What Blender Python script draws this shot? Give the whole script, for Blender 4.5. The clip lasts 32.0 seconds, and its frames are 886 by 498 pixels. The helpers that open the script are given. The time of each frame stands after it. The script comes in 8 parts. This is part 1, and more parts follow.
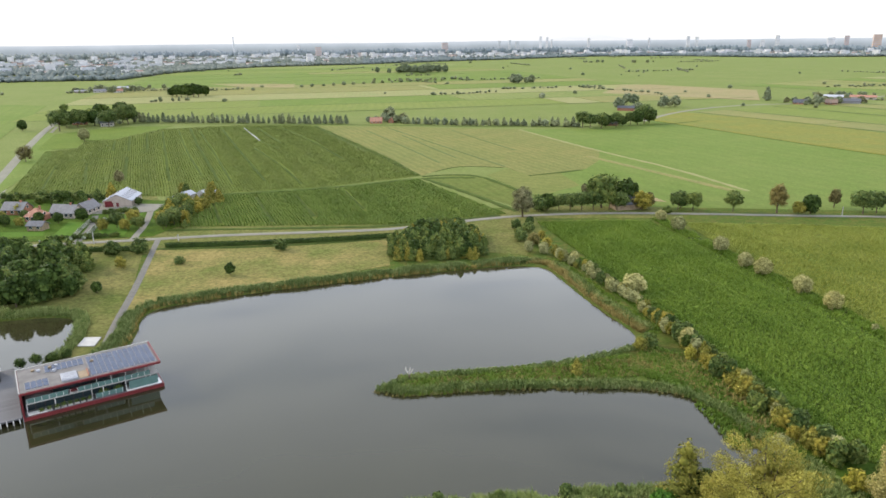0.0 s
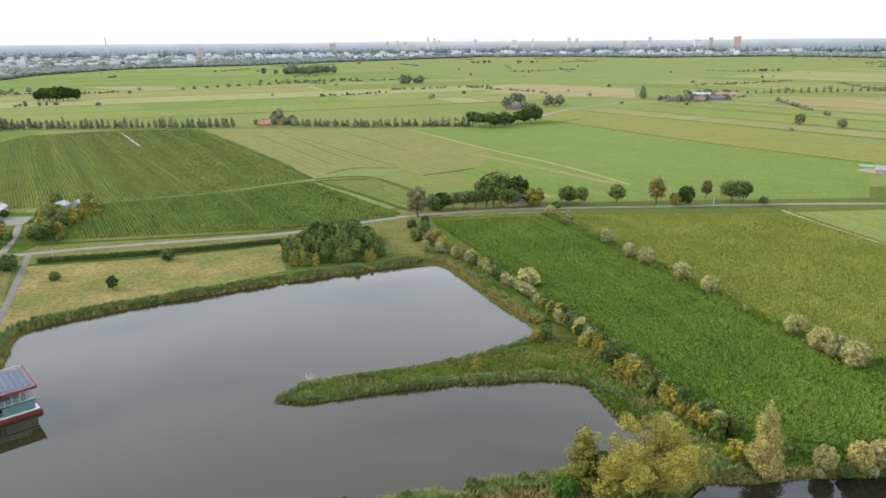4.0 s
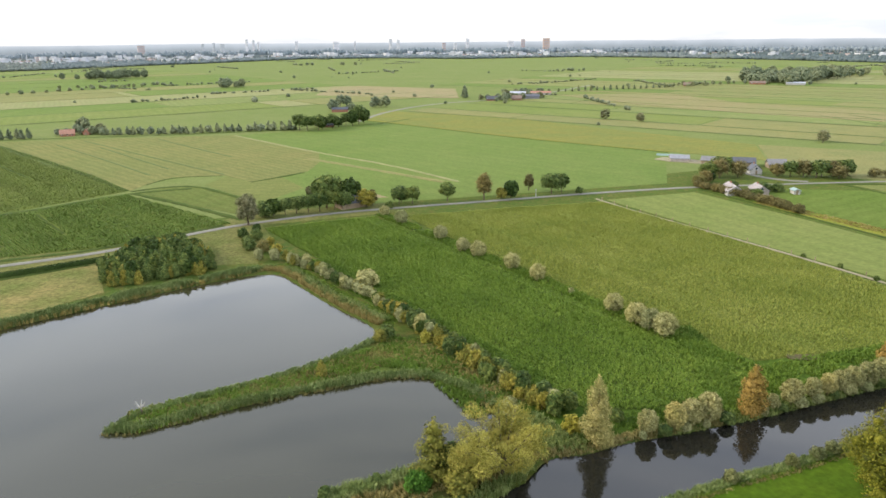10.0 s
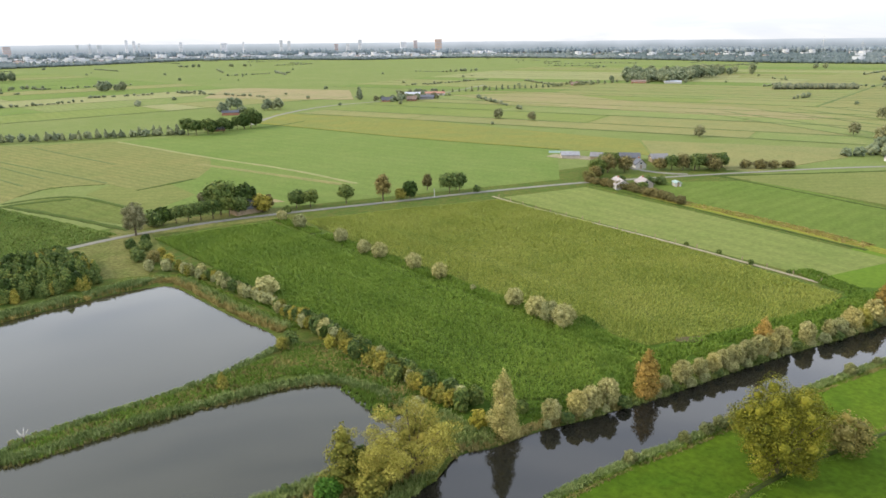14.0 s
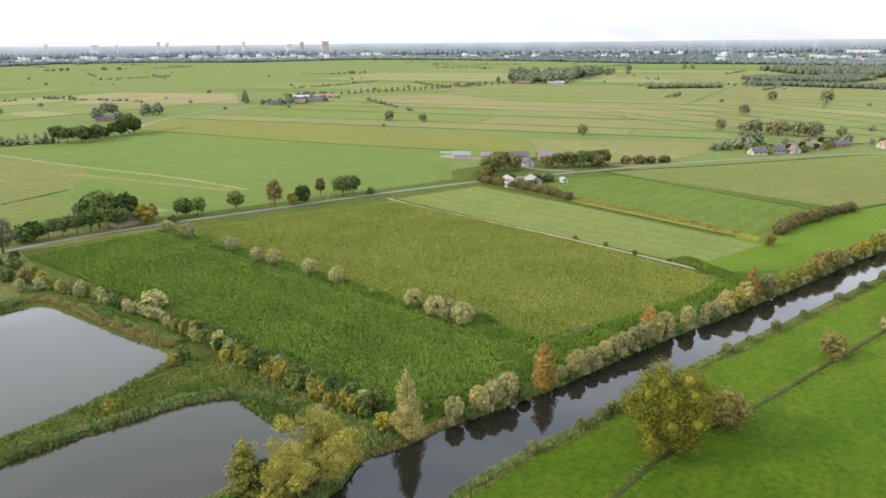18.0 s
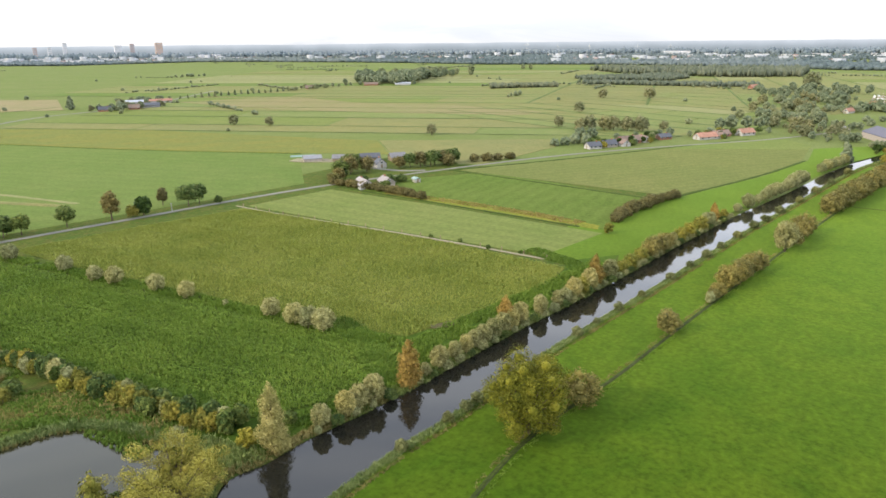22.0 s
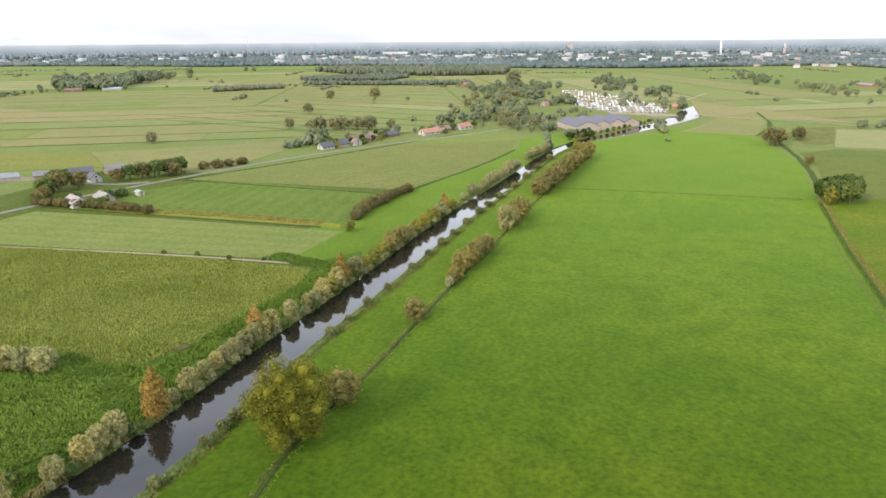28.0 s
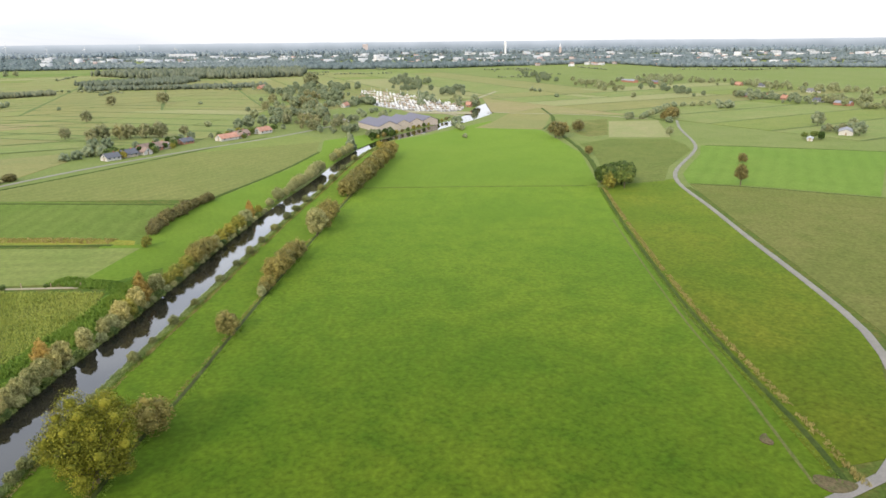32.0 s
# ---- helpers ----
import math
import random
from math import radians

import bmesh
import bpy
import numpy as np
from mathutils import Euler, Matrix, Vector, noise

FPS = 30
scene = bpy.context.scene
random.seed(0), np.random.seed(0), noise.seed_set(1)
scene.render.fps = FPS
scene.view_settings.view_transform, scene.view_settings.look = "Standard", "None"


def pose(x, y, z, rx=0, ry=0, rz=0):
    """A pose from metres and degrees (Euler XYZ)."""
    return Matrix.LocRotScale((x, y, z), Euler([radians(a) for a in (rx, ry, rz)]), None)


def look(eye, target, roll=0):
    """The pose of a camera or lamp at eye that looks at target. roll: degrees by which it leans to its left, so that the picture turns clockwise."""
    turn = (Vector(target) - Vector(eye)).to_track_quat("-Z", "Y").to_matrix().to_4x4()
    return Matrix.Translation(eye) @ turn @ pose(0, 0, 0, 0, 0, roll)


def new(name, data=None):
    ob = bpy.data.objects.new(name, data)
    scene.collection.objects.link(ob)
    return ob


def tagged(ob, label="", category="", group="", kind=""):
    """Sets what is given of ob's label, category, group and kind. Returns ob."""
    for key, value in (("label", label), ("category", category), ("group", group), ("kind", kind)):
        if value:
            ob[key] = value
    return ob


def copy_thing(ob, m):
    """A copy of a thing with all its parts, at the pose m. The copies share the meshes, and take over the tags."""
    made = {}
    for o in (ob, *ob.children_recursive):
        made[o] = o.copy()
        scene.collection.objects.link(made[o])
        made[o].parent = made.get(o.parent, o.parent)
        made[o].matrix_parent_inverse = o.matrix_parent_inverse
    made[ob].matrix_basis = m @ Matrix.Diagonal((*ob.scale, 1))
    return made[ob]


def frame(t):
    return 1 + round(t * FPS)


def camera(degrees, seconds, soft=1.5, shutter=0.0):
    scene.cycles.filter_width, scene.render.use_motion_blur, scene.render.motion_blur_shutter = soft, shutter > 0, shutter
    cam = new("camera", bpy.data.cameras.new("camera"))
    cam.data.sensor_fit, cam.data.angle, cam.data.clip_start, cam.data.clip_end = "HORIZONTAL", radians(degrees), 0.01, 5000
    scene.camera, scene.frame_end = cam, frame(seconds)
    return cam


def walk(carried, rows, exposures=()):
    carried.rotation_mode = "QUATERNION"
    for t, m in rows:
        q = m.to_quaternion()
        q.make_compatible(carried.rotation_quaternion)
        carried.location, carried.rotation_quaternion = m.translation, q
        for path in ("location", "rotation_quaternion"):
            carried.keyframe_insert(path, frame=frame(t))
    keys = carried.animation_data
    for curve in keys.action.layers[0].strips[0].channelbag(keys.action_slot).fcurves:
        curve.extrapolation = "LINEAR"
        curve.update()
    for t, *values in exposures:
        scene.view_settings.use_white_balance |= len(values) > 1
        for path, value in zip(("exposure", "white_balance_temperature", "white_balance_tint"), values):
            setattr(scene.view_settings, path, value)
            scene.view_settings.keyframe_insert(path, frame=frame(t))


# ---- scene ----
cam = camera(64.89, 32.0, soft=1.6)

PATH = [
    (0, pose(0, 0, 72, 73.40, 0.57, -0.36)),
    (0.5, pose(0, 0, 72, 73.36, 0.45, -1.05)),
    (1, pose(0, 0, 72, 73.35, 0.45, -3.06)),
    (1.5, pose(0, 0, 72, 73.34, 0.47, -4.37)),
    (2, pose(0, 0, 72, 73.35, 0.46, -5.49)),
    (2.5, pose(0, 0, 72, 73.36, 0.49, -6.46)),
    (3, pose(0, 0, 72, 73.35, 0.50, -7.39)),
    (3.5, pose(0, 0, 72, 73.36, 0.48, -8.32)),
    (5.5, pose(0, 0, 72, 73.39, 0.50, -12.22)),
    (6, pose(0, 0, 72, 73.39, 0.50, -13.77)),
    (6.5, pose(0, 0, 72, 73.39, 0.49, -15.43)),
    (7, pose(0, 0, 72, 73.39, 0.49, -16.79)),
    (7.5, pose(0, 0, 72, 73.39, 0.50, -17.87)),
    (8, pose(0, 0, 72, 73.40, 0.50, -18.93)),
    (8.5, pose(0, 0, 72, 73.39, 0.50, -19.99)),
    (9, pose(0, 0, 72, 73.40, 0.51, -21.05)),
    (9.5, pose(0, 0, 72, 73.40, 0.51, -22.11)),
    (10, pose(0, 0, 72, 73.40, 0.51, -23.12)),
    (10.5, pose(0, 0, 72, 73.39, 0.51, -24.11)),
    (11, pose(0, 0, 72, 73.38, 0.49, -25.08)),
    (11.5, pose(0, 0, 72, 73.40, 0.49, -26.07)),
    (12, pose(0, 0, 72, 73.39, 0.50, -27.06)),
    (12.5, pose(0, 0, 72, 73.39, 0.49, -28.06)),
    (13, pose(0, 0, 72, 73.39, 0.46, -29.35)),
    (13.5, pose(0, 0, 72, 73.39, 0.50, -30.50)),
    (14, pose(0, 0, 72, 73.40, 0.51, -31.57)),
    (14.5, pose(0, 0, 72, 73.40, 0.51, -32.65)),
    (16.5, pose(0, 0, 72, 73.44, 0.47, -37.08)),
    (17, pose(0, 0, 72, 73.45, 0.50, -38.24)),
    (17.5, pose(0, 0, 72, 73.45, 0.53, -39.27)),
    (18, pose(0, 0, 72, 73.47, 0.50, -40.41)),
    (18.5, pose(0, 0, 72, 73.48, 0.49, -41.46)),
    (19, pose(0, 0, 72, 73.50, 0.48, -42.66)),
    (19.5, pose(0, 0, 72, 73.49, 0.50, -43.91)),
    (20, pose(0, 0, 72, 73.49, 0.46, -45.46)),
    (20.5, pose(0, 0, 72, 73.50, 0.50, -47.05)),
    (21, pose(0, 0, 72, 73.48, 0.49, -48.96)),
    (21.5, pose(0, 0, 72, 73.48, 0.48, -50.70)),
    (22, pose(0, 0, 72, 73.49, 0.49, -52.60)),
    (22.5, pose(0, 0, 72, 73.48, 0.50, -54.30)),
    (23, pose(0, 0, 72, 73.48, 0.46, -56.17)),
    (23.5, pose(0, 0, 72, 73.48, 0.48, -57.88)),
    (24, pose(0, 0, 72, 73.47, 0.46, -59.78)),
    (24.5, pose(0, 0, 72, 73.46, 0.46, -61.48)),
    (25, pose(0, 0, 72, 73.44, 0.47, -63.36)),
    (25.5, pose(0, 0, 72, 73.44, 0.49, -65.06)),
    (27.5, pose(0, 0, 72, 73.40, 0.49, -72.33)),
    (28, pose(0, 0, 72, 73.41, 0.44, -74.27)),
    (28.5, pose(0, 0, 72, 73.40, 0.52, -76.02)),
    (29, pose(0, 0, 72, 73.41, 0.55, -77.93)),
    (29.5, pose(0, 0, 72, 73.40, 0.55, -79.65)),
    (30, pose(0, 0, 72, 73.39, 0.57, -81.56)),
    (30.5, pose(0, 0, 72, 73.39, 0.60, -83.27)),
    (31, pose(0, 0, 72, 73.38, 0.61, -85.34)),
    (31.5, pose(0, 0, 72, 73.38, 0.59, -87.45)),
    (32, pose(0, 0, 72, 73.37, 0.54, -90.32)),
]
walk(cam, PATH)

# ---- light: a bright overcast evening sky with a soft low sun behind thin cloud ----
SUN_EL, SUN_AZ = 28.0, -62.0   # height above the horizon; azimuth from +y towards +x
world = bpy.data.worlds.new("overcast_sky")
scene.world = world
world.use_nodes = True
wt = world.node_tree
wt.nodes.clear()


def node(tree, kind, **values):
    nd = tree.nodes.new(kind)
    for key, value in values.items():
        nd.inputs[key.replace("_", " ")].default_value = value
    return nd


def mixed(tree, fac, a, b, how="MIX"):
    """A colour mix; each of fac, a, b is a socket or a value."""
    nd = tree.nodes.new("ShaderNodeMix")
    nd.data_type, nd.blend_type = "RGBA", how
    for slot, v in ((0, fac), (6, a), (7, b)):
        if isinstance(v, bpy.types.NodeSocket):
            tree.links.new(v, nd.inputs[slot])
        elif slot:
            nd.inputs[slot].default_value = (*v[:3], 1)
        else:
            nd.inputs[slot].default_value = v
    return nd.outputs[2]


def calc(tree, how, a, b=0.0, c=0.0):
    nd = tree.nodes.new("ShaderNodeMath")
    nd.operation = how
    for slot, v in enumerate((a, b, c)):
        if isinstance(v, bpy.types.NodeSocket):
            tree.links.new(v, nd.inputs[slot])
        else:
            nd.inputs[slot].default_value = v
    return nd.outputs[0]


def ramp(tree, fac, stops):
    nd = tree.nodes.new("ShaderNodeValToRGB")
    tree.links.new(fac, nd.inputs[0])
    els = nd.color_ramp.elements
    while len(els) < len(stops):
        els.new(0.5)
    for el, (p, col) in zip(els, stops):
        el.position, el.color = p, (*col, 1) if len(col) == 3 else col
    return nd.outputs[0]


sky = wt.nodes.new("ShaderNodeTexSky")
sky.sky_type, sky.sun_disc = "NISHITA", False
sky.sun_elevation, sky.sun_rotation = radians(SUN_EL), radians(SUN_AZ)
coord = wt.nodes.new("ShaderNodeTexCoord")
split = wt.nodes.new("ShaderNodeSeparateXYZ")
wt.links.new(coord.outputs["Generated"], split.inputs[0])
up = calc(wt, "MAXIMUM", split.outputs[2], 0.0)
# cloud deck: direction projected on a flat layer, so the clouds flatten towards the horizon
flatten = wt.nodes.new("ShaderNodeMapping")
flatten.inputs["Scale"].default_value = (1.0, 1.0, 7.0)
wt.links.new(coord.outputs["Generated"], flatten.inputs[0])
deck = node(wt, "ShaderNodeTexNoise", Scale=3.2, Detail=6.0, Roughness=0.55, Distortion=0.4)
wt.links.new(flatten.outputs[0], deck.inputs[0])
cloud = ramp(wt, deck.outputs[0], [(0.34, (0.76, 0.79, 0.85)), (0.46, (0.89, 0.9, 0.925)), (0.6, (0.98, 0.98, 0.985))])
cloud = mixed(wt, 1.0, cloud, ramp(wt, up, [(0.0, (1, 1, 1)), (0.25, (0.93, 0.98, 1.07)), (0.7, (0.9, 0.98, 1.14))]), "MULTIPLY")
grade = calc(wt, "MINIMUM", calc(wt, "MULTIPLY_ADD", up, 5.6, 0.98), calc(wt, "MULTIPLY_ADD", up, -1.6, 2.8))
lit = wt.nodes.new("ShaderNodeVectorMath")
lit.operation = "SCALE"
wt.links.new(cloud, lit.inputs[0])
wt.links.new(grade, lit.inputs["Scale"])
clear = wt.nodes.new("ShaderNodeVectorMath")
clear.operation = "SCALE"
clear.inputs["Scale"].default_value = 0.1
wt.links.new(sky.outputs[0], clear.inputs[0])
dome = mixed(wt, 0.94, clear.outputs[0], lit.outputs[0])
back = node(wt, "ShaderNodeBackground", Strength=1.0)
wt.links.new(dome, back.inputs[0])
wout = wt.nodes.new("ShaderNodeOutputWorld")
wt.links.new(back.outputs[0], wout.inputs[0])

sun = new("sun", bpy.data.lights.new("sun", "SUN"))
sun.data.energy, sun.data.angle, sun.data.color = 3.0, radians(10), (1.0, 0.87, 0.66)
se, sa = radians(SUN_EL), radians(SUN_AZ)
sun.matrix_basis = look((300 * math.sin(sa) * math.cos(se), 300 * math.cos(sa) * math.cos(se), 300 * math.sin(se)), (0, 0, 0))
scene.view_settings.exposure = 0.25

# ---- materials ----
LAND = 0.35      # level of the land; the water stands at 0


def shader(name, rough=0.85, spec=0.25, metal=0.0):
    m = bpy.data.materials.new(name)
    m.use_nodes = True
    t = m.node_tree
    bs = t.nodes["Principled BSDF"]
    bs.inputs["Roughness"].default_value = rough
    bs.inputs["Specular IOR Level"].default_value = spec
    bs.inputs["Metallic"].default_value = metal
    return m, t, bs


def ground_mat(name, a, b, c, big=0.02, mid=0.12, fine=1.6, rough=0.95, bump=0.25, rows=None, contrast=1.0, sheen=0.1):
    """Soil and vegetation: three colours broken up at three scales; rows = (angle, metres, depth) for drill lines."""
    a, b, c = ((q[0] * 1.1, q[1], q[2] * 0.95) for q in (a, b, c))
    m, t, bs = shader(name, rough, 0.04)
    bs.inputs["Sheen Weight"].default_value = sheen
    bs.inputs["Sheen Roughness"].default_value = 0.4
    bs.inputs["Sheen Tint"].default_value = (0.4, 0.62, 0.09, 1)
    geo = t.nodes.new("ShaderNodeNewGeometry")
    pos = geo.outputs["Position"]
    tex = []
    for s, det in ((big, 5.0), (mid, 5.0), (fine, 4.0)):
        nd = node(t, "ShaderNodeTexNoise", Scale=s, Detail=det, Roughness=0.6)
        t.links.new(pos, nd.inputs[0])
        tex.append(nd.outputs[0])
    col = mixed(t, ramp(t, tex[0], [(0.38, (0, 0, 0)), (0.62, (1, 1, 1))]), a, b)
    col = mixed(t, ramp(t, tex[1], [(0.45, (0, 0, 0)), (0.72, (0.8, 0.8, 0.8))]), col, c)
    lo, hi = 1 - 0.35 * contrast, 1 + 0.3 * contrast
    col = mixed(t, 1.0, col, ramp(t, tex[2], [(0.3, (lo,) * 3), (0.7, (hi,) * 3)]), "MULTIPLY")
    if rows:
        ang, period, depth = rows
        dot = t.nodes.new("ShaderNodeVectorMath")
        dot.operation = "DOT_PRODUCT"
        t.links.new(pos, dot.inputs[0])
        dot.inputs[1].default_value = (math.cos(radians(ang)), math.sin(radians(ang)), 0)
        wob = calc(t, "MULTIPLY_ADD", tex[1], 1.2 * period, dot.outputs["Value"])
        wave = calc(t, "SINE", calc(t, "MULTIPLY", wob, 2 * math.pi / period))
        gain = calc(t, "MULTIPLY_ADD", wave, depth * 0.5, 1 - depth * 0.25)
        sc = t.nodes.new("ShaderNodeVectorMath")
        sc.operation = "SCALE"
        t.links.new(col, sc.inputs[0])
        t.links.new(gain, sc.inputs["Scale"])
        col = sc.outputs[0]
    t.links.new(col, bs.inputs["Base Color"])
    bm = node(t, "ShaderNodeBump", Strength=bump, Distance=0.25)
    t.links.new(tex[2], bm.inputs["Height"])
    t.links.new(bm.outputs[0], bs.inputs["Normal"])
    return m


def hazed_mat(name, a, b, c, *args, **kw):
    """Polder grass of the far fields, lifted and blued to paint haze into the colour."""
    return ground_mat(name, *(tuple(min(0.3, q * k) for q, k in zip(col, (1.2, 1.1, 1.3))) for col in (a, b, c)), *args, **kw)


def leaf_mat(name, dark, mid, light, rough=0.65, spec=0.08, clump=0.35, amount=0.9, single=0.6):
    """Foliage: every leaf or blade takes its own shade, every plant its own tone."""
    m, t, bs = shader(name, rough, spec)
    geo = t.nodes.new("ShaderNodeNewGeometry")
    info = t.nodes.new("ShaderNodeObjectInfo")
    nd = node(t, "ShaderNodeTexNoise", Scale=clump, Detail=3.0)
    t.links.new(geo.outputs["Position"], nd.inputs[0])
    f = calc(t, "MULTIPLY_ADD", nd.outputs[0], amount, calc(t, "MULTIPLY_ADD", geo.outputs["Random Per Island"], single, 0.48 - 0.5 * (amount + single)))
    col = ramp(t, f, [(0.15, dark), (0.5, mid), (0.9, light)])
    tone = ramp(t, info.outputs["Random"], [(0.0, (0.78, 0.82, 0.8)), (0.5, (1, 1, 1)), (1.0, (1.2, 1.12, 0.95))])
    col = mixed(t, 1.0, col, tone, "MULTIPLY")
    t.links.new(col, bs.inputs["Base Color"])
    return m


def plain_mat(name, col, rough=0.7, spec=0.3, metal=0.0, vary=0.15, scale=0.8, streak=1.0):
    """Built surfaces: one colour with stains and grain of their own."""
    m, t, bs = shader(name, rough, spec, metal)
    tc = t.nodes.new("ShaderNodeTexCoord")
    mp = t.nodes.new("ShaderNodeMapping")
    mp.inputs["Scale"].default_value = (1, 1, streak)
    t.links.new(tc.outputs["Object"], mp.inputs[0])
    n1 = node(t, "ShaderNodeTexNoise", Scale=scale, Detail=5.0)
    n2 = node(t, "ShaderNodeTexNoise", Scale=scale * 9, Detail=3.0)
    for nd in (n1, n2):
        t.links.new(mp.outputs[0], nd.inputs[0])
    both = calc(t, "MULTIPLY_ADD", n2.outputs[0], 0.35, n1.outputs[0])
    lo, hi = tuple(x * (1 - vary) for x in col), tuple(min(1, x * (1 + vary)) for x in col)
    info = t.nodes.new("ShaderNodeObjectInfo")
    c = ramp(t, both, [(0.45, lo), (0.9, hi)])
    c = mixed(t, 1.0, c, ramp(t, info.outputs["Random"], [(0, (0.9, 0.9, 0.9)), (1, (1.06, 1.06, 1.06))]), "MULTIPLY")
    t.links.new(c, bs.inputs["Base Color"])
    bm = node(t, "ShaderNodeBump", Strength=0.15, Distance=0.02)
    t.links.new(n2.outputs[0], bm.inputs["Height"])
    t.links.new(bm.outputs[0], bs.inputs["Normal"])
    return m


def water_mat(name, col, ripple=0.02, rough=0.04, spec=0.5):
    m, t, bs = shader(name, rough, spec)
    bs.inputs["IOR"].default_value = 1.335
    geo = t.nodes.new("ShaderNodeNewGeometry")
    big = node(t, "ShaderNodeTexNoise", Scale=0.012, Detail=3.0, Distortion=1.2)
    fine = node(t, "ShaderNodeTexNoise", Scale=1.3, Detail=3.0)
    for nd in (big, fine):
        t.links.new(geo.outputs["Position"], nd.inputs[0])
    c = ramp(t, big.outputs[0], [(0.35, tuple(x * 0.86 for x in col)), (0.65, tuple(x * 1.12 for x in col))])
    t.links.new(c, bs.inputs["Base Color"])
    rr = ramp(t, big.outputs[0], [(0.42, (rough * 0.6,) * 3), (0.58, (rough * 1.5,) * 3)])
    t.links.new(rr, bs.inputs["Roughness"])
    bm = node(t, "ShaderNodeBump", Strength=ripple, Distance=0.05)
    t.links.new(fine.outputs[0], bm.inputs["Height"])
    t.links.new(bm.outputs[0], bs.inputs["Normal"])
    return m


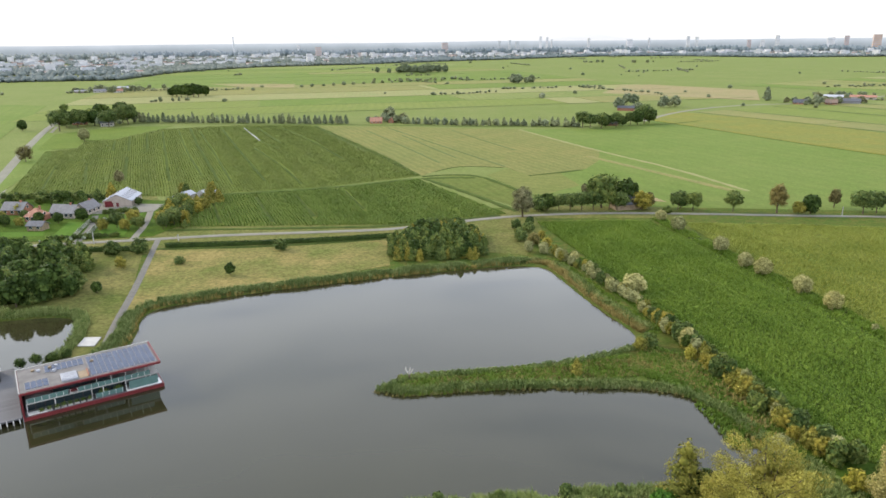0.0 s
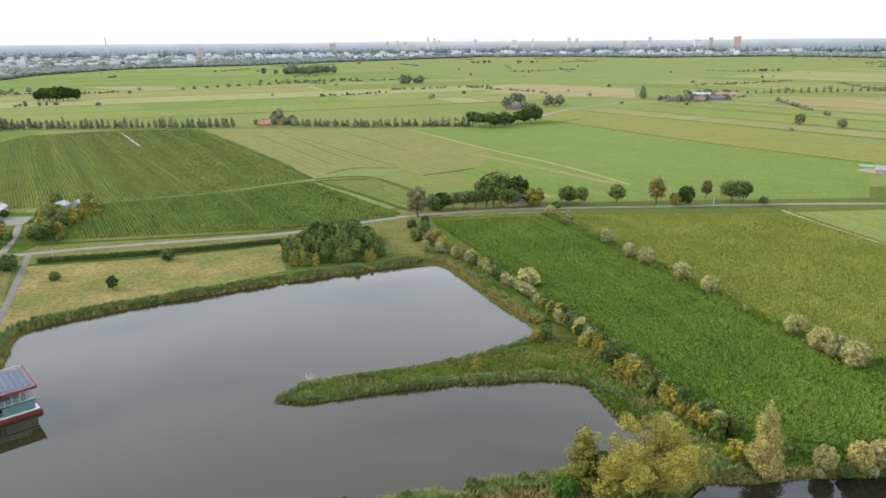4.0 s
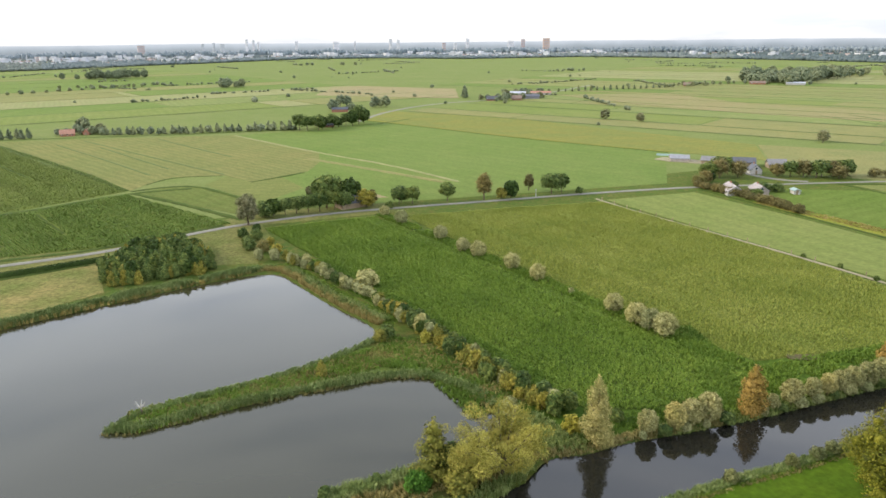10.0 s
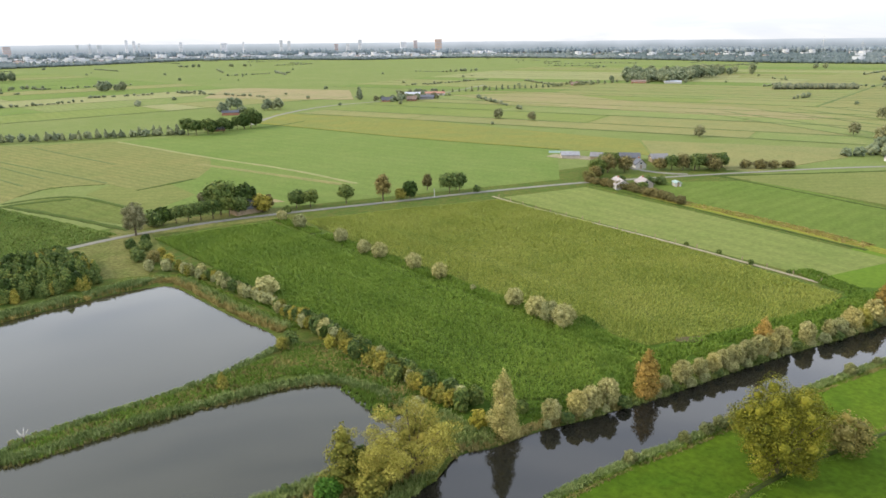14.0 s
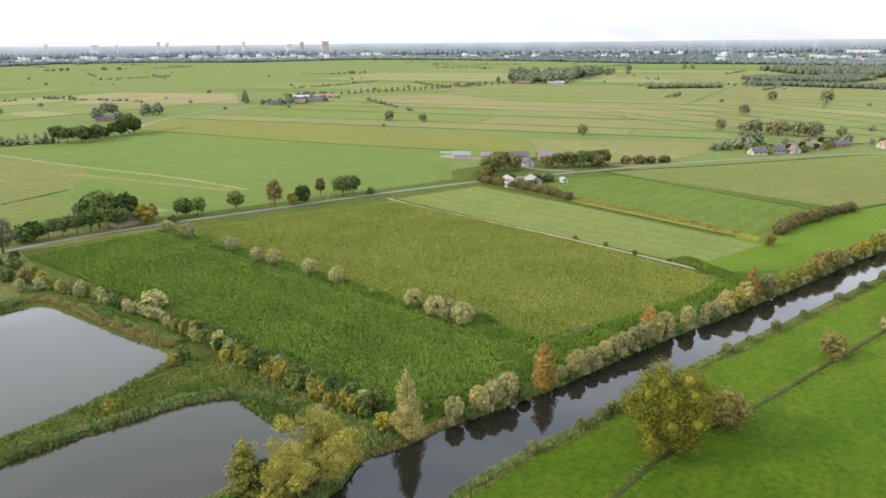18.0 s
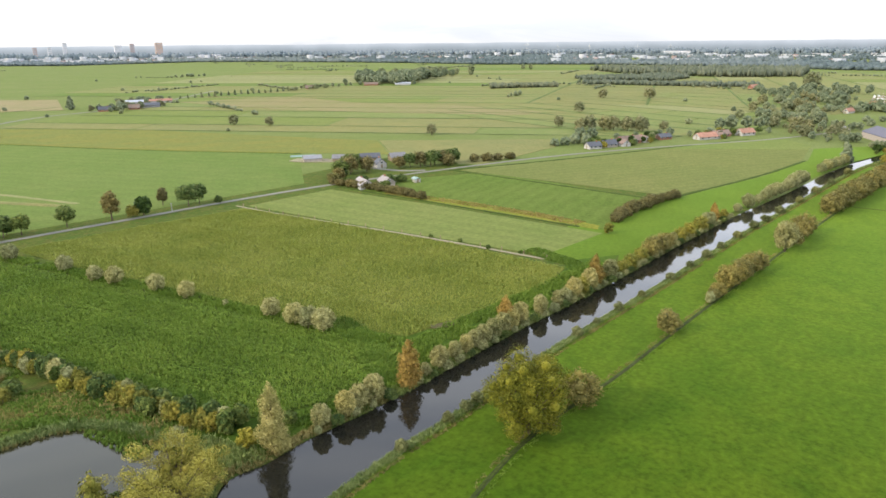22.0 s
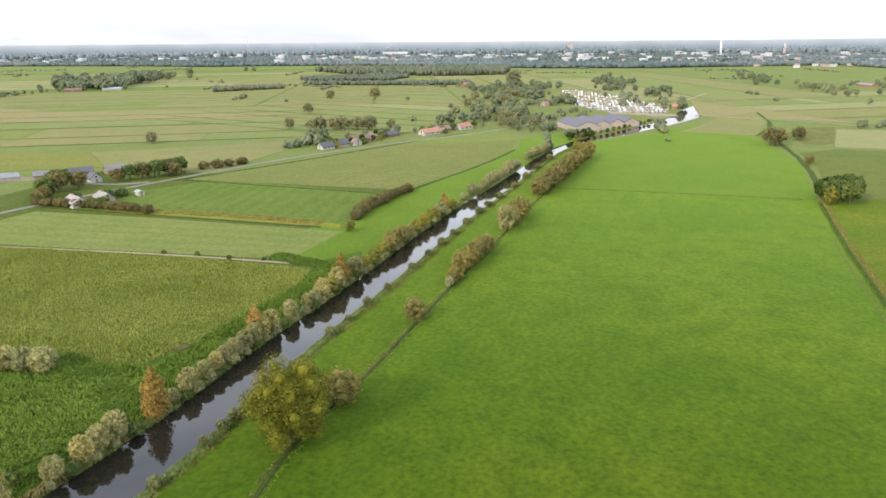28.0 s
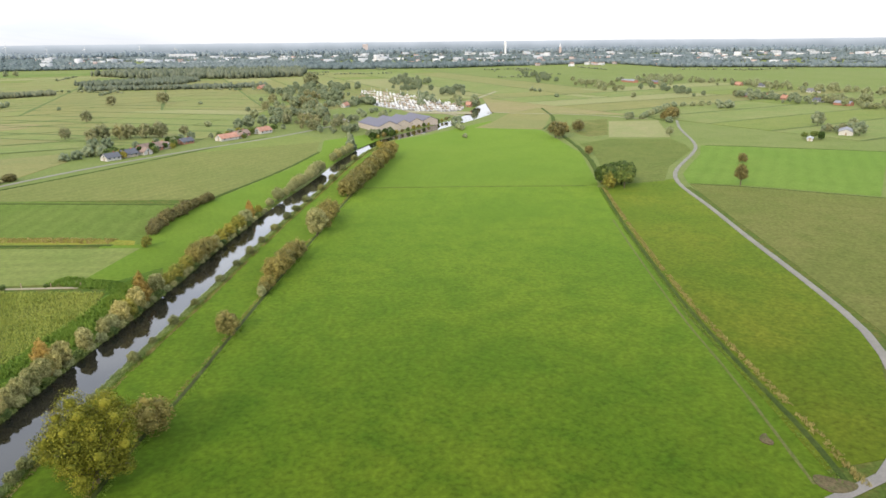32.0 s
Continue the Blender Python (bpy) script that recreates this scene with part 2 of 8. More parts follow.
M = {
    "meadow": ground_mat("meadow_grass", (0.034, 0.07, 0.004), (0.054, 0.088, 0.006), (0.022, 0.054, 0.003), 0.016, 0.11, 0.8, contrast=1.0, sheen=0.38),
    "meadow_far": ground_mat("smooth_ryegrass", (0.05, 0.092, 0.009), (0.062, 0.102, 0.011), (0.042, 0.08, 0.007), 0.012, 0.04, 0.7, contrast=0.6, sheen=0.3),
    # the paler field grasses from here on have distance haze in their colours
    "fresh": hazed_mat("fresh_grass_field", (0.068, 0.115, 0.024), (0.08, 0.124, 0.03), (0.094, 0.132, 0.034), 0.008, 0.04, 0.7, rows=(22, 11.0, 0.07), contrast=0.6),
    "stripe": hazed_mat("striped_lush_field", (0.055, 0.108, 0.016), (0.068, 0.118, 0.02), (0.05, 0.098, 0.014), 0.01, 0.05, 0.8, rows=(64, 9.0, 0.1), contrast=0.6, sheen=0.2),
    "polder": hazed_mat("polder_grass", (0.086, 0.122, 0.034), (0.1, 0.13, 0.042), (0.076, 0.112, 0.028), 0.01, 0.05, 0.7, contrast=0.6, sheen=0.1),
    "lush": ground_mat("lush_grass", (0.05, 0.125, 0.012), (0.062, 0.14, 0.016), (0.04, 0.105, 0.01), 0.03, 0.1, 1.0, contrast=0.7, sheen=0.2),
    "bank": ground_mat("bank_grass", (0.056, 0.078, 0.016), (0.040, 0.070, 0.014), (0.096, 0.082, 0.028), 0.06, 0.3, 1.4),
    "rough_green": ground_mat("weedy_rough_grass", (0.085, 0.095, 0.03), (0.12, 0.115, 0.045), (0.05, 0.075, 0.016), 0.04, 0.09, 0.9, contrast=1.2),
    "rough": ground_mat("rough_hay_grass", (0.17, 0.145, 0.06), (0.11, 0.115, 0.04), (0.06, 0.09, 0.02), 0.04, 0.07, 0.9, contrast=1.2),
    # maize floor darkened: shade between the rows is in the colour
    "corn_floor": ground_mat("painted_shade_maize_floor", (0.034, 0.06, 0.01), (0.044, 0.068, 0.012), (0.03, 0.045, 0.01), 0.03, 0.3, 2.0),
    "corn_pale": ground_mat("ripening_maize_floor", (0.075, 0.1, 0.02), (0.09, 0.105, 0.024), (0.06, 0.088, 0.016), 0.025, 0.09, 1.4),
    "green": hazed_mat("ryegrass_field", (0.095, 0.135, 0.040), (0.112, 0.146, 0.047), (0.131, 0.151, 0.056), 0.008, 0.04, 0.7, rows=(4, 9.0, 0.1), contrast=0.6),
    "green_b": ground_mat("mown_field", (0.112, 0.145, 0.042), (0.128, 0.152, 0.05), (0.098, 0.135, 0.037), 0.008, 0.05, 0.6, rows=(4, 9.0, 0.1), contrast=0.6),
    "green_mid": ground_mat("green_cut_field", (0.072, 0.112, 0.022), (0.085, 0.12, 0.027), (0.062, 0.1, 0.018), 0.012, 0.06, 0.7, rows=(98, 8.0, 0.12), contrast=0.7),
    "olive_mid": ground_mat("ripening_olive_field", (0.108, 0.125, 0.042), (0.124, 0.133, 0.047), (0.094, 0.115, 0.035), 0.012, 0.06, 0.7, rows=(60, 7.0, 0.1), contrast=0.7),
    "pale": hazed_mat("stubble_grass_field", (0.152, 0.169, 0.071), (0.134, 0.163, 0.064), (0.175, 0.173, 0.085), 0.012, 0.08, 0.8, rows=(5, 6.0, 0.1), contrast=0.5),
    "olive": hazed_mat("olive_field", (0.118, 0.132, 0.05), (0.137, 0.142, 0.052), (0.1, 0.122, 0.043), 0.012, 0.06, 0.8, rows=(0, 4.5, 0.05), contrast=0.7),
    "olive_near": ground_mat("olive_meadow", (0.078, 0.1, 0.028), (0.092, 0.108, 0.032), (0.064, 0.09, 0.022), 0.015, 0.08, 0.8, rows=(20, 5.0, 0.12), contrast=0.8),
    "olive_drill": hazed_mat("drilled_olive_field", (0.1, 0.118, 0.038), (0.118, 0.125, 0.042), (0.085, 0.108, 0.032), 0.012, 0.06, 0.8, rows=(22, 5.5, 0.16), contrast=0.8),
    "mustard": hazed_mat("yellowing_olive_field", (0.11, 0.125, 0.03), (0.098, 0.122, 0.032), (0.128, 0.128, 0.03), 0.012, 0.05, 0.8, rows=(25, 9.0, 0.1), contrast=0.8),
    "russet_field": hazed_mat("russet_grazed_field", (0.15, 0.14, 0.064), (0.13, 0.14, 0.055), (0.165, 0.145, 0.075), 0.012, 0.05, 0.8, contrast=0.6),
    "grazed": ground_mat("dull_grazed_pasture", (0.085, 0.098, 0.028), (0.1, 0.104, 0.034), (0.07, 0.088, 0.022), 0.02, 0.09, 0.8, contrast=0.8),
    "yellow": ground_mat("flowering_yellow_field", (0.135, 0.15, 0.022), (0.16, 0.155, 0.026), (0.1, 0.135, 0.022), 0.02, 0.06, 0.8, contrast=0.8),
    "tan": hazed_mat("tan_field", (0.170, 0.152, 0.080), (0.144, 0.146, 0.067), (0.186, 0.157, 0.093), 0.015, 0.06, 0.8, contrast=0.6),
    "brown": hazed_mat("brown_grazed_field", (0.125, 0.137, 0.051), (0.110, 0.143, 0.045), (0.141, 0.137, 0.057), 0.012, 0.05, 0.8, contrast=0.6),
    "flower_meadow": ground_mat("flowering_meadow", (0.046, 0.07, 0.005), (0.074, 0.085, 0.008), (0.032, 0.06, 0.004), 0.03, 0.12, 0.8, contrast=1.1, sheen=0.25),
    "weeds": ground_mat("lush_weeds", (0.036, 0.072, 0.009), (0.049, 0.086, 0.012), (0.027, 0.056, 0.009), 0.06, 0.25, 1.2),
    "trail": ground_mat("trodden_grass", (0.075, 0.09, 0.03), (0.09, 0.095, 0.04), (0.06, 0.085, 0.015), 0.1, 0.5, 2.0),
    "corn_far": ground_mat("striped_maize_floor", (0.078, 0.106, 0.023), (0.096, 0.118, 0.028), (0.062, 0.088, 0.018), 0.02, 0.12, 1.2, rows=(21, 17.0, 0.3)),
    "lawn": ground_mat("mown_lawn", (0.051, 0.112, 0.015), (0.060, 0.120, 0.020), (0.043, 0.098, 0.015), 0.1, 0.4, 3.0, contrast=0.5),
    "ditch": ground_mat("ditch_growth", (0.03, 0.05, 0.012), (0.045, 0.065, 0.015), (0.02, 0.03, 0.012), 0.1, 0.5, 2.0),
    "ditch_wet": ground_mat("wet_ditch_mud", (0.022, 0.028, 0.012), (0.034, 0.044, 0.018), (0.055, 0.07, 0.026), 0.2, 0.5, 2.0, rough=0.85),
    # ditch growth again, paled and blued: haze painted in for far ditches
    "ditch_far": hazed_mat("hazed_ditch_growth", (0.060, 0.096, 0.033), (0.072, 0.102, 0.039), (0.048, 0.078, 0.026), 0.1, 0.5, 2.0),
    "asphalt": ground_mat("worn_asphalt", (0.155, 0.155, 0.15), (0.18, 0.18, 0.17), (0.14, 0.14, 0.135), 0.1, 0.5, 3.0, 0.85, 0.1, contrast=0.4),
    "path": ground_mat("dark_path_asphalt", (0.12, 0.12, 0.125), (0.14, 0.14, 0.14), (0.1, 0.1, 0.1), 0.1, 0.6, 3.0, 0.9, 0.1, contrast=0.5),
    "gravel": ground_mat("pale_gravel", (0.22, 0.2, 0.15), (0.19, 0.18, 0.13), (0.26, 0.24, 0.19), 0.15, 0.6, 3.0, contrast=0.6),
    "mud": ground_mat("trodden_mud", (0.07, 0.06, 0.035), (0.09, 0.075, 0.045), (0.045, 0.065, 0.02), 0.2, 0.6, 2.5),
    "pond": water_mat("murky_pond_water", (0.027, 0.026, 0.011), 0.03, 0.05, 0.66),
    "river": water_mat("dark_river_water", (0.016, 0.015, 0.011), 0.06, 0.03, 0.75),
    "willow": leaf_mat("silver_willow_leaves", (0.144, 0.151, 0.055), (0.259, 0.256, 0.106), (0.397, 0.379, 0.184)),
    "willow_tan": leaf_mat("dry_willow_leaves", (0.140, 0.141, 0.048), (0.268, 0.246, 0.092), (0.422, 0.376, 0.166)),
    "leaf": leaf_mat("green_leaves", (0.037, 0.065, 0.018), (0.085, 0.120, 0.031), (0.160, 0.183, 0.050)),
    "leaf_dark": leaf_mat("dark_leaves", (0.02, 0.036, 0.009), (0.042, 0.07, 0.015), (0.082, 0.118, 0.024)),
    "leaf_bright": leaf_mat("fresh_green_leaves", (0.024, 0.064, 0.01), (0.044, 0.112, 0.014), (0.078, 0.155, 0.024)),
    "leaf_mix": leaf_mat("alder_leaves", (0.046, 0.078, 0.022), (0.092, 0.133, 0.034), (0.207, 0.221, 0.056)),
    "leaf_yellow": leaf_mat("yellowing_leaves", (0.101, 0.101, 0.016), (0.203, 0.196, 0.030), (0.338, 0.304, 0.061)),
    "leaf_gold": leaf_mat("gold_olive_leaves", (0.101, 0.104, 0.019), (0.193, 0.181, 0.032), (0.313, 0.259, 0.056)),
    "leaf_rust": leaf_mat("rust_brown_leaves", (0.092, 0.086, 0.025), (0.172, 0.150, 0.044), (0.270, 0.226, 0.080)),
    "leaf_russet": leaf_mat("russet_hedge_leaves", (0.076, 0.065, 0.022), (0.140, 0.122, 0.045), (0.204, 0.171, 0.068)),
    "leaf_levee": leaf_mat("levee_bush_leaves", (0.07, 0.08, 0.025), (0.13, 0.14, 0.05), (0.2, 0.2, 0.09)),
    "leaf_tan": leaf_mat("brownish_grey_leaves", (0.1, 0.097, 0.045), (0.19, 0.178, 0.086), (0.3, 0.275, 0.15)),
    "reed": leaf_mat("reed_blades", (0.075, 0.115, 0.03), (0.15, 0.195, 0.056), (0.28, 0.31, 0.125)),
    "reed_dry": leaf_mat("dry_reed_blades", (0.144, 0.120, 0.036), (0.240, 0.198, 0.066), (0.360, 0.300, 0.120)),
    "corn": leaf_mat("maize_leaves", (0.054, 0.096, 0.013), (0.116, 0.188, 0.026), (0.21, 0.27, 0.048), clump=0.05, amount=0.6, single=0.45),
    "corn_top": leaf_mat("ripening_maize_leaves", (0.12, 0.158, 0.027), (0.2, 0.238, 0.045), (0.305, 0.312, 0.09), clump=0.05, amount=0.6, single=0.45),
    "corn_olive": leaf_mat("olive_maize_leaves", (0.1, 0.135, 0.027), (0.165, 0.2, 0.046), (0.25, 0.265, 0.09), clump=0.05, amount=0.6, single=0.45),
    "corn_far_leaf": leaf_mat("green_maize_leaves_beyond", (0.075, 0.12, 0.02), (0.135, 0.195, 0.036), (0.21, 0.26, 0.06), clump=0.05, amount=0.6, single=0.45),
    # distant tree leaves: haze painted in, paler and greyer than near leaves
    "far_leaf": leaf_mat("haze_tinted_tree_leaves", (0.101, 0.124, 0.072), (0.158, 0.183, 0.102), (0.227, 0.246, 0.144)),
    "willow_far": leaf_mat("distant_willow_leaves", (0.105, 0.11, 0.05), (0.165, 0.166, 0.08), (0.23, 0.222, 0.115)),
    "leaf_orange": leaf_mat("orange_brown_leaves", (0.138, 0.094, 0.020), (0.276, 0.176, 0.040), (0.414, 0.264, 0.075)),
    "leaf_amber": leaf_mat("amber_yellow_leaves", (0.11, 0.112, 0.02), (0.225, 0.212, 0.04), (0.36, 0.325, 0.085)),
    "leaf_oak": leaf_mat("golden_olive_oak_leaves", (0.06, 0.066, 0.007), (0.14, 0.136, 0.014), (0.245, 0.22, 0.026), amount=1.2),
    # woods round the town: blue-grey haze put into the leaf colours
    "far_wood": leaf_mat("haze_tinted_woodland_leaves", (0.075, 0.096, 0.1), (0.115, 0.141, 0.14), (0.17, 0.195, 0.187)),
    "rim_wood": leaf_mat("haze_tinted_rim_leaves", (0.12, 0.15, 0.165), (0.17, 0.2, 0.215), (0.22, 0.25, 0.26)),
    "bark": plain_mat("grey_brown_bark", (0.11, 0.085, 0.06), 0.95, 0.1, vary=0.4, scale=2.0, streak=0.3),
    "red_steel": plain_mat("dark_red_painted_steel", (0.13, 0.015, 0.018), 0.5, 0.4, vary=0.15),
    "white_paint": plain_mat("white_paint", (0.6, 0.59, 0.57), 0.5, 0.4, vary=0.08),
    "roof_felt": plain_mat("grey_roof_felt", (0.14, 0.132, 0.125), 0.9, 0.2, vary=0.25, scale=0.5),
    "deck_grey": plain_mat("grey_deck_boards", (0.12, 0.12, 0.125), 0.85, 0.2, vary=0.25, scale=0.4),
    "concrete": plain_mat("pale_concrete", (0.36, 0.35, 0.33), 0.9, 0.2, vary=0.15),
    "panel": plain_mat("blue_solar_cells", (0.02, 0.034, 0.07), 0.2, 0.3, vary=0.1),
    "dark": plain_mat("dark_interior", (0.03, 0.03, 0.032), 0.6, 0.3, vary=0.2),
    "glass": plain_mat("dark_window_glass", (0.03, 0.045, 0.05), 0.05, 0.8, vary=0.1),
    "green_glass": plain_mat("green_balustrade_glass", (0.09, 0.165, 0.15), 0.08, 0.8, vary=0.1),
    "timber": plain_mat("weathered_timber", (0.26, 0.2, 0.13), 0.85, 0.2, vary=0.3, scale=1.5, streak=0.2),
    "brick_red": plain_mat("red_brick", (0.3, 0.14, 0.09), 0.9, 0.2, vary=0.2, scale=1.5),
    "brick_pale": plain_mat("pale_brick", (0.36, 0.31, 0.26), 0.9, 0.2, vary=0.15),
    "render_white": plain_mat("white_rendered_wall", (0.42, 0.4, 0.36), 0.85, 0.2, vary=0.1),
    "tile_orange": plain_mat("orange_clay_tiles", (0.34, 0.18, 0.125), 0.85, 0.2, vary=0.25),
    "tile_grey": plain_mat("grey_roof_tiles", (0.17, 0.165, 0.165), 0.8, 0.25, vary=0.2),
    "tile_dark": plain_mat("dark_slate_tiles", (0.085, 0.088, 0.1), 0.7, 0.3, vary=0.2),
    "tile_brown": plain_mat("brown_roof_tiles", (0.2, 0.145, 0.115), 0.85, 0.2, vary=0.2),
    "tile_pale": plain_mat("pale_weathered_tiles", (0.3, 0.265, 0.25), 0.85, 0.2, vary=0.2),
    "sheet_white": plain_mat("white_sheet_roof", (0.34, 0.35, 0.38), 0.6, 0.2, vary=0.08),
    "sheet_grey": plain_mat("corrugated_grey_sheet", (0.22, 0.22, 0.23), 0.7, 0.2, vary=0.15),
    "sheet_violet": plain_mat("dull_violet_sheet", (0.1, 0.092, 0.115), 0.6, 0.35, vary=0.12),
    "mint": plain_mat("mint_silage_film", (0.2, 0.28, 0.24), 0.4, 0.4, vary=0.08),
    "city_white": plain_mat("pale_city_facade", (0.6, 0.585, 0.58), 0.8, 0.2, vary=0.12, scale=0.05),
    "city_grey": plain_mat("grey_city_facade", (0.45, 0.46, 0.48), 0.8, 0.2, vary=0.12, scale=0.05),
    "city_pink": plain_mat("pinkish_city_brick", (0.42, 0.33, 0.3), 0.85, 0.2, vary=0.12, scale=0.05),
    "city_orange": plain_mat("orange_tower_cladding", (0.5, 0.34, 0.24), 0.8, 0.2, vary=0.12, scale=0.05),
    # window bands kept pale: skyline haze and sun put into the colour
    "city_dark": plain_mat("city_window_bands", (0.36, 0.39, 0.43), 0.3, 0.5, vary=0.1, scale=0.05),
}

# ---- mesh helpers ----


def mesh_np(name, verts, faces, material=None, smooth=False):
    """A mesh from arrays: verts (n, 3), faces (m, 3 or 4)."""
    verts, faces = np.asarray(verts, np.float32), np.asarray(faces, np.int32)
    me = bpy.data.meshes.new(name)
    k = faces.shape[1]
    me.vertices.add(len(verts))
    me.vertices.foreach_set("co", verts.ravel())
    me.loops.add(faces.size)
    me.loops.foreach_set("vertex_index", faces.ravel())
    me.polygons.add(len(faces))
    me.polygons.foreach_set("loop_start", np.arange(0, faces.size, k, dtype=np.int32))
    if smooth:
        me.polygons.foreach_set("use_smooth", np.ones(len(faces), bool))
    me.update(calc_edges=True)
    if material:
        me.materials.append(M[material])
    return me


def bm_mesh(name, bm, material=None):
    me = bpy.data.meshes.new(name)
    bm.to_mesh(me)
    bm.free()
    if material:
        me.materials.append(M[material])
    return me


def part(name, data, material, parent, label=""):
    """Links a bmesh or mesh as one part under a thing or part."""
    if isinstance(data, bmesh.types.BMesh):
        data = bm_mesh(name, data, material)
    elif material and not data.materials:
        data.materials.append(M[material])
    ob = new(name, data)
    ob.parent = parent
    return tagged(ob, label)


def thing(name, m, label, category, group="", kind=""):
    ob = new(name)
    ob.empty_display_size = 0.2
    ob.matrix_basis = m
    return tagged(ob, label, category, group, kind)


def box(bm, x0, x1, y0, y1, z0, z1, bevel=0.0):
    """Adds a box, with small bevels where asked, to bm."""
    r = bmesh.ops.create_cube(bm, size=1, matrix=Matrix.Translation(((x0 + x1) / 2, (y0 + y1) / 2, (z0 + z1) / 2)) @ Matrix.Diagonal((x1 - x0, y1 - y0, z1 - z0, 1)))
    if bevel:
        es = list({e for v in r["verts"] for e in v.link_edges})
        bmesh.ops.bevel(bm, geom=es, offset=bevel, segments=1, affect="EDGES")
    return bm


def boxed(*a, **k):
    return box(bmesh.new(), *a, **k)


def smooth_line(pts, times=2, closed=False):
    p = np.array(pts, float)
    for _ in range(times):
        q = np.roll(p, -1, 0) if closed else p[1:]
        o = p if closed else p[:-1]
        a, b = o * 0.75 + q * 0.25, o * 0.25 + q * 0.75
        r = np.empty((2 * len(a), 2))
        r[0::2], r[1::2] = a, b
        p = r if closed else np.vstack([p[:1], r, p[-1:]])
    return p


def along(pts, step):
    """Points, and headings, every step metres along a line."""
    p = np.array(pts, float)
    seg = np.hypot(*np.diff(p, axis=0).T)
    s = np.concatenate([[0], np.cumsum(seg)])
    d = np.arange(0, s[-1], step)
    x, y = np.interp(d, s, p[:, 0]), np.interp(d, s, p[:, 1])
    i = np.clip(np.searchsorted(s, d, side="right") - 1, 0, len(seg) - 1)
    t = np.diff(p, axis=0)[i] / seg[i][:, None]
    return np.stack([x, y], 1), t


def inside(poly, X, Y):
    p = np.array(poly, float)
    c = np.zeros(X.shape, bool)
    for (x0, y0), (x1, y1) in zip(p, np.roll(p, -1, 0)):
        if y0 != y1:
            c ^= ((y0 > Y) != (y1 > Y)) & (X < (x1 - x0) * (Y - y0) / (y1 - y0) + x0)
    return c


def away(poly, X, Y, closed=True):
    """Distance to a polygon's outline."""
    p = np.array(poly, float)
    best = np.full(X.shape, 1e9)
    ends = np.roll(p, -1, 0) if closed else p[1:]
    for (x0, y0), (x1, y1) in zip(p, ends):
        dx, dy = x1 - x0, y1 - y0
        L = dx * dx + dy * dy + 1e-9
        u = np.clip(((X - x0) * dx + (Y - y0) * dy) / L, 0, 1)
        best = np.minimum(best, np.hypot(X - x0 - u * dx, Y - y0 - u * dy))
    return best


LAYER = [0.0]


def sheet(name, corners, z, material, label, category="field"):
    """A flat field or yard: a polygon with a low earthen edge."""
    LAYER[0] += 0.0006
    z += LAYER[0]
    bm = bmesh.new()
    top = [bm.verts.new((x, y, z)) for x, y in corners]
    f = bm.faces.new(top)
    if f.calc_area() and f.normal.z < 0:
        f.normal_flip()
    low = [bm.verts.new((x, y, z - max(0.08, z - LAND + 0.03))) for x, y in corners]
    for i in range(len(top)):
        j = (i + 1) % len(top)
        bm.faces.new((top[i], low[i], low[j], top[j]))
    bmesh.ops.recalc_face_normals(bm, faces=bm.faces)
    bmesh.ops.triangulate(bm, faces=[g for g in bm.faces if len(g.verts) > 4])
    ob = new(name, bm_mesh(name, bm, material))
    return tagged(ob, label, category, kind="structure")


def ribbon(name, pts, width, z, material, label, category, rounds=2, high=0.06, wob=0.0):
    """A road, track or ditch: a strip that follows a smoothed line."""
    p, t = along(smooth_line(pts, rounds), 4.0 if max(map(abs, np.ravel(pts))) < 700 else 14.0)
    n = np.stack([-t[:, 1], t[:, 0]], 1)
    rng = np.random.default_rng(len(pts) * 7 + 1)
    w = width / 2 * (1 + wob * (rng.random(len(p)) - 0.5))[:, None]
    a, b = p + n * w, p - n * w
    k = len(p)
    v = np.zeros((4 * k, 3))
    v[:k, :2], v[k:2 * k, :2], v[2 * k:3 * k, :2], v[3 * k:, :2] = a + n * 0.15, a, b, b - n * 0.15
    v[k:3 * k, 2], v[:k, 2], v[3 * k:, 2] = z, z - high, z - high
    i = np.arange(k - 1)
    f = np.concatenate([np.stack([i + r * k, i + r * k + 1, i + (r + 1) * k + 1, i + (r + 1) * k], 1)[:, ::-1] for r in range(3)])
    ob = new(name, mesh_np(name, v, f, material))
    return tagged(ob, label, category, kind="structure")

# ---- the ground, one sheet to the horizon, with pond and river beds sunk into it ----
POND = smooth_line([(-190, 166), (-120, 177), (-101, 181), (-92, 164), (-92, 149), (-79, 150), (-77.5, 163), (-84, 183), (-72, 190.5), (-48, 200.5),
                    (4, 217), (34, 222.5), (38, 205), (43, 183), (50, 163), (47, 156), (28, 147), (8, 143.5), (-8, 141), (-14, 136), (-9, 132.6),
                    (8, 135), (26, 135.5), (50, 134.5), (56, 123), (58.8, 111), (55, 103), (44, 100), (20, 98.5), (-5, 96.5), (-24, 90),
                    (-60, 76), (-190, 60)], 2, True)
RIVER_N = [(-90, 80), (0, 82), (40, 85), (50, 88), (56, 91.5), (61, 93.4), (66, 91.2), (75, 91.8), (85, 90.2), (97, 89.0), (110, 88.0), (132, 87.4), (152, 86.4), (170, 84.4), (200, 82.6), (226, 81.6), (250, 80.6),
           (275, 78.6), (306, 76.8), (322, 75.0), (354, 71.0), (400, 66.8), (432, 64.8), (462, 60.4), (491, 57.0), (520, 51), (550, 39), (595, 18.5), (660, -9), (708, -26), (790, -38), (850, -56), (880, -62)]
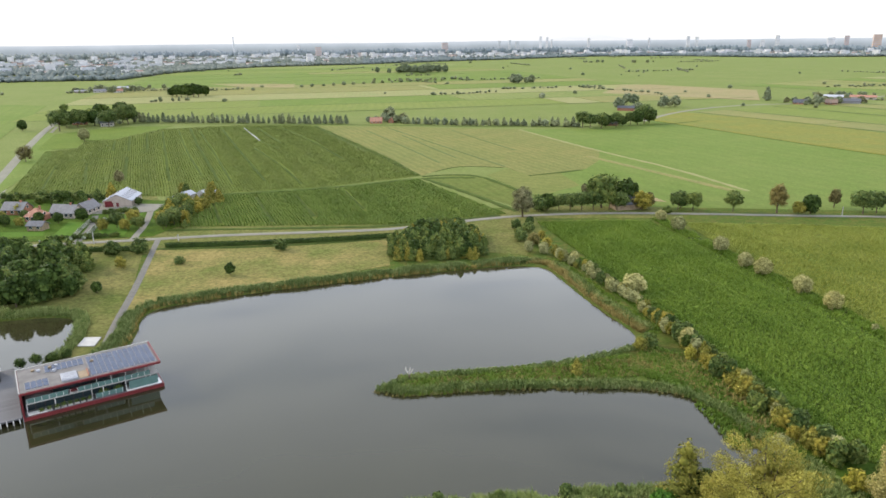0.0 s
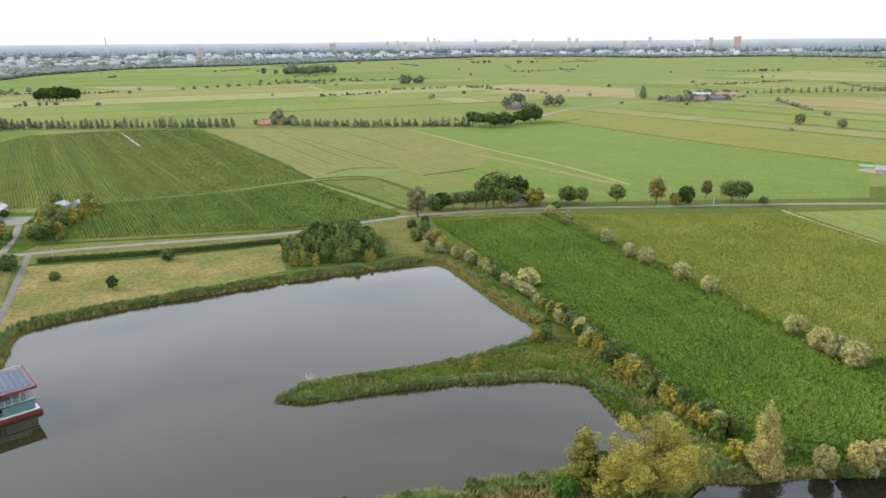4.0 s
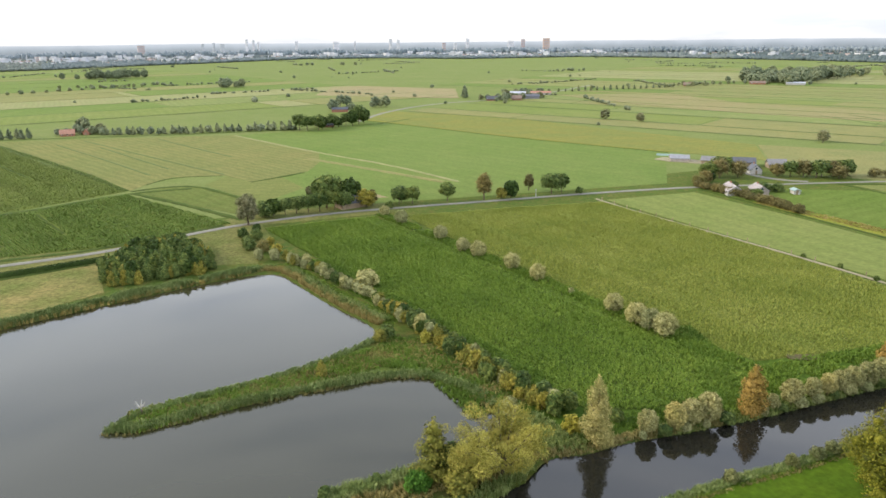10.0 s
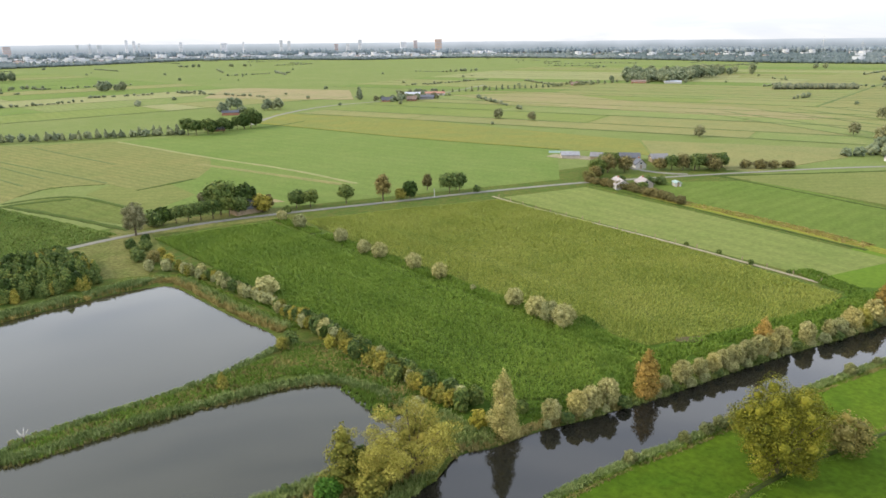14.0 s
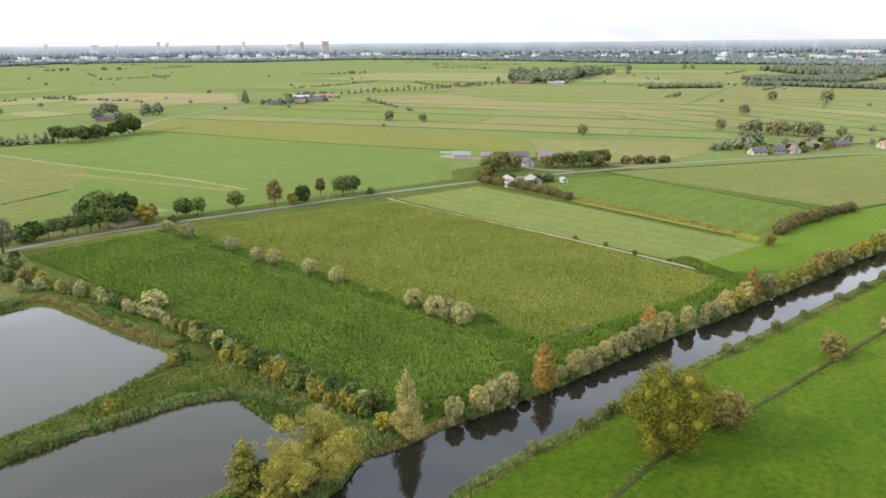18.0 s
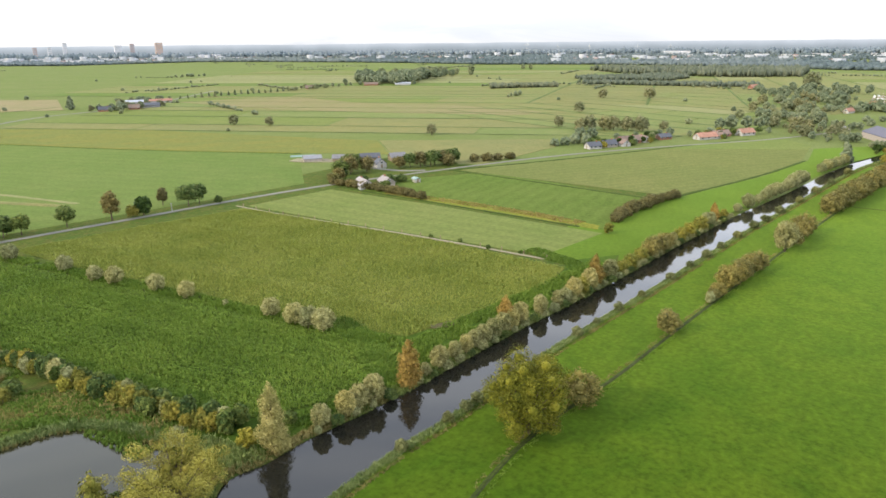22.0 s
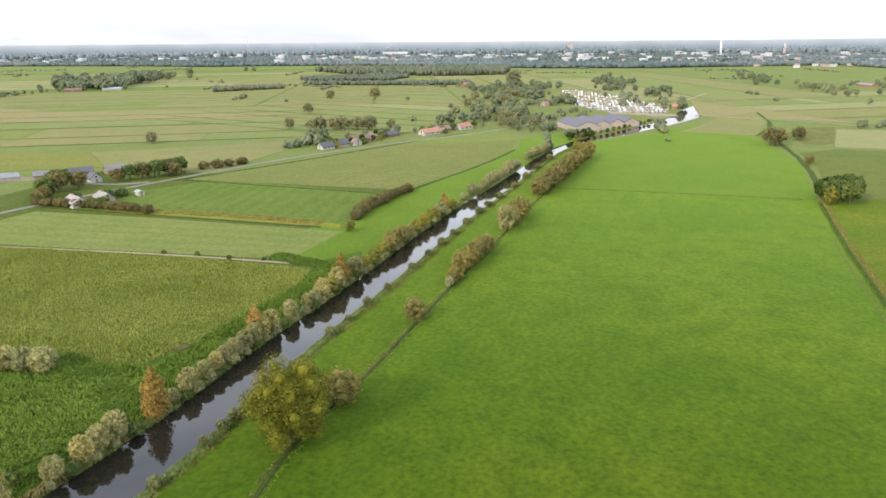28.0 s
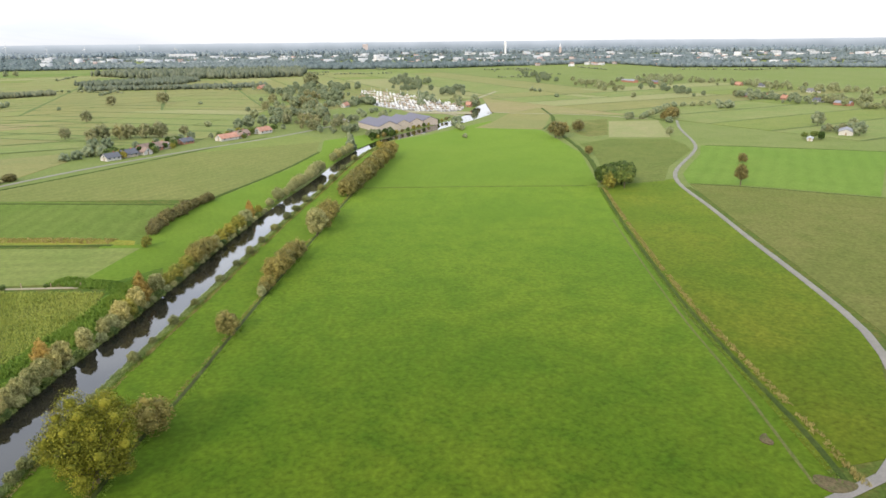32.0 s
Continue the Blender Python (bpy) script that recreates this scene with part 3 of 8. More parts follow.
RIVER_S = [(880, -72), (810, -68), (745, -61), (670, -34), (600, -1), (570, 13), (535, 34), (494, 46.4), (465, 51.8), (425, 56), (375, 59.4), (325, 62.8), (297, 65.2), (274, 66.8), (251, 67.8), (224, 69.2), (199, 70.4), (179, 71.6), (158, 73.2), (132, 74.4), (98, 74.6),
           (83, 75.6), (68, 75.2), (40, 73), (0, 66), (-90, 58)]
LEVEE = RIVER_S[6:24]
NBANK = RIVER_N[7:27]


def north_bank(x):
    """The waterline of the north bank at x."""
    return float(np.interp(x, [p[0] for p in NBANK], [p[1] for p in NBANK]))


def south_bank(x):
    return float(np.interp(-x, [-p[0] for p in LEVEE], [p[1] for p in LEVEE]))


RIVER = np.vstack([smooth_line(RIVER_N), smooth_line(RIVER_S)])
BASIN = smooth_line([(742, -20), (770, 48), (885, 98), (1090, 122), (1060, 90), (985, 45), (860, -8), (800, -30)], 2, True)
SLIT = smooth_line([(20, 274), (24, 262), (27, 242), (24.5, 240), (21.5, 258), (17, 272)], 1, True)
gx = np.concatenate([-np.geomspace(4960, 206, 26), np.arange(-200, 620, 2.5), np.arange(620, 1120, 5.0), np.geomspace(1126, 4960, 20)])
gy = np.concatenate([-np.geomspace(4960, 126, 26), np.arange(-120, 300, 2.5), np.geomspace(304, 4960, 34)])
GX, GY = np.meshgrid(gx, gy)
GZ = np.full(GX.shape, LAND)
for water in (POND, RIVER, BASIN, SLIT):
    box_ = (GX > water[:, 0].min() - 8) & (GX < water[:, 0].max() + 8) & (GY > water[:, 1].min() - 8) & (GY < water[:, 1].max() + 8)
    X, Y = GX[box_], GY[box_]
    d = away(water, X, Y) * np.where(inside(water, X, Y), 1, -1)
    GZ[box_] = np.minimum(GZ[box_], np.where(d > -2.5, np.clip(-0.13 * d - 0.0, -0.9, LAND), LAND))
ny, nx = GX.shape
idx = np.arange(nx * ny).reshape(ny, nx)
quads = np.stack([idx[:-1, :-1], idx[:-1, 1:], idx[1:, 1:], idx[1:, :-1]], -1).reshape(-1, 4)
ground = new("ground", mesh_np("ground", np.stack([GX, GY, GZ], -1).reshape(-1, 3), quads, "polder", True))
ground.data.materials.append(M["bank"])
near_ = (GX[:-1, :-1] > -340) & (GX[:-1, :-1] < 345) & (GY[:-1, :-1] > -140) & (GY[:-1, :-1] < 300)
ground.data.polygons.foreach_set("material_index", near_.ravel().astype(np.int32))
tagged(ground, "wide flat green polder meadow ground to the horizon", "ground", kind="structure")


def water_sheet(name, outline, material, label):
    p = np.array(outline)
    bm = bmesh.new()
    bm.faces.new([bm.verts.new((x, y, 0)) for x, y in p])
    bmesh.ops.triangulate(bm, faces=list(bm.faces))
    bmesh.ops.recalc_face_normals(bm, faces=list(bm.faces))
    if sum(f.normal.z for f in bm.faces) < 0:
        bmesh.ops.reverse_faces(bm, faces=list(bm.faces))
    return tagged(new(name, bm_mesh(name, bm, material)), label, "water", kind="structure")


def widened(outline, by):
    p = np.array(outline)
    n = np.roll(p, -1, 0) - np.roll(p, 1, 0)
    n = np.stack([n[:, 1], -n[:, 0]], 1) / (np.hypot(*n.T)[:, None] + 1e-9)
    area = 0.5 * np.sum(p[:, 0] * np.roll(p[:, 1], -1) - np.roll(p[:, 0], -1) * p[:, 1])
    return p + n * by * (1 if area > 0 else -1)


water_sheet("water_pond", widened(POND, 1.2), "pond", "still grey-brown pond water reflecting the sky")
water_sheet("water_river", widened(RIVER, 1.2), "river", "dark calm river water with tree reflections")
water_sheet("water_marina", widened(BASIN, 1.0), "river", "bright marina basin water between the boats")
water_sheet("water_slit", widened(SLIT, 0.8), "river", "narrow ditch water shining between bushes")

# ---- fields ----
F = LAND
sheet("meadow", [(-60, 40), (60, 51), (82, 55.8), (100, 57.6), (117, 56.6), (133, 54.6), (162, 53.4), (209, 51), (245, 48.5), (315, 44.4), (350, 41.5), (350.5, -80), (282, -73.6), (226, -69.6), (175, -66), (114, -66.5), (100, -66), (60, -58), (-60, -50)], F + 0.03, "meadow", "broad lush green grazed meadow", "meadow")
sheet("meadow", [(40, 70), (68, 73.2), (83, 73.6), (98, 72.6), (132, 72.4), (158, 72), (179, 70.4), (224, 68), (274, 65.6), (325, 62), (375, 58.6), (425, 55.2), (472, 49.6), (466, 34), (380, 41), (315, 46.4), (245, 50.4), (209, 53), (162, 55.4), (133, 56.6), (117, 58.8), (100, 60), (82, 58), (40, 52)], F + 0.03, "meadow", "lush green grass strip behind the levee", "meadow")
sheet("verge", [(-330, 185), (-160, 232), (-106, 238), (-20, 246), (30, 232), (40, 262), (40, 284), (100, 282), (100, 306), (40, 306), (-20, 280), (-112, 282), (-140, 338), (-330, 345)], F + 0.03, "rough_green", "weedy green roadside and garden ground", "verge")
sheet("verge", [(40, 236), (49, 228), (61, 188), (71, 140), (78, 108), (74, 98), (66, 98), (62, 118), (58, 160), (48, 205)], F + 0.03, "weeds", "dark green bramble strip beside the maize", "verge")
sheet("verge", [(119, 150), (110, 112), (98, 99), (104, 92), (150, 90), (196, 88.5), (222, 93), (206, 104), (198, 102), (124, 150)], F + 0.03, "weeds", "lush weedy strip above the river bank", "verge")
sheet("verge", [(-11, 137), (-8, 134.2), (8, 136.5), (28, 137), (50, 136.2), (60, 128), (62, 146), (56, 160), (48, 154), (28, 145.5), (6, 142)], F + 0.03, "bank", "olive rough growth on the spit", "verge")
sheet("verge", [(-40, 84), (-24, 88.5), (-5, 95), (20, 97), (44, 98.5), (60, 105), (64, 96), (52, 88.2), (38, 85.6), (0, 83)], F + 0.03, "bank", "olive rough growth on the strip by the river", "verge")
sheet("verge", [(36, 223), (40, 205), (45, 183), (51.5, 163), (54, 165), (48, 186), (43, 207), (40, 226)], F + 0.03, "bank", "yellowish grass edge along the pond", "verge")
sheet("field", [(222, 93), (206, 104), (206, 124), (249, 126), (250, 126), (262, 122), (300, 116), (320, 110), (406, 90), (474, 81), (530, 88), (562, 60), (540, 44), (477, 59.5), (416, 67), (320, 78.5), (254, 85.5), (205, 87)], F + 0.035, "meadow_far", "lush green river bank pasture", "meadow")
sheet("verge", [(64, 97), (70, 95), (97, 91.5), (106, 92), (103, 99), (83, 102), (76, 110), (66, 100)], F + 0.036, "weeds", "lush green weeds at the maize end", "verge")
FIELD_A = [(40, 277), (86, 278), (93, 245), (101, 205), (107, 170), (112, 135), (117, 108), (114.5, 101), (102, 97.5), (86, 99.5), (75, 105.5), (71, 115), (64.5, 143), (60, 166), (54, 206), (47.5, 240)]
FIELD_B = [(98, 273), (143, 268), (190, 259), (195.5, 200), (199, 150), (197.5, 101), (181, 98), (159, 100.5), (139, 104), (124, 107), (119, 122), (115, 146), (111, 172), (106, 203), (102, 235)]
FIELD_C = [(-112, 276), (-18, 276), (29, 292), (-12, 374), (-52, 351), (-131, 330)]
FIELD_D = [(-134, 336), (-68, 353), (-53, 359), (-11, 383), (-24, 424), (-51, 493), (-113, 632), (-179, 642), (-242, 619), (-256, 550), (-274, 541), (-261, 504), (-277, 488), (-256, 440), (-218, 346), (-212, 336), (-175, 338)]
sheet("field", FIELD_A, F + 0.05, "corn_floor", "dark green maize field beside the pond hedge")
sheet("field", FIELD_B, F + 0.05, "corn_pale", "yellow-green ripening maize field by the river")
sheet("field", [(194.5, 263), (243, 259), (245.5, 200), (245, 110), (206, 114), (203, 150), (198.5, 200)], F + 0.05, "green_b", "pale green mown field with faint mowing lines")
sheet("field", [(248, 257), (279, 251), (330, 220), (316, 117), (275, 116), (250, 112), (248.5, 200)], F + 0.05, "green_mid", "green field with a yellow weedy margin")
sheet("field", [(249.5, 232), (256, 228), (260, 190), (259, 150), (255, 116), (249, 114)], F + 0.09, "yellow", "yellow flowering field margin")
sheet("field", [(326, 238), (392, 205), (470, 172), (556, 134), (538, 92), (474, 84), (406, 93), (327, 112)], F + 0.05, "olive_mid", "olive-green ripening field by the river bend")
sheet("field", [(470, 176), (540, 146), (575, 120), (545, 92), (522, 90)], F + 0.09, "green_b", "fresh green field beside the houses")
sheet("field", [(-106, 244), (-20, 253), (-17, 222), (-50, 204), (-80, 194), (-86, 187), (-80, 168), (-80, 152), (-84, 152), (-94, 203)], F + 0.05, "rough", "straw-coloured rough grassland by the pond")
sheet("field", [(-150, 236), (-107, 240), (-95, 203), (-84, 158), (-84, 152), (-91, 152), (-91, 166), (-101, 184), (-150, 180)], F + 0.05, "rough_green", "weedy green rough grassland by the path")
sheet("field", FIELD_C, F + 0.05, "corn_far", "dark green maize field along the road")
sheet("field", FIELD_D, F + 0.05, "corn_far", "large striped maize field")
sheet("field", [(-9, 374), (7, 384), (22, 379), (35, 349), (42, 332), (38, 300)], F + 0.05, "olive_near", "small olive field between ditches")
sheet("field", [(-110, 630), (-10, 384), (-3, 396), (12, 414), (40, 406), (49, 380), (67, 388), (84, 398), (98, 427), (107, 465), (67, 588), (-40, 618)], F + 0.05, "olive_drill", "olive field with faint drill lines")
sheet("field", [(44, 333), (62, 306), (110, 300), (246, 282), (290, 335), (316, 360), (283, 427), (251, 498), (221, 581), (194, 645), (121, 590), (67, 588), (107, 465), (98, 427), (84, 398), (67, 388), (49, 380), (26, 382), (37, 350)], F + 0.05, "fresh", "broad bright green ryegrass field")
sheet("field", [(26, 383), (40, 404), (49, 381), (67, 388), (72, 352), (50, 330), (44, 334), (37, 351)], F + 0.07, "olive_mid", "rough olive field corner by the ditch")
sheet("field", [(78, 318), (104, 312), (98, 332), (76, 336)], F + 0.09, "tan", "small tan bare patch behind the roadside trees")
sheet("field", [(196, 660), (222, 585), (253, 501), (285, 430), (320, 365), (348, 312), (394, 365), (370, 443), (351, 514), (318, 621), (266, 690), (241, 730)], F + 0.12, "mustard", "olive-yellow field behind a ditch")
sheet("field", [(349, 311), (370, 283), (342, 250), (354, 238), (441, 237), (475, 260), (395, 364)], F + 0.12, "olive", "olive field behind the farm by the bend")
sheet("field", [(268, 957), (384, 848), (455, 1018), (347, 1173), (295, 1152), (228, 995)], F + 0.2, "tan", "tan harvested polder field")
sheet("field", [(523, 833), (671, 791), (639, 613), (677, 499), (661, 372), (621, 372), (554, 531), (528, 654)], F + 0.2, "russet_field", "brownish grazed polder field")
sheet("field", [(-426, 1329), (-260, 1290), (-243, 1199), (-335, 1225)], F + 0.2, "tan", "tan harvested strip before the town")
sheet("field", [(104, -66), (176, -67), (228, -70), (282, -74), (346, -80), (366, -124), (300, -118), (252, -114), (212, -111), (180, -109), (152, -104), (108, -82)], F + 0.05, "flower_meadow", "yellow-green flowering meadow beside the track")
sheet("field", [(150, -110), (212, -116), (300, -123), (352, -128), (344, -150), (316, -206), (260, -260), (100, -180)], F + 0.05, "grazed", "brownish grazed pasture beside the track")
sheet("field", [(354, -128), (380, -134), (405, -146), (448, -168), (486, -182), (470, -230), (449, -290), (318, -206), (348, -152)], F + 0.05, "stripe", "striped green field behind the track")
sheet("field", [(350, -86), (446, -100), (499, -100), (524, -128), (521, -172), (491, -173), (465, -168), (404, -134), (361, -118)], F + 0.05, "olive_near", "green-olive field by the bush")
sheet("field", [(641, -154), (646, -200), (530, -175), (534, -129)], F + 0.05, "pale", "pale green field by the track")
sheet("field", [(644, -125), (660, -157), (550, -132), (538, -114), (582, -104)], F + 0.06, "rough_green", "tall rough reed field by the ditch")
sheet("field", [(981, -56), (928, -149), (805, -200), (685, -216), (735, -54)], F + 0.04, "russet_field", "brown-green grazed field by the bend")
sheet("field", [(350, 50), (525, 36), (560, 8), (652, -46), (580, -84), (460, -93), (351, -81)], F + 0.05, "meadow_far", "smooth bright green meadow")
sheet("field", [(600, -30), (650, -50), (720, -70), (780, -110), (690, -108), (585, -86)], F + 0.05, "olive", "olive strip of land near the river bend")


def strips(corner, along_deg, length, count, wide, kinds, seed, breaks=2):
    """Long narrow polder fields side by side, with ditches between them."""
    rng = random.Random(seed)
    u = Vector((math.cos(radians(along_deg)), math.sin(radians(along_deg))))
    v = Vector((-u.y, u.x))
    s = 0.0
    for k in range(count):
        w = rng.uniform(*wide) * (1 + 0.05 * k)
        cuts = sorted([0, 1] + [rng.uniform(0.15, 0.85) for _ in range(rng.randint(0, breaks))])
        for c0, c1 in zip(cuts, cuts[1:]):
            key = rng.choice(kinds)
            o = Vector(corner)
            pts = [o + u * (length * a) + v * b for a, b in ((c0, s), (c1 - 3 / length, s), (c1 - 3 / length, s + w), (c0, s + w))]
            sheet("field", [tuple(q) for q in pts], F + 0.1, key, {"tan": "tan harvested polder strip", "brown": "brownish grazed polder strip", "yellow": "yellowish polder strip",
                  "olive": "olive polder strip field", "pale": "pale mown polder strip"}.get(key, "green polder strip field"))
        p0, p1 = Vector(corner) + v * (s - 2), Vector(corner) + u * length + v * (s - 2)
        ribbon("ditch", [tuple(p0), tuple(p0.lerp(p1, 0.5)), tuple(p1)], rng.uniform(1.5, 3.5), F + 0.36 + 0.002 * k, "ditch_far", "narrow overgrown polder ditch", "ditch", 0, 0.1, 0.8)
        s += w + rng.uniform(3, 5)


strips((262, 716), -62, 560, 9, (34, 70), ["fresh", "green_b", "brown", "olive", "green", "olive"], 3)
strips((470, 1130), -60, 1000, 14, (40, 80), ["fresh", "pale", "olive", "brown", "green_b", "brown", "fresh"], 5)
strips((600, 480), -106, 300, 14, (22, 40), ["green", "green_b", "olive", "brown", "pale", "green"], 8)
strips((-420, 690), 14, 850, 12, (60, 120), ["fresh", "green", "fresh", "green_b", "pale", "fresh", "olive"], 11)
strips((1000, -260), 20, 900, 8, (60, 110), ["green", "green_b", "olive", "pale", "brown"], 17)
strips((500, -300), -60, 500, 8, (40, 70), ["green", "green_b", "olive", "pale"], 23)

sheet("field", [(-287, 497), (-263, 506), (-276, 545), (-258, 554), (-244, 623), (-243, 645), (-277, 640), (-305, 618), (-322, 588)], F + 0.06, "green_mid", "bright green field beside the main road")
sheet("field", [(-560, 200), (-300, 240), (-262, 330), (-270, 372), (-378, 622), (-486, 880), (-900, 1000), (-1100, 500)], F + 0.04, "fresh", "fresh green fields beyond the main road")
sheet("field", [(-222, 345), (-250, 440), (-262, 470), (-330, 600), (-334, 596), (-246, 380), (-226, 340)], F + 0.045, "fresh", "green verge beside the main road")
sheet("garden", [(-222, 262), (-190, 254), (-156, 256), (-112, 262), (-106, 284), (-114, 322), (-150, 330), (-218, 334)], F + 0.045, "weeds", "shady green garden ground round the farm", "garden")
for line_ in ([(-89, 571), (-49, 472)], [(-61, 591), (-23, 491), (1, 423)], [(-43, 605), (1, 500), (40, 407)], [(-30, 560), (12, 440)], [(10, 590), (52, 470)]):
    ribbon("ditch", line_, 1.2, F + 0.2, "ditch_far", "faint overgrown furrow in the olive field", "ditch", 1, 0.1, 0.6)
ribbon("track", [(67, 587), (107, 465), (136, 395), (151, 331)], 3.0, F + 0.12, "pale", "pale wheel track across the ryegrass", "track", 1, 0.1, 0.3)
ribbon("track", [(95, 445), (119, 392), (144, 334)], 5.0, F + 0.11, "olive", "dull trodden strip across the ryegrass", "track", 1, 0.1, 0.3)
# gaps and dark furrows through the far maize
GAPS_D = [[(-207, 461), (-234, 452), (-262, 440)], [(-207, 461), (-173, 377)], [(-247, 594), (-202, 481)], [(-237, 602), (-194, 493), (-147, 374)], [(-226, 610), (-179, 492), (-134, 389)],
          [(-251, 569), (-218, 489)], [(-253, 546), (-229, 489)], [(-204, 599), (-160, 491), (-110, 365)], [(-187, 607), (-141, 489), (-94, 371)], [(-223, 439), (-191, 370)],
          [(-238, 430), (-206, 356)], [(-219, 619), (-174, 504), (-120, 373)], [(-131, 495), (-96, 421), (-73, 363)], [(-174, 625), (-135, 529), (-114, 494)], [(-160, 620), (-118, 520)], [(-140, 622), (-96, 530), (-60, 440)]]
GAPS_C = [[(-109, 326), (-91, 280)], [(-89, 331), (-69, 279)], [(-71, 336), (-53, 288)], [(-48, 345), (-33, 300)]]
for k_, line_ in enumerate(GAPS_D + GAPS_C):
    ribbon("ditch", line_, 2.6 if k_ < 2 else (1.5, 1.1, 1.9)[k_ % 3], F + 0.09 + 0.003 * k_, "ditch", "dark wet furrow through the maize", "ditch", 1, 0.1, 0.6)
ribbon("ditch", [(-172, 620), (-136, 532)], 0.7, F + 0.3, "river", "bright strip of ditch water in the maize", "ditch", 1)
# ---- roads, tracks and ditches ----
ribbon("road", [(-330, 205), (-200, 240), (-155, 250), (-138, 253), (-108, 258), (-84, 262.5), (-40, 266), (-18, 268.5), (6, 279), (29, 287.5), (54, 291), (78, 291.5), (113, 288), (150, 283), (193, 279), (250, 269), (290, 257), (325, 246), (406, 218), (470, 183), (514, 155), (560, 124), (640, 90)], 3.1, F + 0.16, "asphalt", "narrow grey asphalt country road", "road")
ribbon("road", [(-108, 257), (-100, 226), (-94, 203), (-86, 168), (-82.5, 156), (-82, 150)], 1.8, F + 0.15, "path", "dark asphalt path to the floating house", "path", 1)
ribbon("road", [(-216, 312), (-246, 386), (-307, 523), (-379, 700), (-412, 845), (-428, 955), (-488, 1167), (-628, 1552), (-750, 1964)], 5.6, F + 0.16, "asphalt", "wide grey main road with cars lanes", "road")
ribbon("road", [(-200, 302), (-222, 346), (-248, 404), (-285, 488), (-352, 650)], 2.6, F + 0.14, "asphalt", "separate cycle path beside the main road", "path")
ribbon("road", [(-106, 244), (-60, 246), (-20, 255)], 2.5, F + 0.1, "ditch", "dark hedge-side ditch", "ditch", 1)
ribbon("track", [(60, -40), (97, -62), (100, -70), (102, -76), (120, -92), (154, -106), (180, -110), (212, -112.5), (252, -115), (300, -119.5), (352, -122), (380, -129), (405, -140), (446, -162), (477, -176), (506, -184), (542, -191), (600, -203), (743, -248)], 2.0, F + 0.16, "asphalt", "narrow pale concrete farm track", "track")
ribbon("track", [(191.5, 267), (192, 238), (197, 195), (200.5, 159), (202.5, 108)], 1.3, F + 0.14, "gravel", "pale trodden strip along a fence", "track", 1)
ribbon("track", [(-138, 255), (-143, 278), (-152, 300)], 2.6, F + 0.15, "path", "brick driveway between white flowers", "driveway", 1)
ribbon("track", [(-118, 258), (-122, 280), (-130, 306)], 2.6, F + 0.15, "asphalt", "pale driveway to the white barn", "driveway", 1)
ribbon("road", [(186, 640), (240, 720), (330, 790), (420, 800), (520, 860), (700, 1000)], 5.0, F + 0.2, "asphalt", "distant grey polder road", "road")
ribbon("verge", [(197, 648), (224, 583), (254, 500), (287, 429), (321, 365)], 6, F + 0.09, "yellow", "yellow flowering verge along a ditch", "verge", 1)
ribbon("road", [(-290, 668), (-92, 640), (60, 606), (186, 606), (240, 640)], 2.5, F + 0.18, "ditch", "dark ditch along the row of trees", "ditch", 1)
for line, wide, key in (([(-133, 333), (-52, 353), (-12, 377), (20, 376)], 4.0, "ditch"), ([(-12, 383), (-26, 424), (-53, 493), (-113, 634)], 4.0, "ditch"), ([(-10, 381), (7, 386.5), (22, 382), (35, 351), (42, 334)], 3.0, "ditch"), ([(-8, 374), (12, 340), (34, 296)], 3.5, "ditch"),
                        ([(49, 380), (67, 388), (84, 398)], 3.0, "ditch"), ([(-3, 396), (12, 414), (40, 406)], 1.4, "ditch"), ([(664, 638), (734, 622), (806, 623), (870, 447), (870, 313)], 3.0, "ditch_far"), ([(695, 452), (765, 274)], 3.4, "ditch"), ([(536, 514), (582, 496)], 2.0, "ditch_far"), ([(572, 441), (688, 245)], 2.4, "ditch_far"), ([(440, 421), (464, 357), (499, 279)], 2.0, "ditch_far"), ([(928, -149), (812, -202), (690, -218)], 3.0, "ditch"), ([(194, 646), (221, 581), (251, 498), (283, 427), (318, 362)], 2.2, "ditch"),
                        ([(90, 282), (96, 245), (103.5, 204), (109, 171), (113.5, 140), (118, 114), (120, 104)], 4.5, "ditch"), ([(250, 262), (250, 200), (249, 120)], 2.0, "ditch"), ([(324, 241), (320, 180), (316, 118)], 2.5, "ditch"),
                        ([(322, 243), (392, 208), (470, 175), (556, 137)], 2.5, "ditch"), ([(324, 111), (406, 91), (476, 82)], 2.0, "ditch"), ([(350, 50), (351, -20), (350, -74)], 1.2, "bank"), ([(-112, 271), (-60, 272), (-18, 273), (28, 291)], 3.0, "ditch"),
                        ([(585, -86), (660, -110), (780, -112)], 3.0, "ditch"), ([(352, -84), (452, -96), (560, -96)], 3.0, "ditch"), ([(314, -207), (346, -150), (352, -128)], 1.6, "ditch"), ([(449, -291), (474, -226), (487, -182)], 2.0, "ditch"), ([(640, -205), (720, -190), (800, -160)], 2.0, "ditch")):
    ribbon("ditch", line, wide, F + 0.11, key, "overgrown dark field ditch", "ditch", 1, 0.1, 0.5)
ribbon("verge", [(40, 50), (82, 56.8), (100, 58.6), (117, 57.6), (133, 55.6), (162, 54.4), (209, 52), (245, 49.4), (315, 45.4), (380, 39.4), (464, 31.4)], 3.4, F + 0.034, "meadow", "grassy verge along the narrow ditch", "verge", 1, 0.03)
ribbon("verge", [(x, y - 2.6) for x, y in LEVEE], 3.0, F + 0.02, "weeds", "weedy green foot of the river levee", "verge", 2, 0.03)
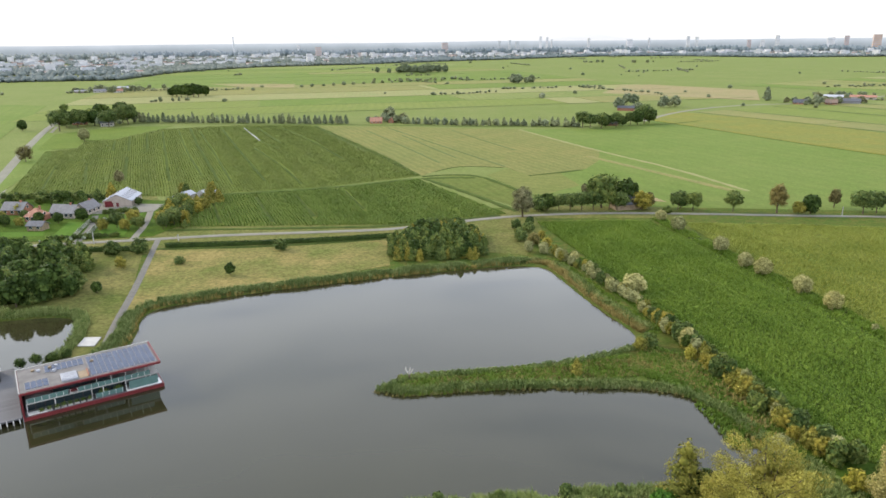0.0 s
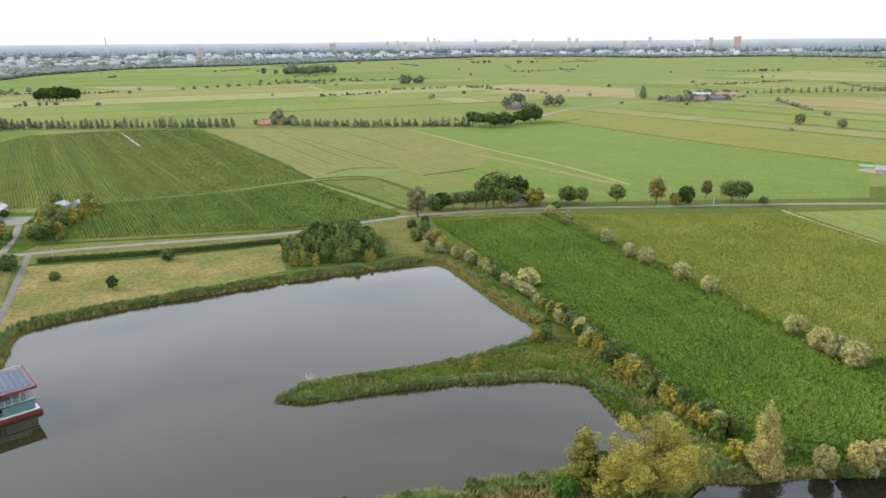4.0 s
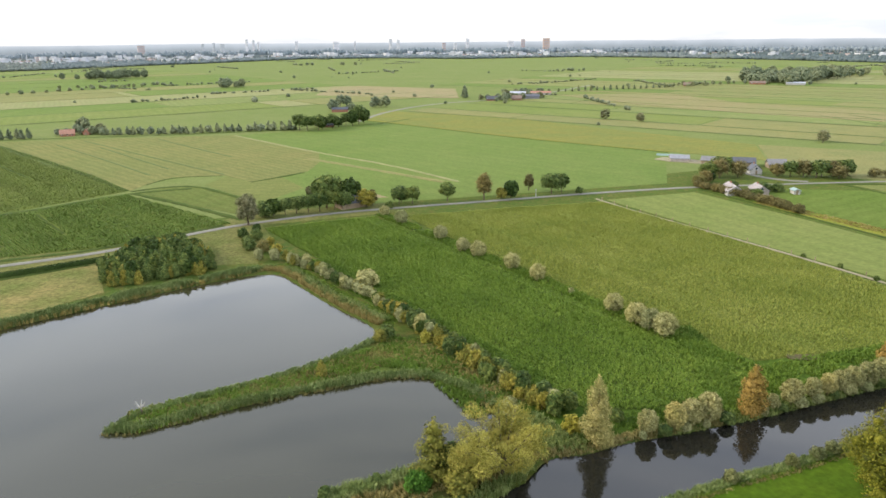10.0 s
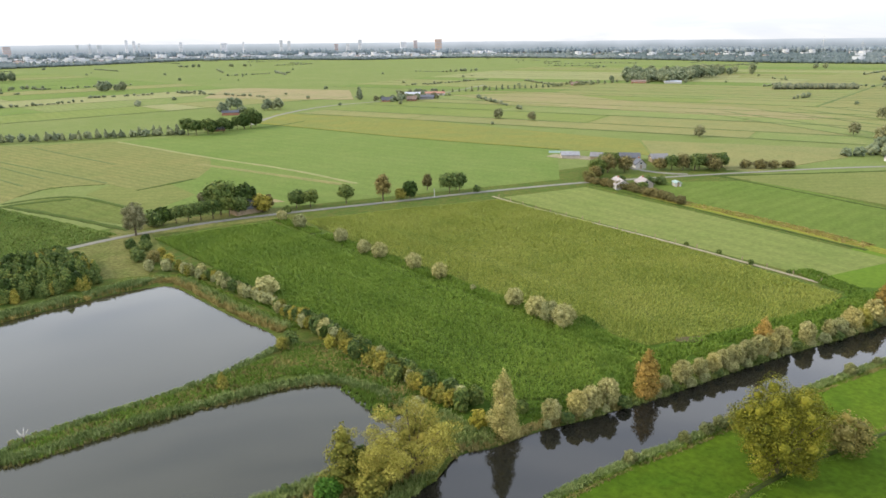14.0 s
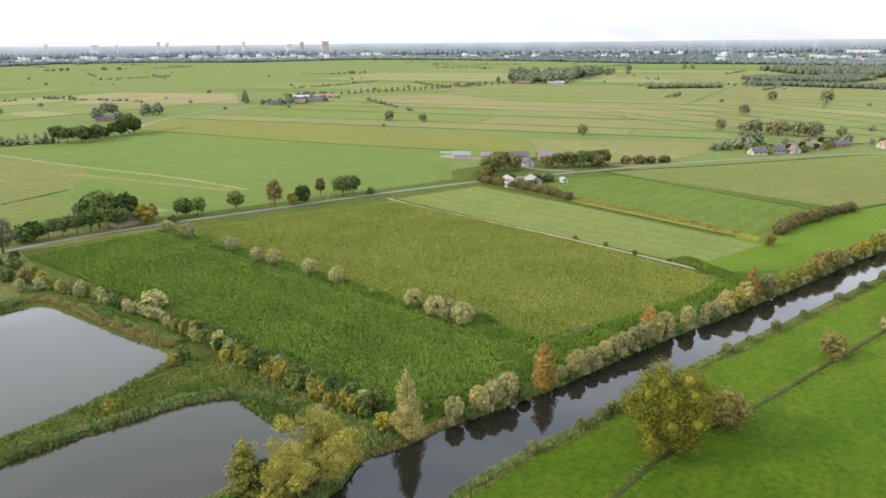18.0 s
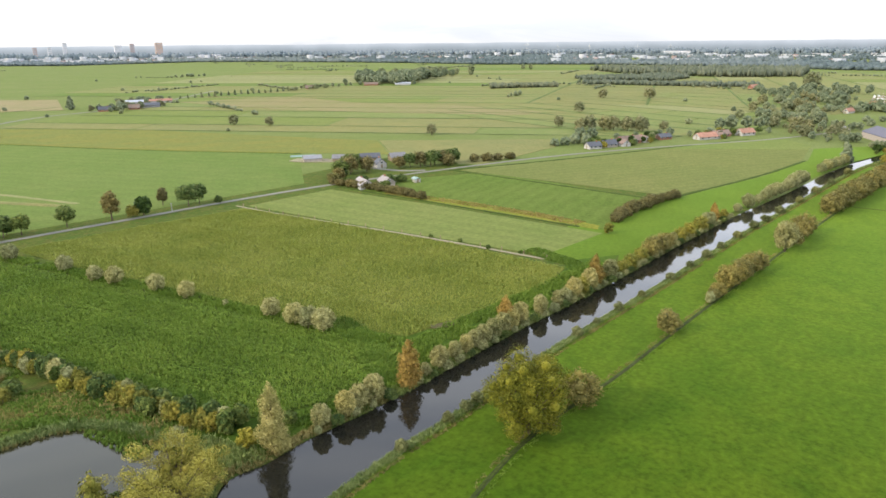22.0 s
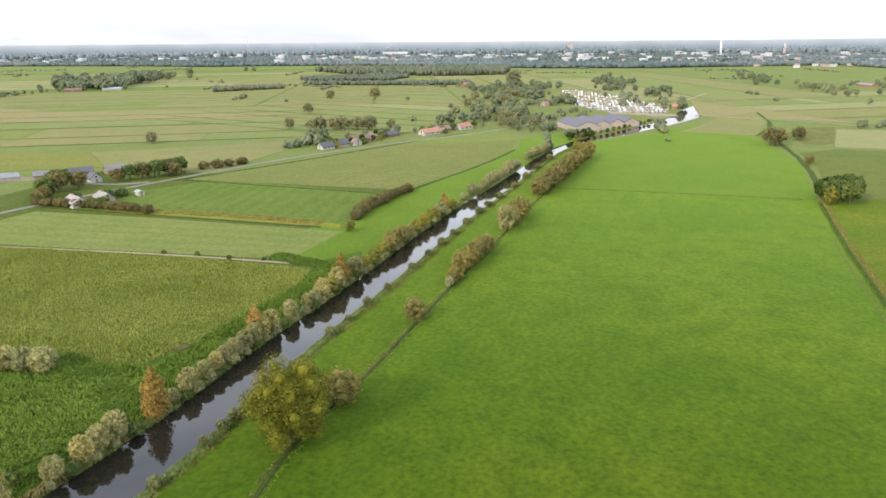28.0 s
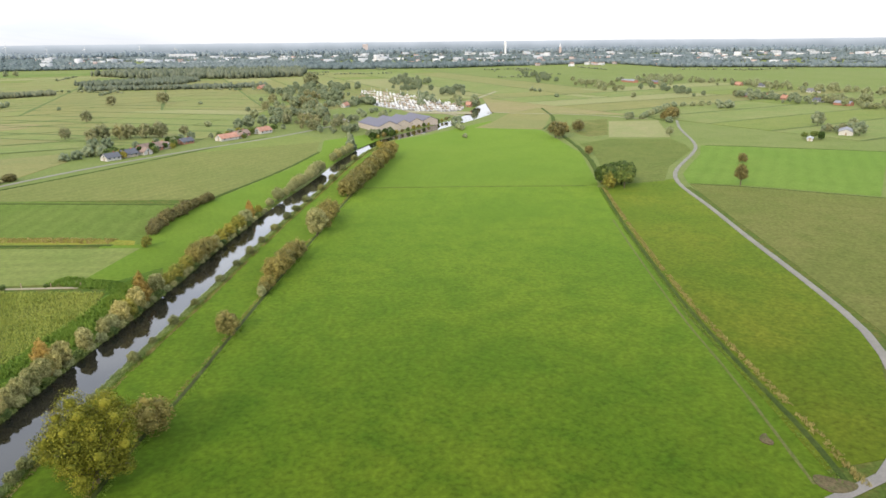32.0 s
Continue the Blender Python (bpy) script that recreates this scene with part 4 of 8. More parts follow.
ribbon("ditch", [(40, 50), (82, 56.5), (100, 58.2), (117, 57.2), (133, 55.2), (162, 54), (209, 51.5), (245, 49), (315, 45), (380, 39), (464, 31)], 0.65, F + 0.12, "ditch_wet", "narrow dark ditch with standing water", "ditch", 1)
ribbon("ditch", [(66, 54), (82, 56.5), (100, 58.2), (117, 57.2), (131, 55.4)], 0.3, F + 0.15, "ditch", "dark standing water in the narrow ditch", "ditch", 1)
ribbon("ditch", [(99.5, -67.5), (114, -68.6), (136, -68.2), (175, -67.8), (226, -70.5), (282, -74.5), (345, -81)], 1.1, F + 0.12, "ditch", "straight dark ditch along the meadow", "ditch", 1)
ribbon("track", [(100, -62), (136, -64), (175, -64.4), (226, -67.4), (282, -71.5)], 0.45, F + 0.06, "trail", "trodden cattle trail along the ditch", "track", 1, 0.04, 0.6)

# ---- plants ----


def leaf_cards(rng, lobes, n, size, hang=0.0, fuzz=0.32):
    """n leaf cards on the shells of the lobes (x, y, z, rx, ry, rz), each turned its own way."""
    lob = np.array(lobes, float)
    vol = lob[:, 3] * lob[:, 4] + lob[:, 3] * lob[:, 5]
    pick = rng.choice(len(lob), int(n * 3.5), p=vol / vol.sum())
    d = rng.normal(size=(len(pick), 3))
    d /= np.linalg.norm(d, axis=1)[:, None]
    rad = 0.76 + fuzz * rng.random(len(pick)) ** 1.3
    c = lob[pick, :3] + d * lob[pick, 3:] * rad[:, None]
    deep = np.zeros(len(c))
    for L in lob:
        deep += np.sum(((c - L[:3]) / L[3:]) ** 2, 1) < 0.5
    ok = np.where((deep == 0) & (c[:, 2] > 0.15))[0][:n]
    c, d = c[ok], d[ok]
    nrm = d + rng.normal(scale=0.55, size=d.shape) + (0, 0, 0.25)
    nrm /= np.linalg.norm(nrm, axis=1)[:, None]
    a = np.cross(nrm, rng.normal(size=nrm.shape))
    a /= np.linalg.norm(a, axis=1)[:, None] + 1e-9
    b = np.cross(nrm, a)
    s = size * (0.55 + 0.9 * rng.random(len(c)))[:, None]
    e = (0.55 + 0.5 * rng.random(len(c)))[:, None]
    v = np.stack([c - a * s * e * 0.7, c - b * s * 0.45, c + a * s * e * 0.7, c + b * s * 0.75 - np.array([0, 0, hang]) * s], 1)
    k = len(c)
    return v.reshape(-1, 3), np.arange(4 * k).reshape(k, 4)


def core(rng, lobes, shrink=0.62):
    """The dense inside of a crown: rough low spheres, as quads folded to triangles."""
    bm = bmesh.new()
    for x, y, z, rx, ry, rz in lobes:
        r = bmesh.ops.create_icosphere(bm, subdivisions=1, radius=1.0)
        for v in r["verts"]:
            k = shrink * (1 + 0.3 * (rng.random() - 0.5))
            v.co = Vector((x + v.co.x * rx * k, y + v.co.y * ry * k, max(0.05, z + v.co.z * rz * k)))
    vs = np.array([v.co for v in bm.verts])
    bm.verts.index_update()
    fs = np.array([[w.index for w in f.verts] + [f.verts[2].index] for f in bm.faces])
    bm.free()
    return vs, fs[:, :3]


def crown_mesh(name, rng, lobes, n, size, material, shrink=0.62, hang=0.0, cored=True, fuzz=0.42):
    v, f = leaf_cards(rng, lobes, n, size, hang, fuzz)
    f3 = np.concatenate([f[:, [0, 1, 2]], f[:, [0, 2, 3]]])
    if cored:
        cv, cf = core(rng, lobes, shrink)
        f3 = np.concatenate([f3, cf + len(v)])
        v = np.concatenate([v, cv])
    return mesh_np(name, v, f3, material)


def tube(bm, pts, radii, sides=7):
    """A tapered limb through pts."""
    rings = []
    for i, p in enumerate(pts):
        p = Vector(p)
        d = (Vector(pts[min(i + 1, len(pts) - 1)]) - Vector(pts[max(i - 1, 0)])).normalized()
        q = d.to_track_quat("Z", "Y")
        rings.append([bm.verts.new(p + q @ Vector((math.cos(t), math.sin(t), 0)) * radii[i]) for t in (2 * math.pi * k / sides for k in range(sides))])
    for a, b in zip(rings, rings[1:]):
        for k in range(sides):
            bm.faces.new((a[k], a[(k + 1) % sides], b[(k + 1) % sides], b[k]))
    bm.faces.new(rings[-1])
    return bm


def round_lobes(rng, w, h, base, count, ragged=0.14):
    """A broad uneven crown of width w from base up to h: a heart with many lumps on it."""
    mid, half = (base + h) / 2, (h - base) / 2
    out = [(0, 0, mid, w * 0.33, w * 0.33, half * 0.74)]
    for k in range(int(count * 2.2)):
        up_ = 1 - 1.75 * (k + 0.5) / int(count * 2.2)
        a = 2.4 * k + rng.random() * 0.8
        flat = math.sqrt(max(0, 1 - up_ * up_))
        reach = 0.67 - ragged / 2 + ragged * rng.random()
        s = (0.13 + 0.08 * rng.random()) * math.sqrt(9 / count)
        out.append((math.cos(a) * flat * w * 0.5 * reach, math.sin(a) * flat * w * 0.5 * reach, max(mid + up_ * half * (reach + 0.1), s * h * 0.6), s * w, s * w, s * w * (0.8 + 0.35 * rng.random())))
    return out


def cone_lobes(rng, w, h, base):
    out = []
    n = 16
    for k in range(n):
        u = k / (n - 1)
        r = w * 0.3 * (1 - u) ** 0.5 * (0.7 + 0.45 * rng.random()) + w * 0.09
        a = k * 2.4 + rng.random()
        o = w * 0.26 * (1 - u) ** 0.55 * (0.6 + 0.6 * rng.random())
        out.append((math.cos(a) * o, math.sin(a) * o, base + (h - base) * (0.06 + 0.86 * u), r, r, (h - base) * 0.13))
    return out


SPECIES = {
    # name: (shape, width/height, clear stem/height, lobes, leaves, leaf size, leaf material, label, category)
    "pollard_willow": ("round", 1.05, 0.04, 20, 4600, 0.2, "willow", "bushy silver-green pollard willow along the ditch", "willow"),
    "river_willow": ("round", 0.8, 0.03, 20, 4600, 0.2, "willow_tan", "silvery beige-green willow on the river bank", "willow"),
    "white_willow": ("round", 0.72, 0.03, 10, 4200, 0.34, "leaf_tan", "tall brownish-grey willow beside the road", "willow"),
    "poplar": ("cone", 0.42, 0.03, 9, 9000, 0.19, "willow_tan", "tall pale cone-shaped poplar on the river bank", "poplar"),
    "roadside_tree": ("round", 1.02, 0.3, 8, 1500, 0.42, "leaf", "round green roadside tree with bare trunk", "tree"),
    "russet_tree": ("round", 0.62, 0.16, 8, 2000, 0.36, "leaf_russet", "brownish upright roadside tree", "tree"),
    "dark_tree": ("round", 0.85, 0.1, 11, 1100, 0.46, "leaf_dark", "dark green dense broadleaf tree", "tree"),
    "alder": ("cone", 0.6, 0.08, 9, 1000, 0.3, "leaf_mix", "dark green young alder in the copse", "tree"),
    "yellow_alder": ("cone", 0.62, 0.05, 8, 2200, 0.27, "leaf_gold", "olive-yellow young alder in the copse", "tree"),
    "rust_tree": ("cone", 0.55, 0.05, 8, 3000, 0.27, "leaf_orange", "rust-brown autumn tree on the bank", "tree"),
    "rust_bush": ("round", 1.15, 0.03, 8, 2200, 0.28, "leaf_rust", "rust-brown rounded bush on the ditch", "bush"),
    "green_bush": ("round", 1.3, 0.0, 7, 800, 0.36, "leaf", "low dense green leafy bush", "bush"),
    "bright_bush": ("round", 1.5, 0.0, 8, 2400, 0.24, "leaf_bright", "bright green rounded bush on the bank", "bush"),
    "yellow_bush": ("round", 0.9, 0.02, 7, 1100, 0.26, "leaf_yellow", "bright yellow-leaved young bush", "bush"),
    "silver_bush": ("round", 0.75, 0.0, 7, 1600, 0.24, "willow", "silver-leaved willow shrub in the hedge", "bush"),
    "hedge_shrub": ("round", 0.95, 0.0, 7, 1400, 0.29, "leaf_gold", "olive-gold shrub in the pond hedge", "bush"),
    "levee_bush": ("round", 1.25, 0.0, 6, 900, 0.2, "leaf_levee", "low olive-green bush on the river levee", "bush"),
    "hedge_bush": ("round", 1.3, 0.0, 6, 900, 0.28, "leaf_russet", "low russet-brown hedge bush", "bush"),
    "box_ball": ("round", 1.0, 0.1, 6, 900, 0.16, "leaf_dark", "small clipped dark green ball tree on the quay", "tree"),
    "row_tree": ("cone", 0.5, 0.08, 5, 130, 0.8, "far_leaf", "slender young tree in a distant row", "tree"),
    "far_tree": ("round", 0.95, 0.08, 7, 480, 0.55, "far_leaf", "distant grey-green broadleaf tree", "tree"),
    "far_bush": ("round", 1.4, 0.0, 5, 110, 0.8, "far_leaf", "distant grey-green bush in the polder", "bush"),
    "far_willow": ("round", 1.05, 0.02, 8, 900, 0.42, "willow_far", "distant beige-green rounded willow", "willow"),
}
GROWN = {}


def plant(kind, x, y, h, z=LAND, seed=0, variants=3, group="", wide=1.0):
    """Sets one plant of that kind, h metres high; the first few are modelled, the others are copies."""
    shape, wr, clear_, lobes_n, leaves, size, leaf, label, cat = SPECIES[kind]
    pool = GROWN.setdefault(kind, [])
    rnd = random.Random(round(x * 13.7 + y * 7.3 + seed))
    if len(pool) < variants:
        rng = np.random.default_rng(abs(hash((len(kind), ord(kind[0]), len(pool)))) % 99991)
        w, base = wr * h, clear_ * h
        lobes = cone_lobes(rng, w, h, base) if shape == "cone" else round_lobes(rng, w, h, base, lobes_n)
        root = thing(kind, pose(x, y, z - 0.05, 0, 0, rnd.uniform(0, 360)), label, cat, group)
        bm = bmesh.new()
        r = max(0.05, h * 0.022)
        lean = (rng.random(2) - 0.5) * 0.06 * h
        tube(bm, [(0, 0, -0.2), (lean[0] * 0.3, lean[1] * 0.3, h * 0.25), (lean[0], lean[1], h * 0.55), (lean[0], lean[1], h * 0.8)], [r * 1.4, r, r * 0.6, r * 0.25])
        for k in range(4 if leaves > 400 else 0):
            a = k * 1.7 + rng.random()
            tube(bm, [(lean[0] * 0.3, lean[1] * 0.3, h * (0.22 + 0.06 * k)), (math.cos(a) * w * 0.14, math.sin(a) * w * 0.14, h * (0.4 + 0.06 * k)), (math.cos(a) * w * 0.3, math.sin(a) * w * 0.3, h * (0.55 + 0.06 * k))], [r * 0.55, r * 0.4, r * 0.15], 5)
        part("trunk", bm, "bark", root)
        part("crown", crown_mesh("crown", rng, lobes, leaves, size * (h / 7.0 if leaves < 400 else 1.0), leaf, shrink=0.84 if leaves < 500 else 0.62), None, root)
        root["tall"] = h
        pool.append(root)
        return root
    src = pool[rnd.randrange(len(pool))]
    s = h / src["tall"]
    return copy_thing(src, Matrix.LocRotScale((x, y, z - 0.05), Euler((0, 0, rnd.uniform(0, 6.28))), (s * wide * rnd.uniform(0.92, 1.08), s * wide * rnd.uniform(0.92, 1.08), s)))


def blades(rng, pts, per, height, width, spread, lean=0.35):
    """Tufts of tapered, bent blades at pts (n, 3): reed, sedge, maize."""
    n = len(pts) * per
    base = np.repeat(np.asarray(pts, float), per, 0)
    a = rng.random(n) * 2 * np.pi
    base[:, 0] += np.cos(a) * spread * rng.random(n)
    base[:, 1] += np.sin(a) * spread * rng.random(n)
    h = height * (0.65 + 0.5 * rng.random(n))
    b = rng.random(n) * 2 * np.pi
    out = np.stack([np.cos(b), np.sin(b), np.zeros(n)], 1)
    side = np.stack([-np.sin(b), np.cos(b), np.zeros(n)], 1) * (width * (0.6 + 0.8 * rng.random(n)))[:, None]
    l = (lean * h * (0.4 + rng.random(n)))[:, None]
    mid = base + out * l * 0.35
    mid[:, 2] += h * 0.62
    tip = base + out * l
    tip[:, 2] += h * (0.86 + 0.14 * rng.random(n))
    v = np.stack([base - side * 0.5, base + side * 0.5, mid + side * 0.5, mid - side * 0.5, tip], 1).reshape(-1, 3)
    i = np.arange(n)[:, None] * 5
    f = np.concatenate([i + [0, 1, 2], i + [0, 2, 3], i + [3, 2, 4]])
    return v, f


def stuff(name, v, f, material, label, category):
    return tagged(new(name, mesh_np(name, v, f, material)), label, category, kind="stuff")


def ground_z(x, y):
    i = np.clip(np.searchsorted(gx, x) - 1, 0, nx - 2)
    j = np.clip(np.searchsorted(gy, y) - 1, 0, ny - 2)
    u = ((x - gx[i]) / (gx[i + 1] - gx[i]))
    w = ((y - gy[j]) / (gy[j + 1] - gy[j]))
    return GZ[j, i] * (1 - u) * (1 - w) + GZ[j, i + 1] * u * (1 - w) + GZ[j + 1, i] * (1 - u) * w + GZ[j + 1, i + 1] * u * w


def band(pts, lo, hi, density, rng, closed=False, rounds=2):
    """Random places between lo and hi metres to the left of a line."""
    p, t = along(smooth_line(pts, rounds, closed), 0.5)
    n = int(len(p) * 0.5 * (hi - lo) * density)
    k = rng.integers(0, len(p), n)
    o = lo + (hi - lo) * rng.random(n)
    x = p[k, 0] - t[k, 1] * o + t[k, 0] * (rng.random(n) - 0.5)
    y = p[k, 1] + t[k, 0] * o + t[k, 1] * (rng.random(n) - 0.5)
    return x, y


def reeds(line, lo, hi, density, height, material="reed", label="tall green reed fringe at the water's edge", per=6, width=0.16, seed=1):
    per, width = per + 1, width * 0.7
    rng = np.random.default_rng(seed)
    x, y = band(line, lo, hi, density, rng)
    patch = np.array([noise.noise(Vector((a * 0.15, b * 0.15, seed))) for a, b in zip(x, y)])
    keep = patch > -0.45
    x, y, patch = x[keep], y[keep], patch[keep]
    z = np.maximum(ground_z(x, y), -0.15) - 0.05
    v, f = blades(rng, np.stack([x, y, z], 1), per, height, width, 0.4)
    n = per * 5
    base = np.repeat(z, n)
    v[:, 2] = base + (v[:, 2] - base) * np.repeat(0.85 + 0.45 * patch, n)
    stuff("reeds", v, f, material, label, "reeds")


NORTH = [(-80.5, 150), (-79, 163), (-85.5, 184), (-73, 191.5), (-48, 201.5), (4, 218), (30, 223.5)]
EAST = [(30, 223.5), (36, 221), (39.5, 205), (44.5, 183), (51, 164)]
PEN_N = [(47, 156), (28, 147), (8, 143.5), (-8, 141), (-13, 137)]
PEN_S = [(-14, 135), (-9, 132.6), (8, 135), (26, 135.5), (50, 134.5), (56.5, 123), (59.5, 111)]
STRIP = [(57, 102), (44, 100), (20, 98.5), (-5, 96.5), (-24, 90)]
reeds(NORTH, -0.4, 3.8, 6.0, 1.9, seed=2)
reeds(NORTH, -1.0, 0.4, 2.0, 1.6, "reed_dry", "dry yellow reed edge along the water", 5, seed=3)
reeds(EAST, -0.5, 2.2, 5.0, 1.6, "reed_dry", "yellowing reed edge along the pond hedge", seed=4)
reeds(EAST, 0.8, 4.0, 3.0, 1.8, seed=5)
reeds(PEN_S, -0.3, 2.2, 7.0, 1.5, "reed", "grey-green reeds bending along the spit", 7, seed=6)
reeds(PEN_S, -0.9, 0.3, 3.0, 0.8, "reed_dry", "dry straw edge of the spit", 5, seed=7)
reeds(PEN_N, -0.3, 2.2, 5.0, 1.3, seed=8)
reeds([(-9, 137), (8, 139.3), (28, 141.2), (44, 145), (60, 146)], -4.8, 5.4, 2.6, 0.8, "reed_dry", "olive-yellow rough growth on the spit", 6, 0.2, seed=9)
reeds([(-9, 137), (8, 139.3), (28, 141.2), (44, 145), (60, 146)], -4.8, 5.4, 4.0, 0.9, "corn", "green rough growth on the spit", 6, 0.2, seed=10)
reeds(STRIP, -0.4, 3.2, 8.0, 2.0, "reed", "tall green reeds on the strip between pond and river", 7, seed=11)
reeds(STRIP, 3.0, 10.0, 4.0, 1.2, "reed_dry", "dry rough grass on the strip between pond and river", 7, seed=12)
reeds([(60, 93.6), (66, 91.6), (75, 92.2), (85, 90.8), (97, 89.4)], -0.3, 2.2, 5.0, 1.0, "reed_dry", "yellow reed edge on the river bank", 6, seed=13)
reeds([(60.5, 111), (62.5, 104), (63, 96), (68, 94.5)], -2.5, 4.0, 4.0, 1.5, "reed", "rough green growth at the bank corner", 6, seed=14)
reeds(LEVEE, -0.3, 1.8, 12.0, 1.0, "reed", "green reed edge on the river levee", 6, seed=15)
reeds(LEVEE, 0.6, 2.4, 5.0, 0.6, "corn", "dark green growth on the levee", 6, 0.2, seed=41)
reeds(LEVEE, 2.0, 3.0, 9.0, 0.5, "reed_dry", "straw-coloured grass along the levee path", 5, 0.12, seed=16)
reeds(RIVER_N[0:5], -0.3, 3.0, 5.0, 1.8, "reed", "rough growth on the south edge of the strip", 6, 0.18, seed=31)
reeds(RIVER_N[8:18], -0.2, 3.4, 4.0, 0.9, "reed", "low green growth under the river willows", 6, 0.2, seed=17)
reeds([(-120, 178.5), (-102, 182.5), (-93.5, 165), (-93.5, 150)], -0.5, 3.0, 4.0, 2.0, "reed", seed=18)
reeds([(-190, 168), (-120, 178.5)], -0.5, 4.0, 4.0, 2.6, "reed", seed=19)
reeds([(99, -70), (114, -70.4), (136, -70), (175, -69.6), (226, -72.2), (282, -76.2), (345, -82)][::-1], -0.6, 1.0, 4.0, 0.7, "reed_dry", "straw-coloured grass along the meadow ditch", 5, 0.14, seed=20)
reeds([(100, -66.6), (136, -67), (175, -66.8), (226, -69.6), (282, -73.6), (345, -80)], -0.6, 0.6, 3.0, 0.45, "corn", "dark green growth in the meadow ditch", 5, 0.14, seed=21)
for off, seed_ in ((0.9, 22), (-1.4, 23)):
    reeds([(40, 50), (82, 56.5), (100, 58.2), (117, 57.2), (133, 55.2), (162, 54), (209, 51.5), (245, 49), (315, 45), (380, 39), (464, 31)], off - 0.3, off + 0.6, 4.0, 0.4, "reed_dry" if off > 0 else "corn", "rough grass along the narrow ditch", 5, 0.14, seed=seed_)
reeds([(90, 280), (96, 245), (103.5, 204), (109, 171), (113.5, 140), (118, 114), (120, 103)], -2.6, 2.6, 3.0, 1.3, "corn", "rough green growth along the willow ditch", 6, 0.25, seed=24)
reeds([(48, 226), (58, 186), (68, 140), (74, 108)], -5.0, 3.0, 4.0, 1.2, "corn", "low dark bramble and grass beside the maize", 6, 0.3, seed=25)
reeds([(100, 94), (124, 98), (150, 95), (180, 92), (208, 91)], -3.0, 7.0, 3.0, 1.1, "corn", "lush green weeds between maize and willows", 6, 0.3, seed=26)


reeds([(68, 97.5), (84, 96.5), (104, 95.5)], -2.0, 3.0, 4.0, 1.1, "corn", "lush green weeds at the maize end", 6, 0.25, seed=44)


reeds([(254, 228), (257, 190), (257, 150), (254, 124)], -3.5, 3.5, 2.0, 0.7, "reed_dry", "yellow flowering field margin growth", 5, 0.2, seed=45)


reeds([(46, 150), (56, 142), (61, 128), (62, 112)], -9.0, 7.0, 4.0, 1.0, "corn", "rough green growth between spit and hedge", 6, 0.2, seed=51)
reeds([(46, 150), (56, 142), (61, 128), (62, 112)], -5.0, 5.0, 2.0, 1.1, "reed_dry", "yellowing growth between spit and hedge", 6, 0.18, seed=52)
reeds([(38, 226), (43.5, 205), (48.5, 184), (55, 163)], -2.5, 2.5, 4.0, 0.7, "corn", "rough grass strip along the pond hedge", 6, 0.18, seed=53)


reeds([(102, 94), (110, 104), (117, 116), (120, 130)], -4.0, 4.0, 4.0, 1.1, "corn", "lush green weeds at the end of the willow ditch", 6, 0.25, seed=61)
reeds([(200, 94), (206, 106), (210, 122)], -3.0, 5.0, 3.0, 0.9, "corn", "lush green weeds at the field corner", 6, 0.25, seed=62)


def maize(poly, heading, row, step, h, material, label, per=4, width=0.3, seed=1, gaps=(), lean=0.9):
    """A standing crop in rows, with lodged dips."""
    rng = np.random.default_rng(seed)
    p = np.array(poly, float)
    c, s = math.cos(radians(heading)), math.sin(radians(heading))
    q = np.stack([p[:, 0] * c + p[:, 1] * s, -p[:, 0] * s + p[:, 1] * c], 1)
    u, v = np.meshgrid(np.arange(q[:, 0].min(), q[:, 0].max(), step), np.arange(q[:, 1].min(), q[:, 1].max(), row))
    u = u + (rng.random(u.shape) - 0.5) * step * 0.9
    v = v + (rng.random(v.shape) - 0.5) * row * 0.25 + 0.12 * np.sin(u * 0.06)
    tall = np.repeat((1 + 0.07 * rng.normal(size=len(v)) + 0.1 * np.repeat(rng.normal(size=len(v) // 7 + 1), 7)[:len(v)])[:, None], v.shape[1], 1).ravel()
    x, y = (u * c - v * s).ravel(), (u * s + v * c).ravel()
    ok = inside(p, x, y) & (away(p, x, y) > 0.1)
    for g_ in gaps:
        ok &= away(g_, x, y, False) > (0.9 if row < 2 else 1.3)
    x, y, tall = x[ok], y[ok], tall[ok]
    big = np.array([noise.noise(Vector((a * 0.045, b * 0.045, seed))) + 0.6 * noise.noise(Vector((a * 0.2, b * 0.2, seed + 3))) for a, b in zip(x, y)])
    keep = rng.random(len(x)) < 0.93
    x, y, big, tall = x[keep], y[keep], big[keep], tall[keep]
    foot = LAND + 0.02
    vs, fs = blades(rng, np.stack([x, y, np.full(len(x), foot)], 1), per, h, width, 0.25, lean)
    vs[:, 2] = foot + (vs[:, 2] - foot) * np.repeat((0.97 + 0.12 * big) * tall, per * 5)
    stuff("maize_crop", vs, fs, material, label, "maize")


maize(FIELD_A, 102, 1.05, 0.34, 0.85, "corn", "dense green maize plants in rows", 7, 0.12, seed=1, lean=0.7)
maize(FIELD_B, 98, 0.95, 0.4, 0.7, "corn_top", "yellow-green ripening maize plants", 6, 0.11, seed=2, lean=0.7)
maize(FIELD_C, 111, 1.25, 0.75, 0.9, "corn_far_leaf", "green maize rows beyond the road", 4, 0.24, seed=3, gaps=GAPS_C)
maize(FIELD_D, 112.5, 1.35, 1.1, 0.8, "corn_olive", "distant striped maize rows", 3, 0.3, seed=4, gaps=GAPS_D)

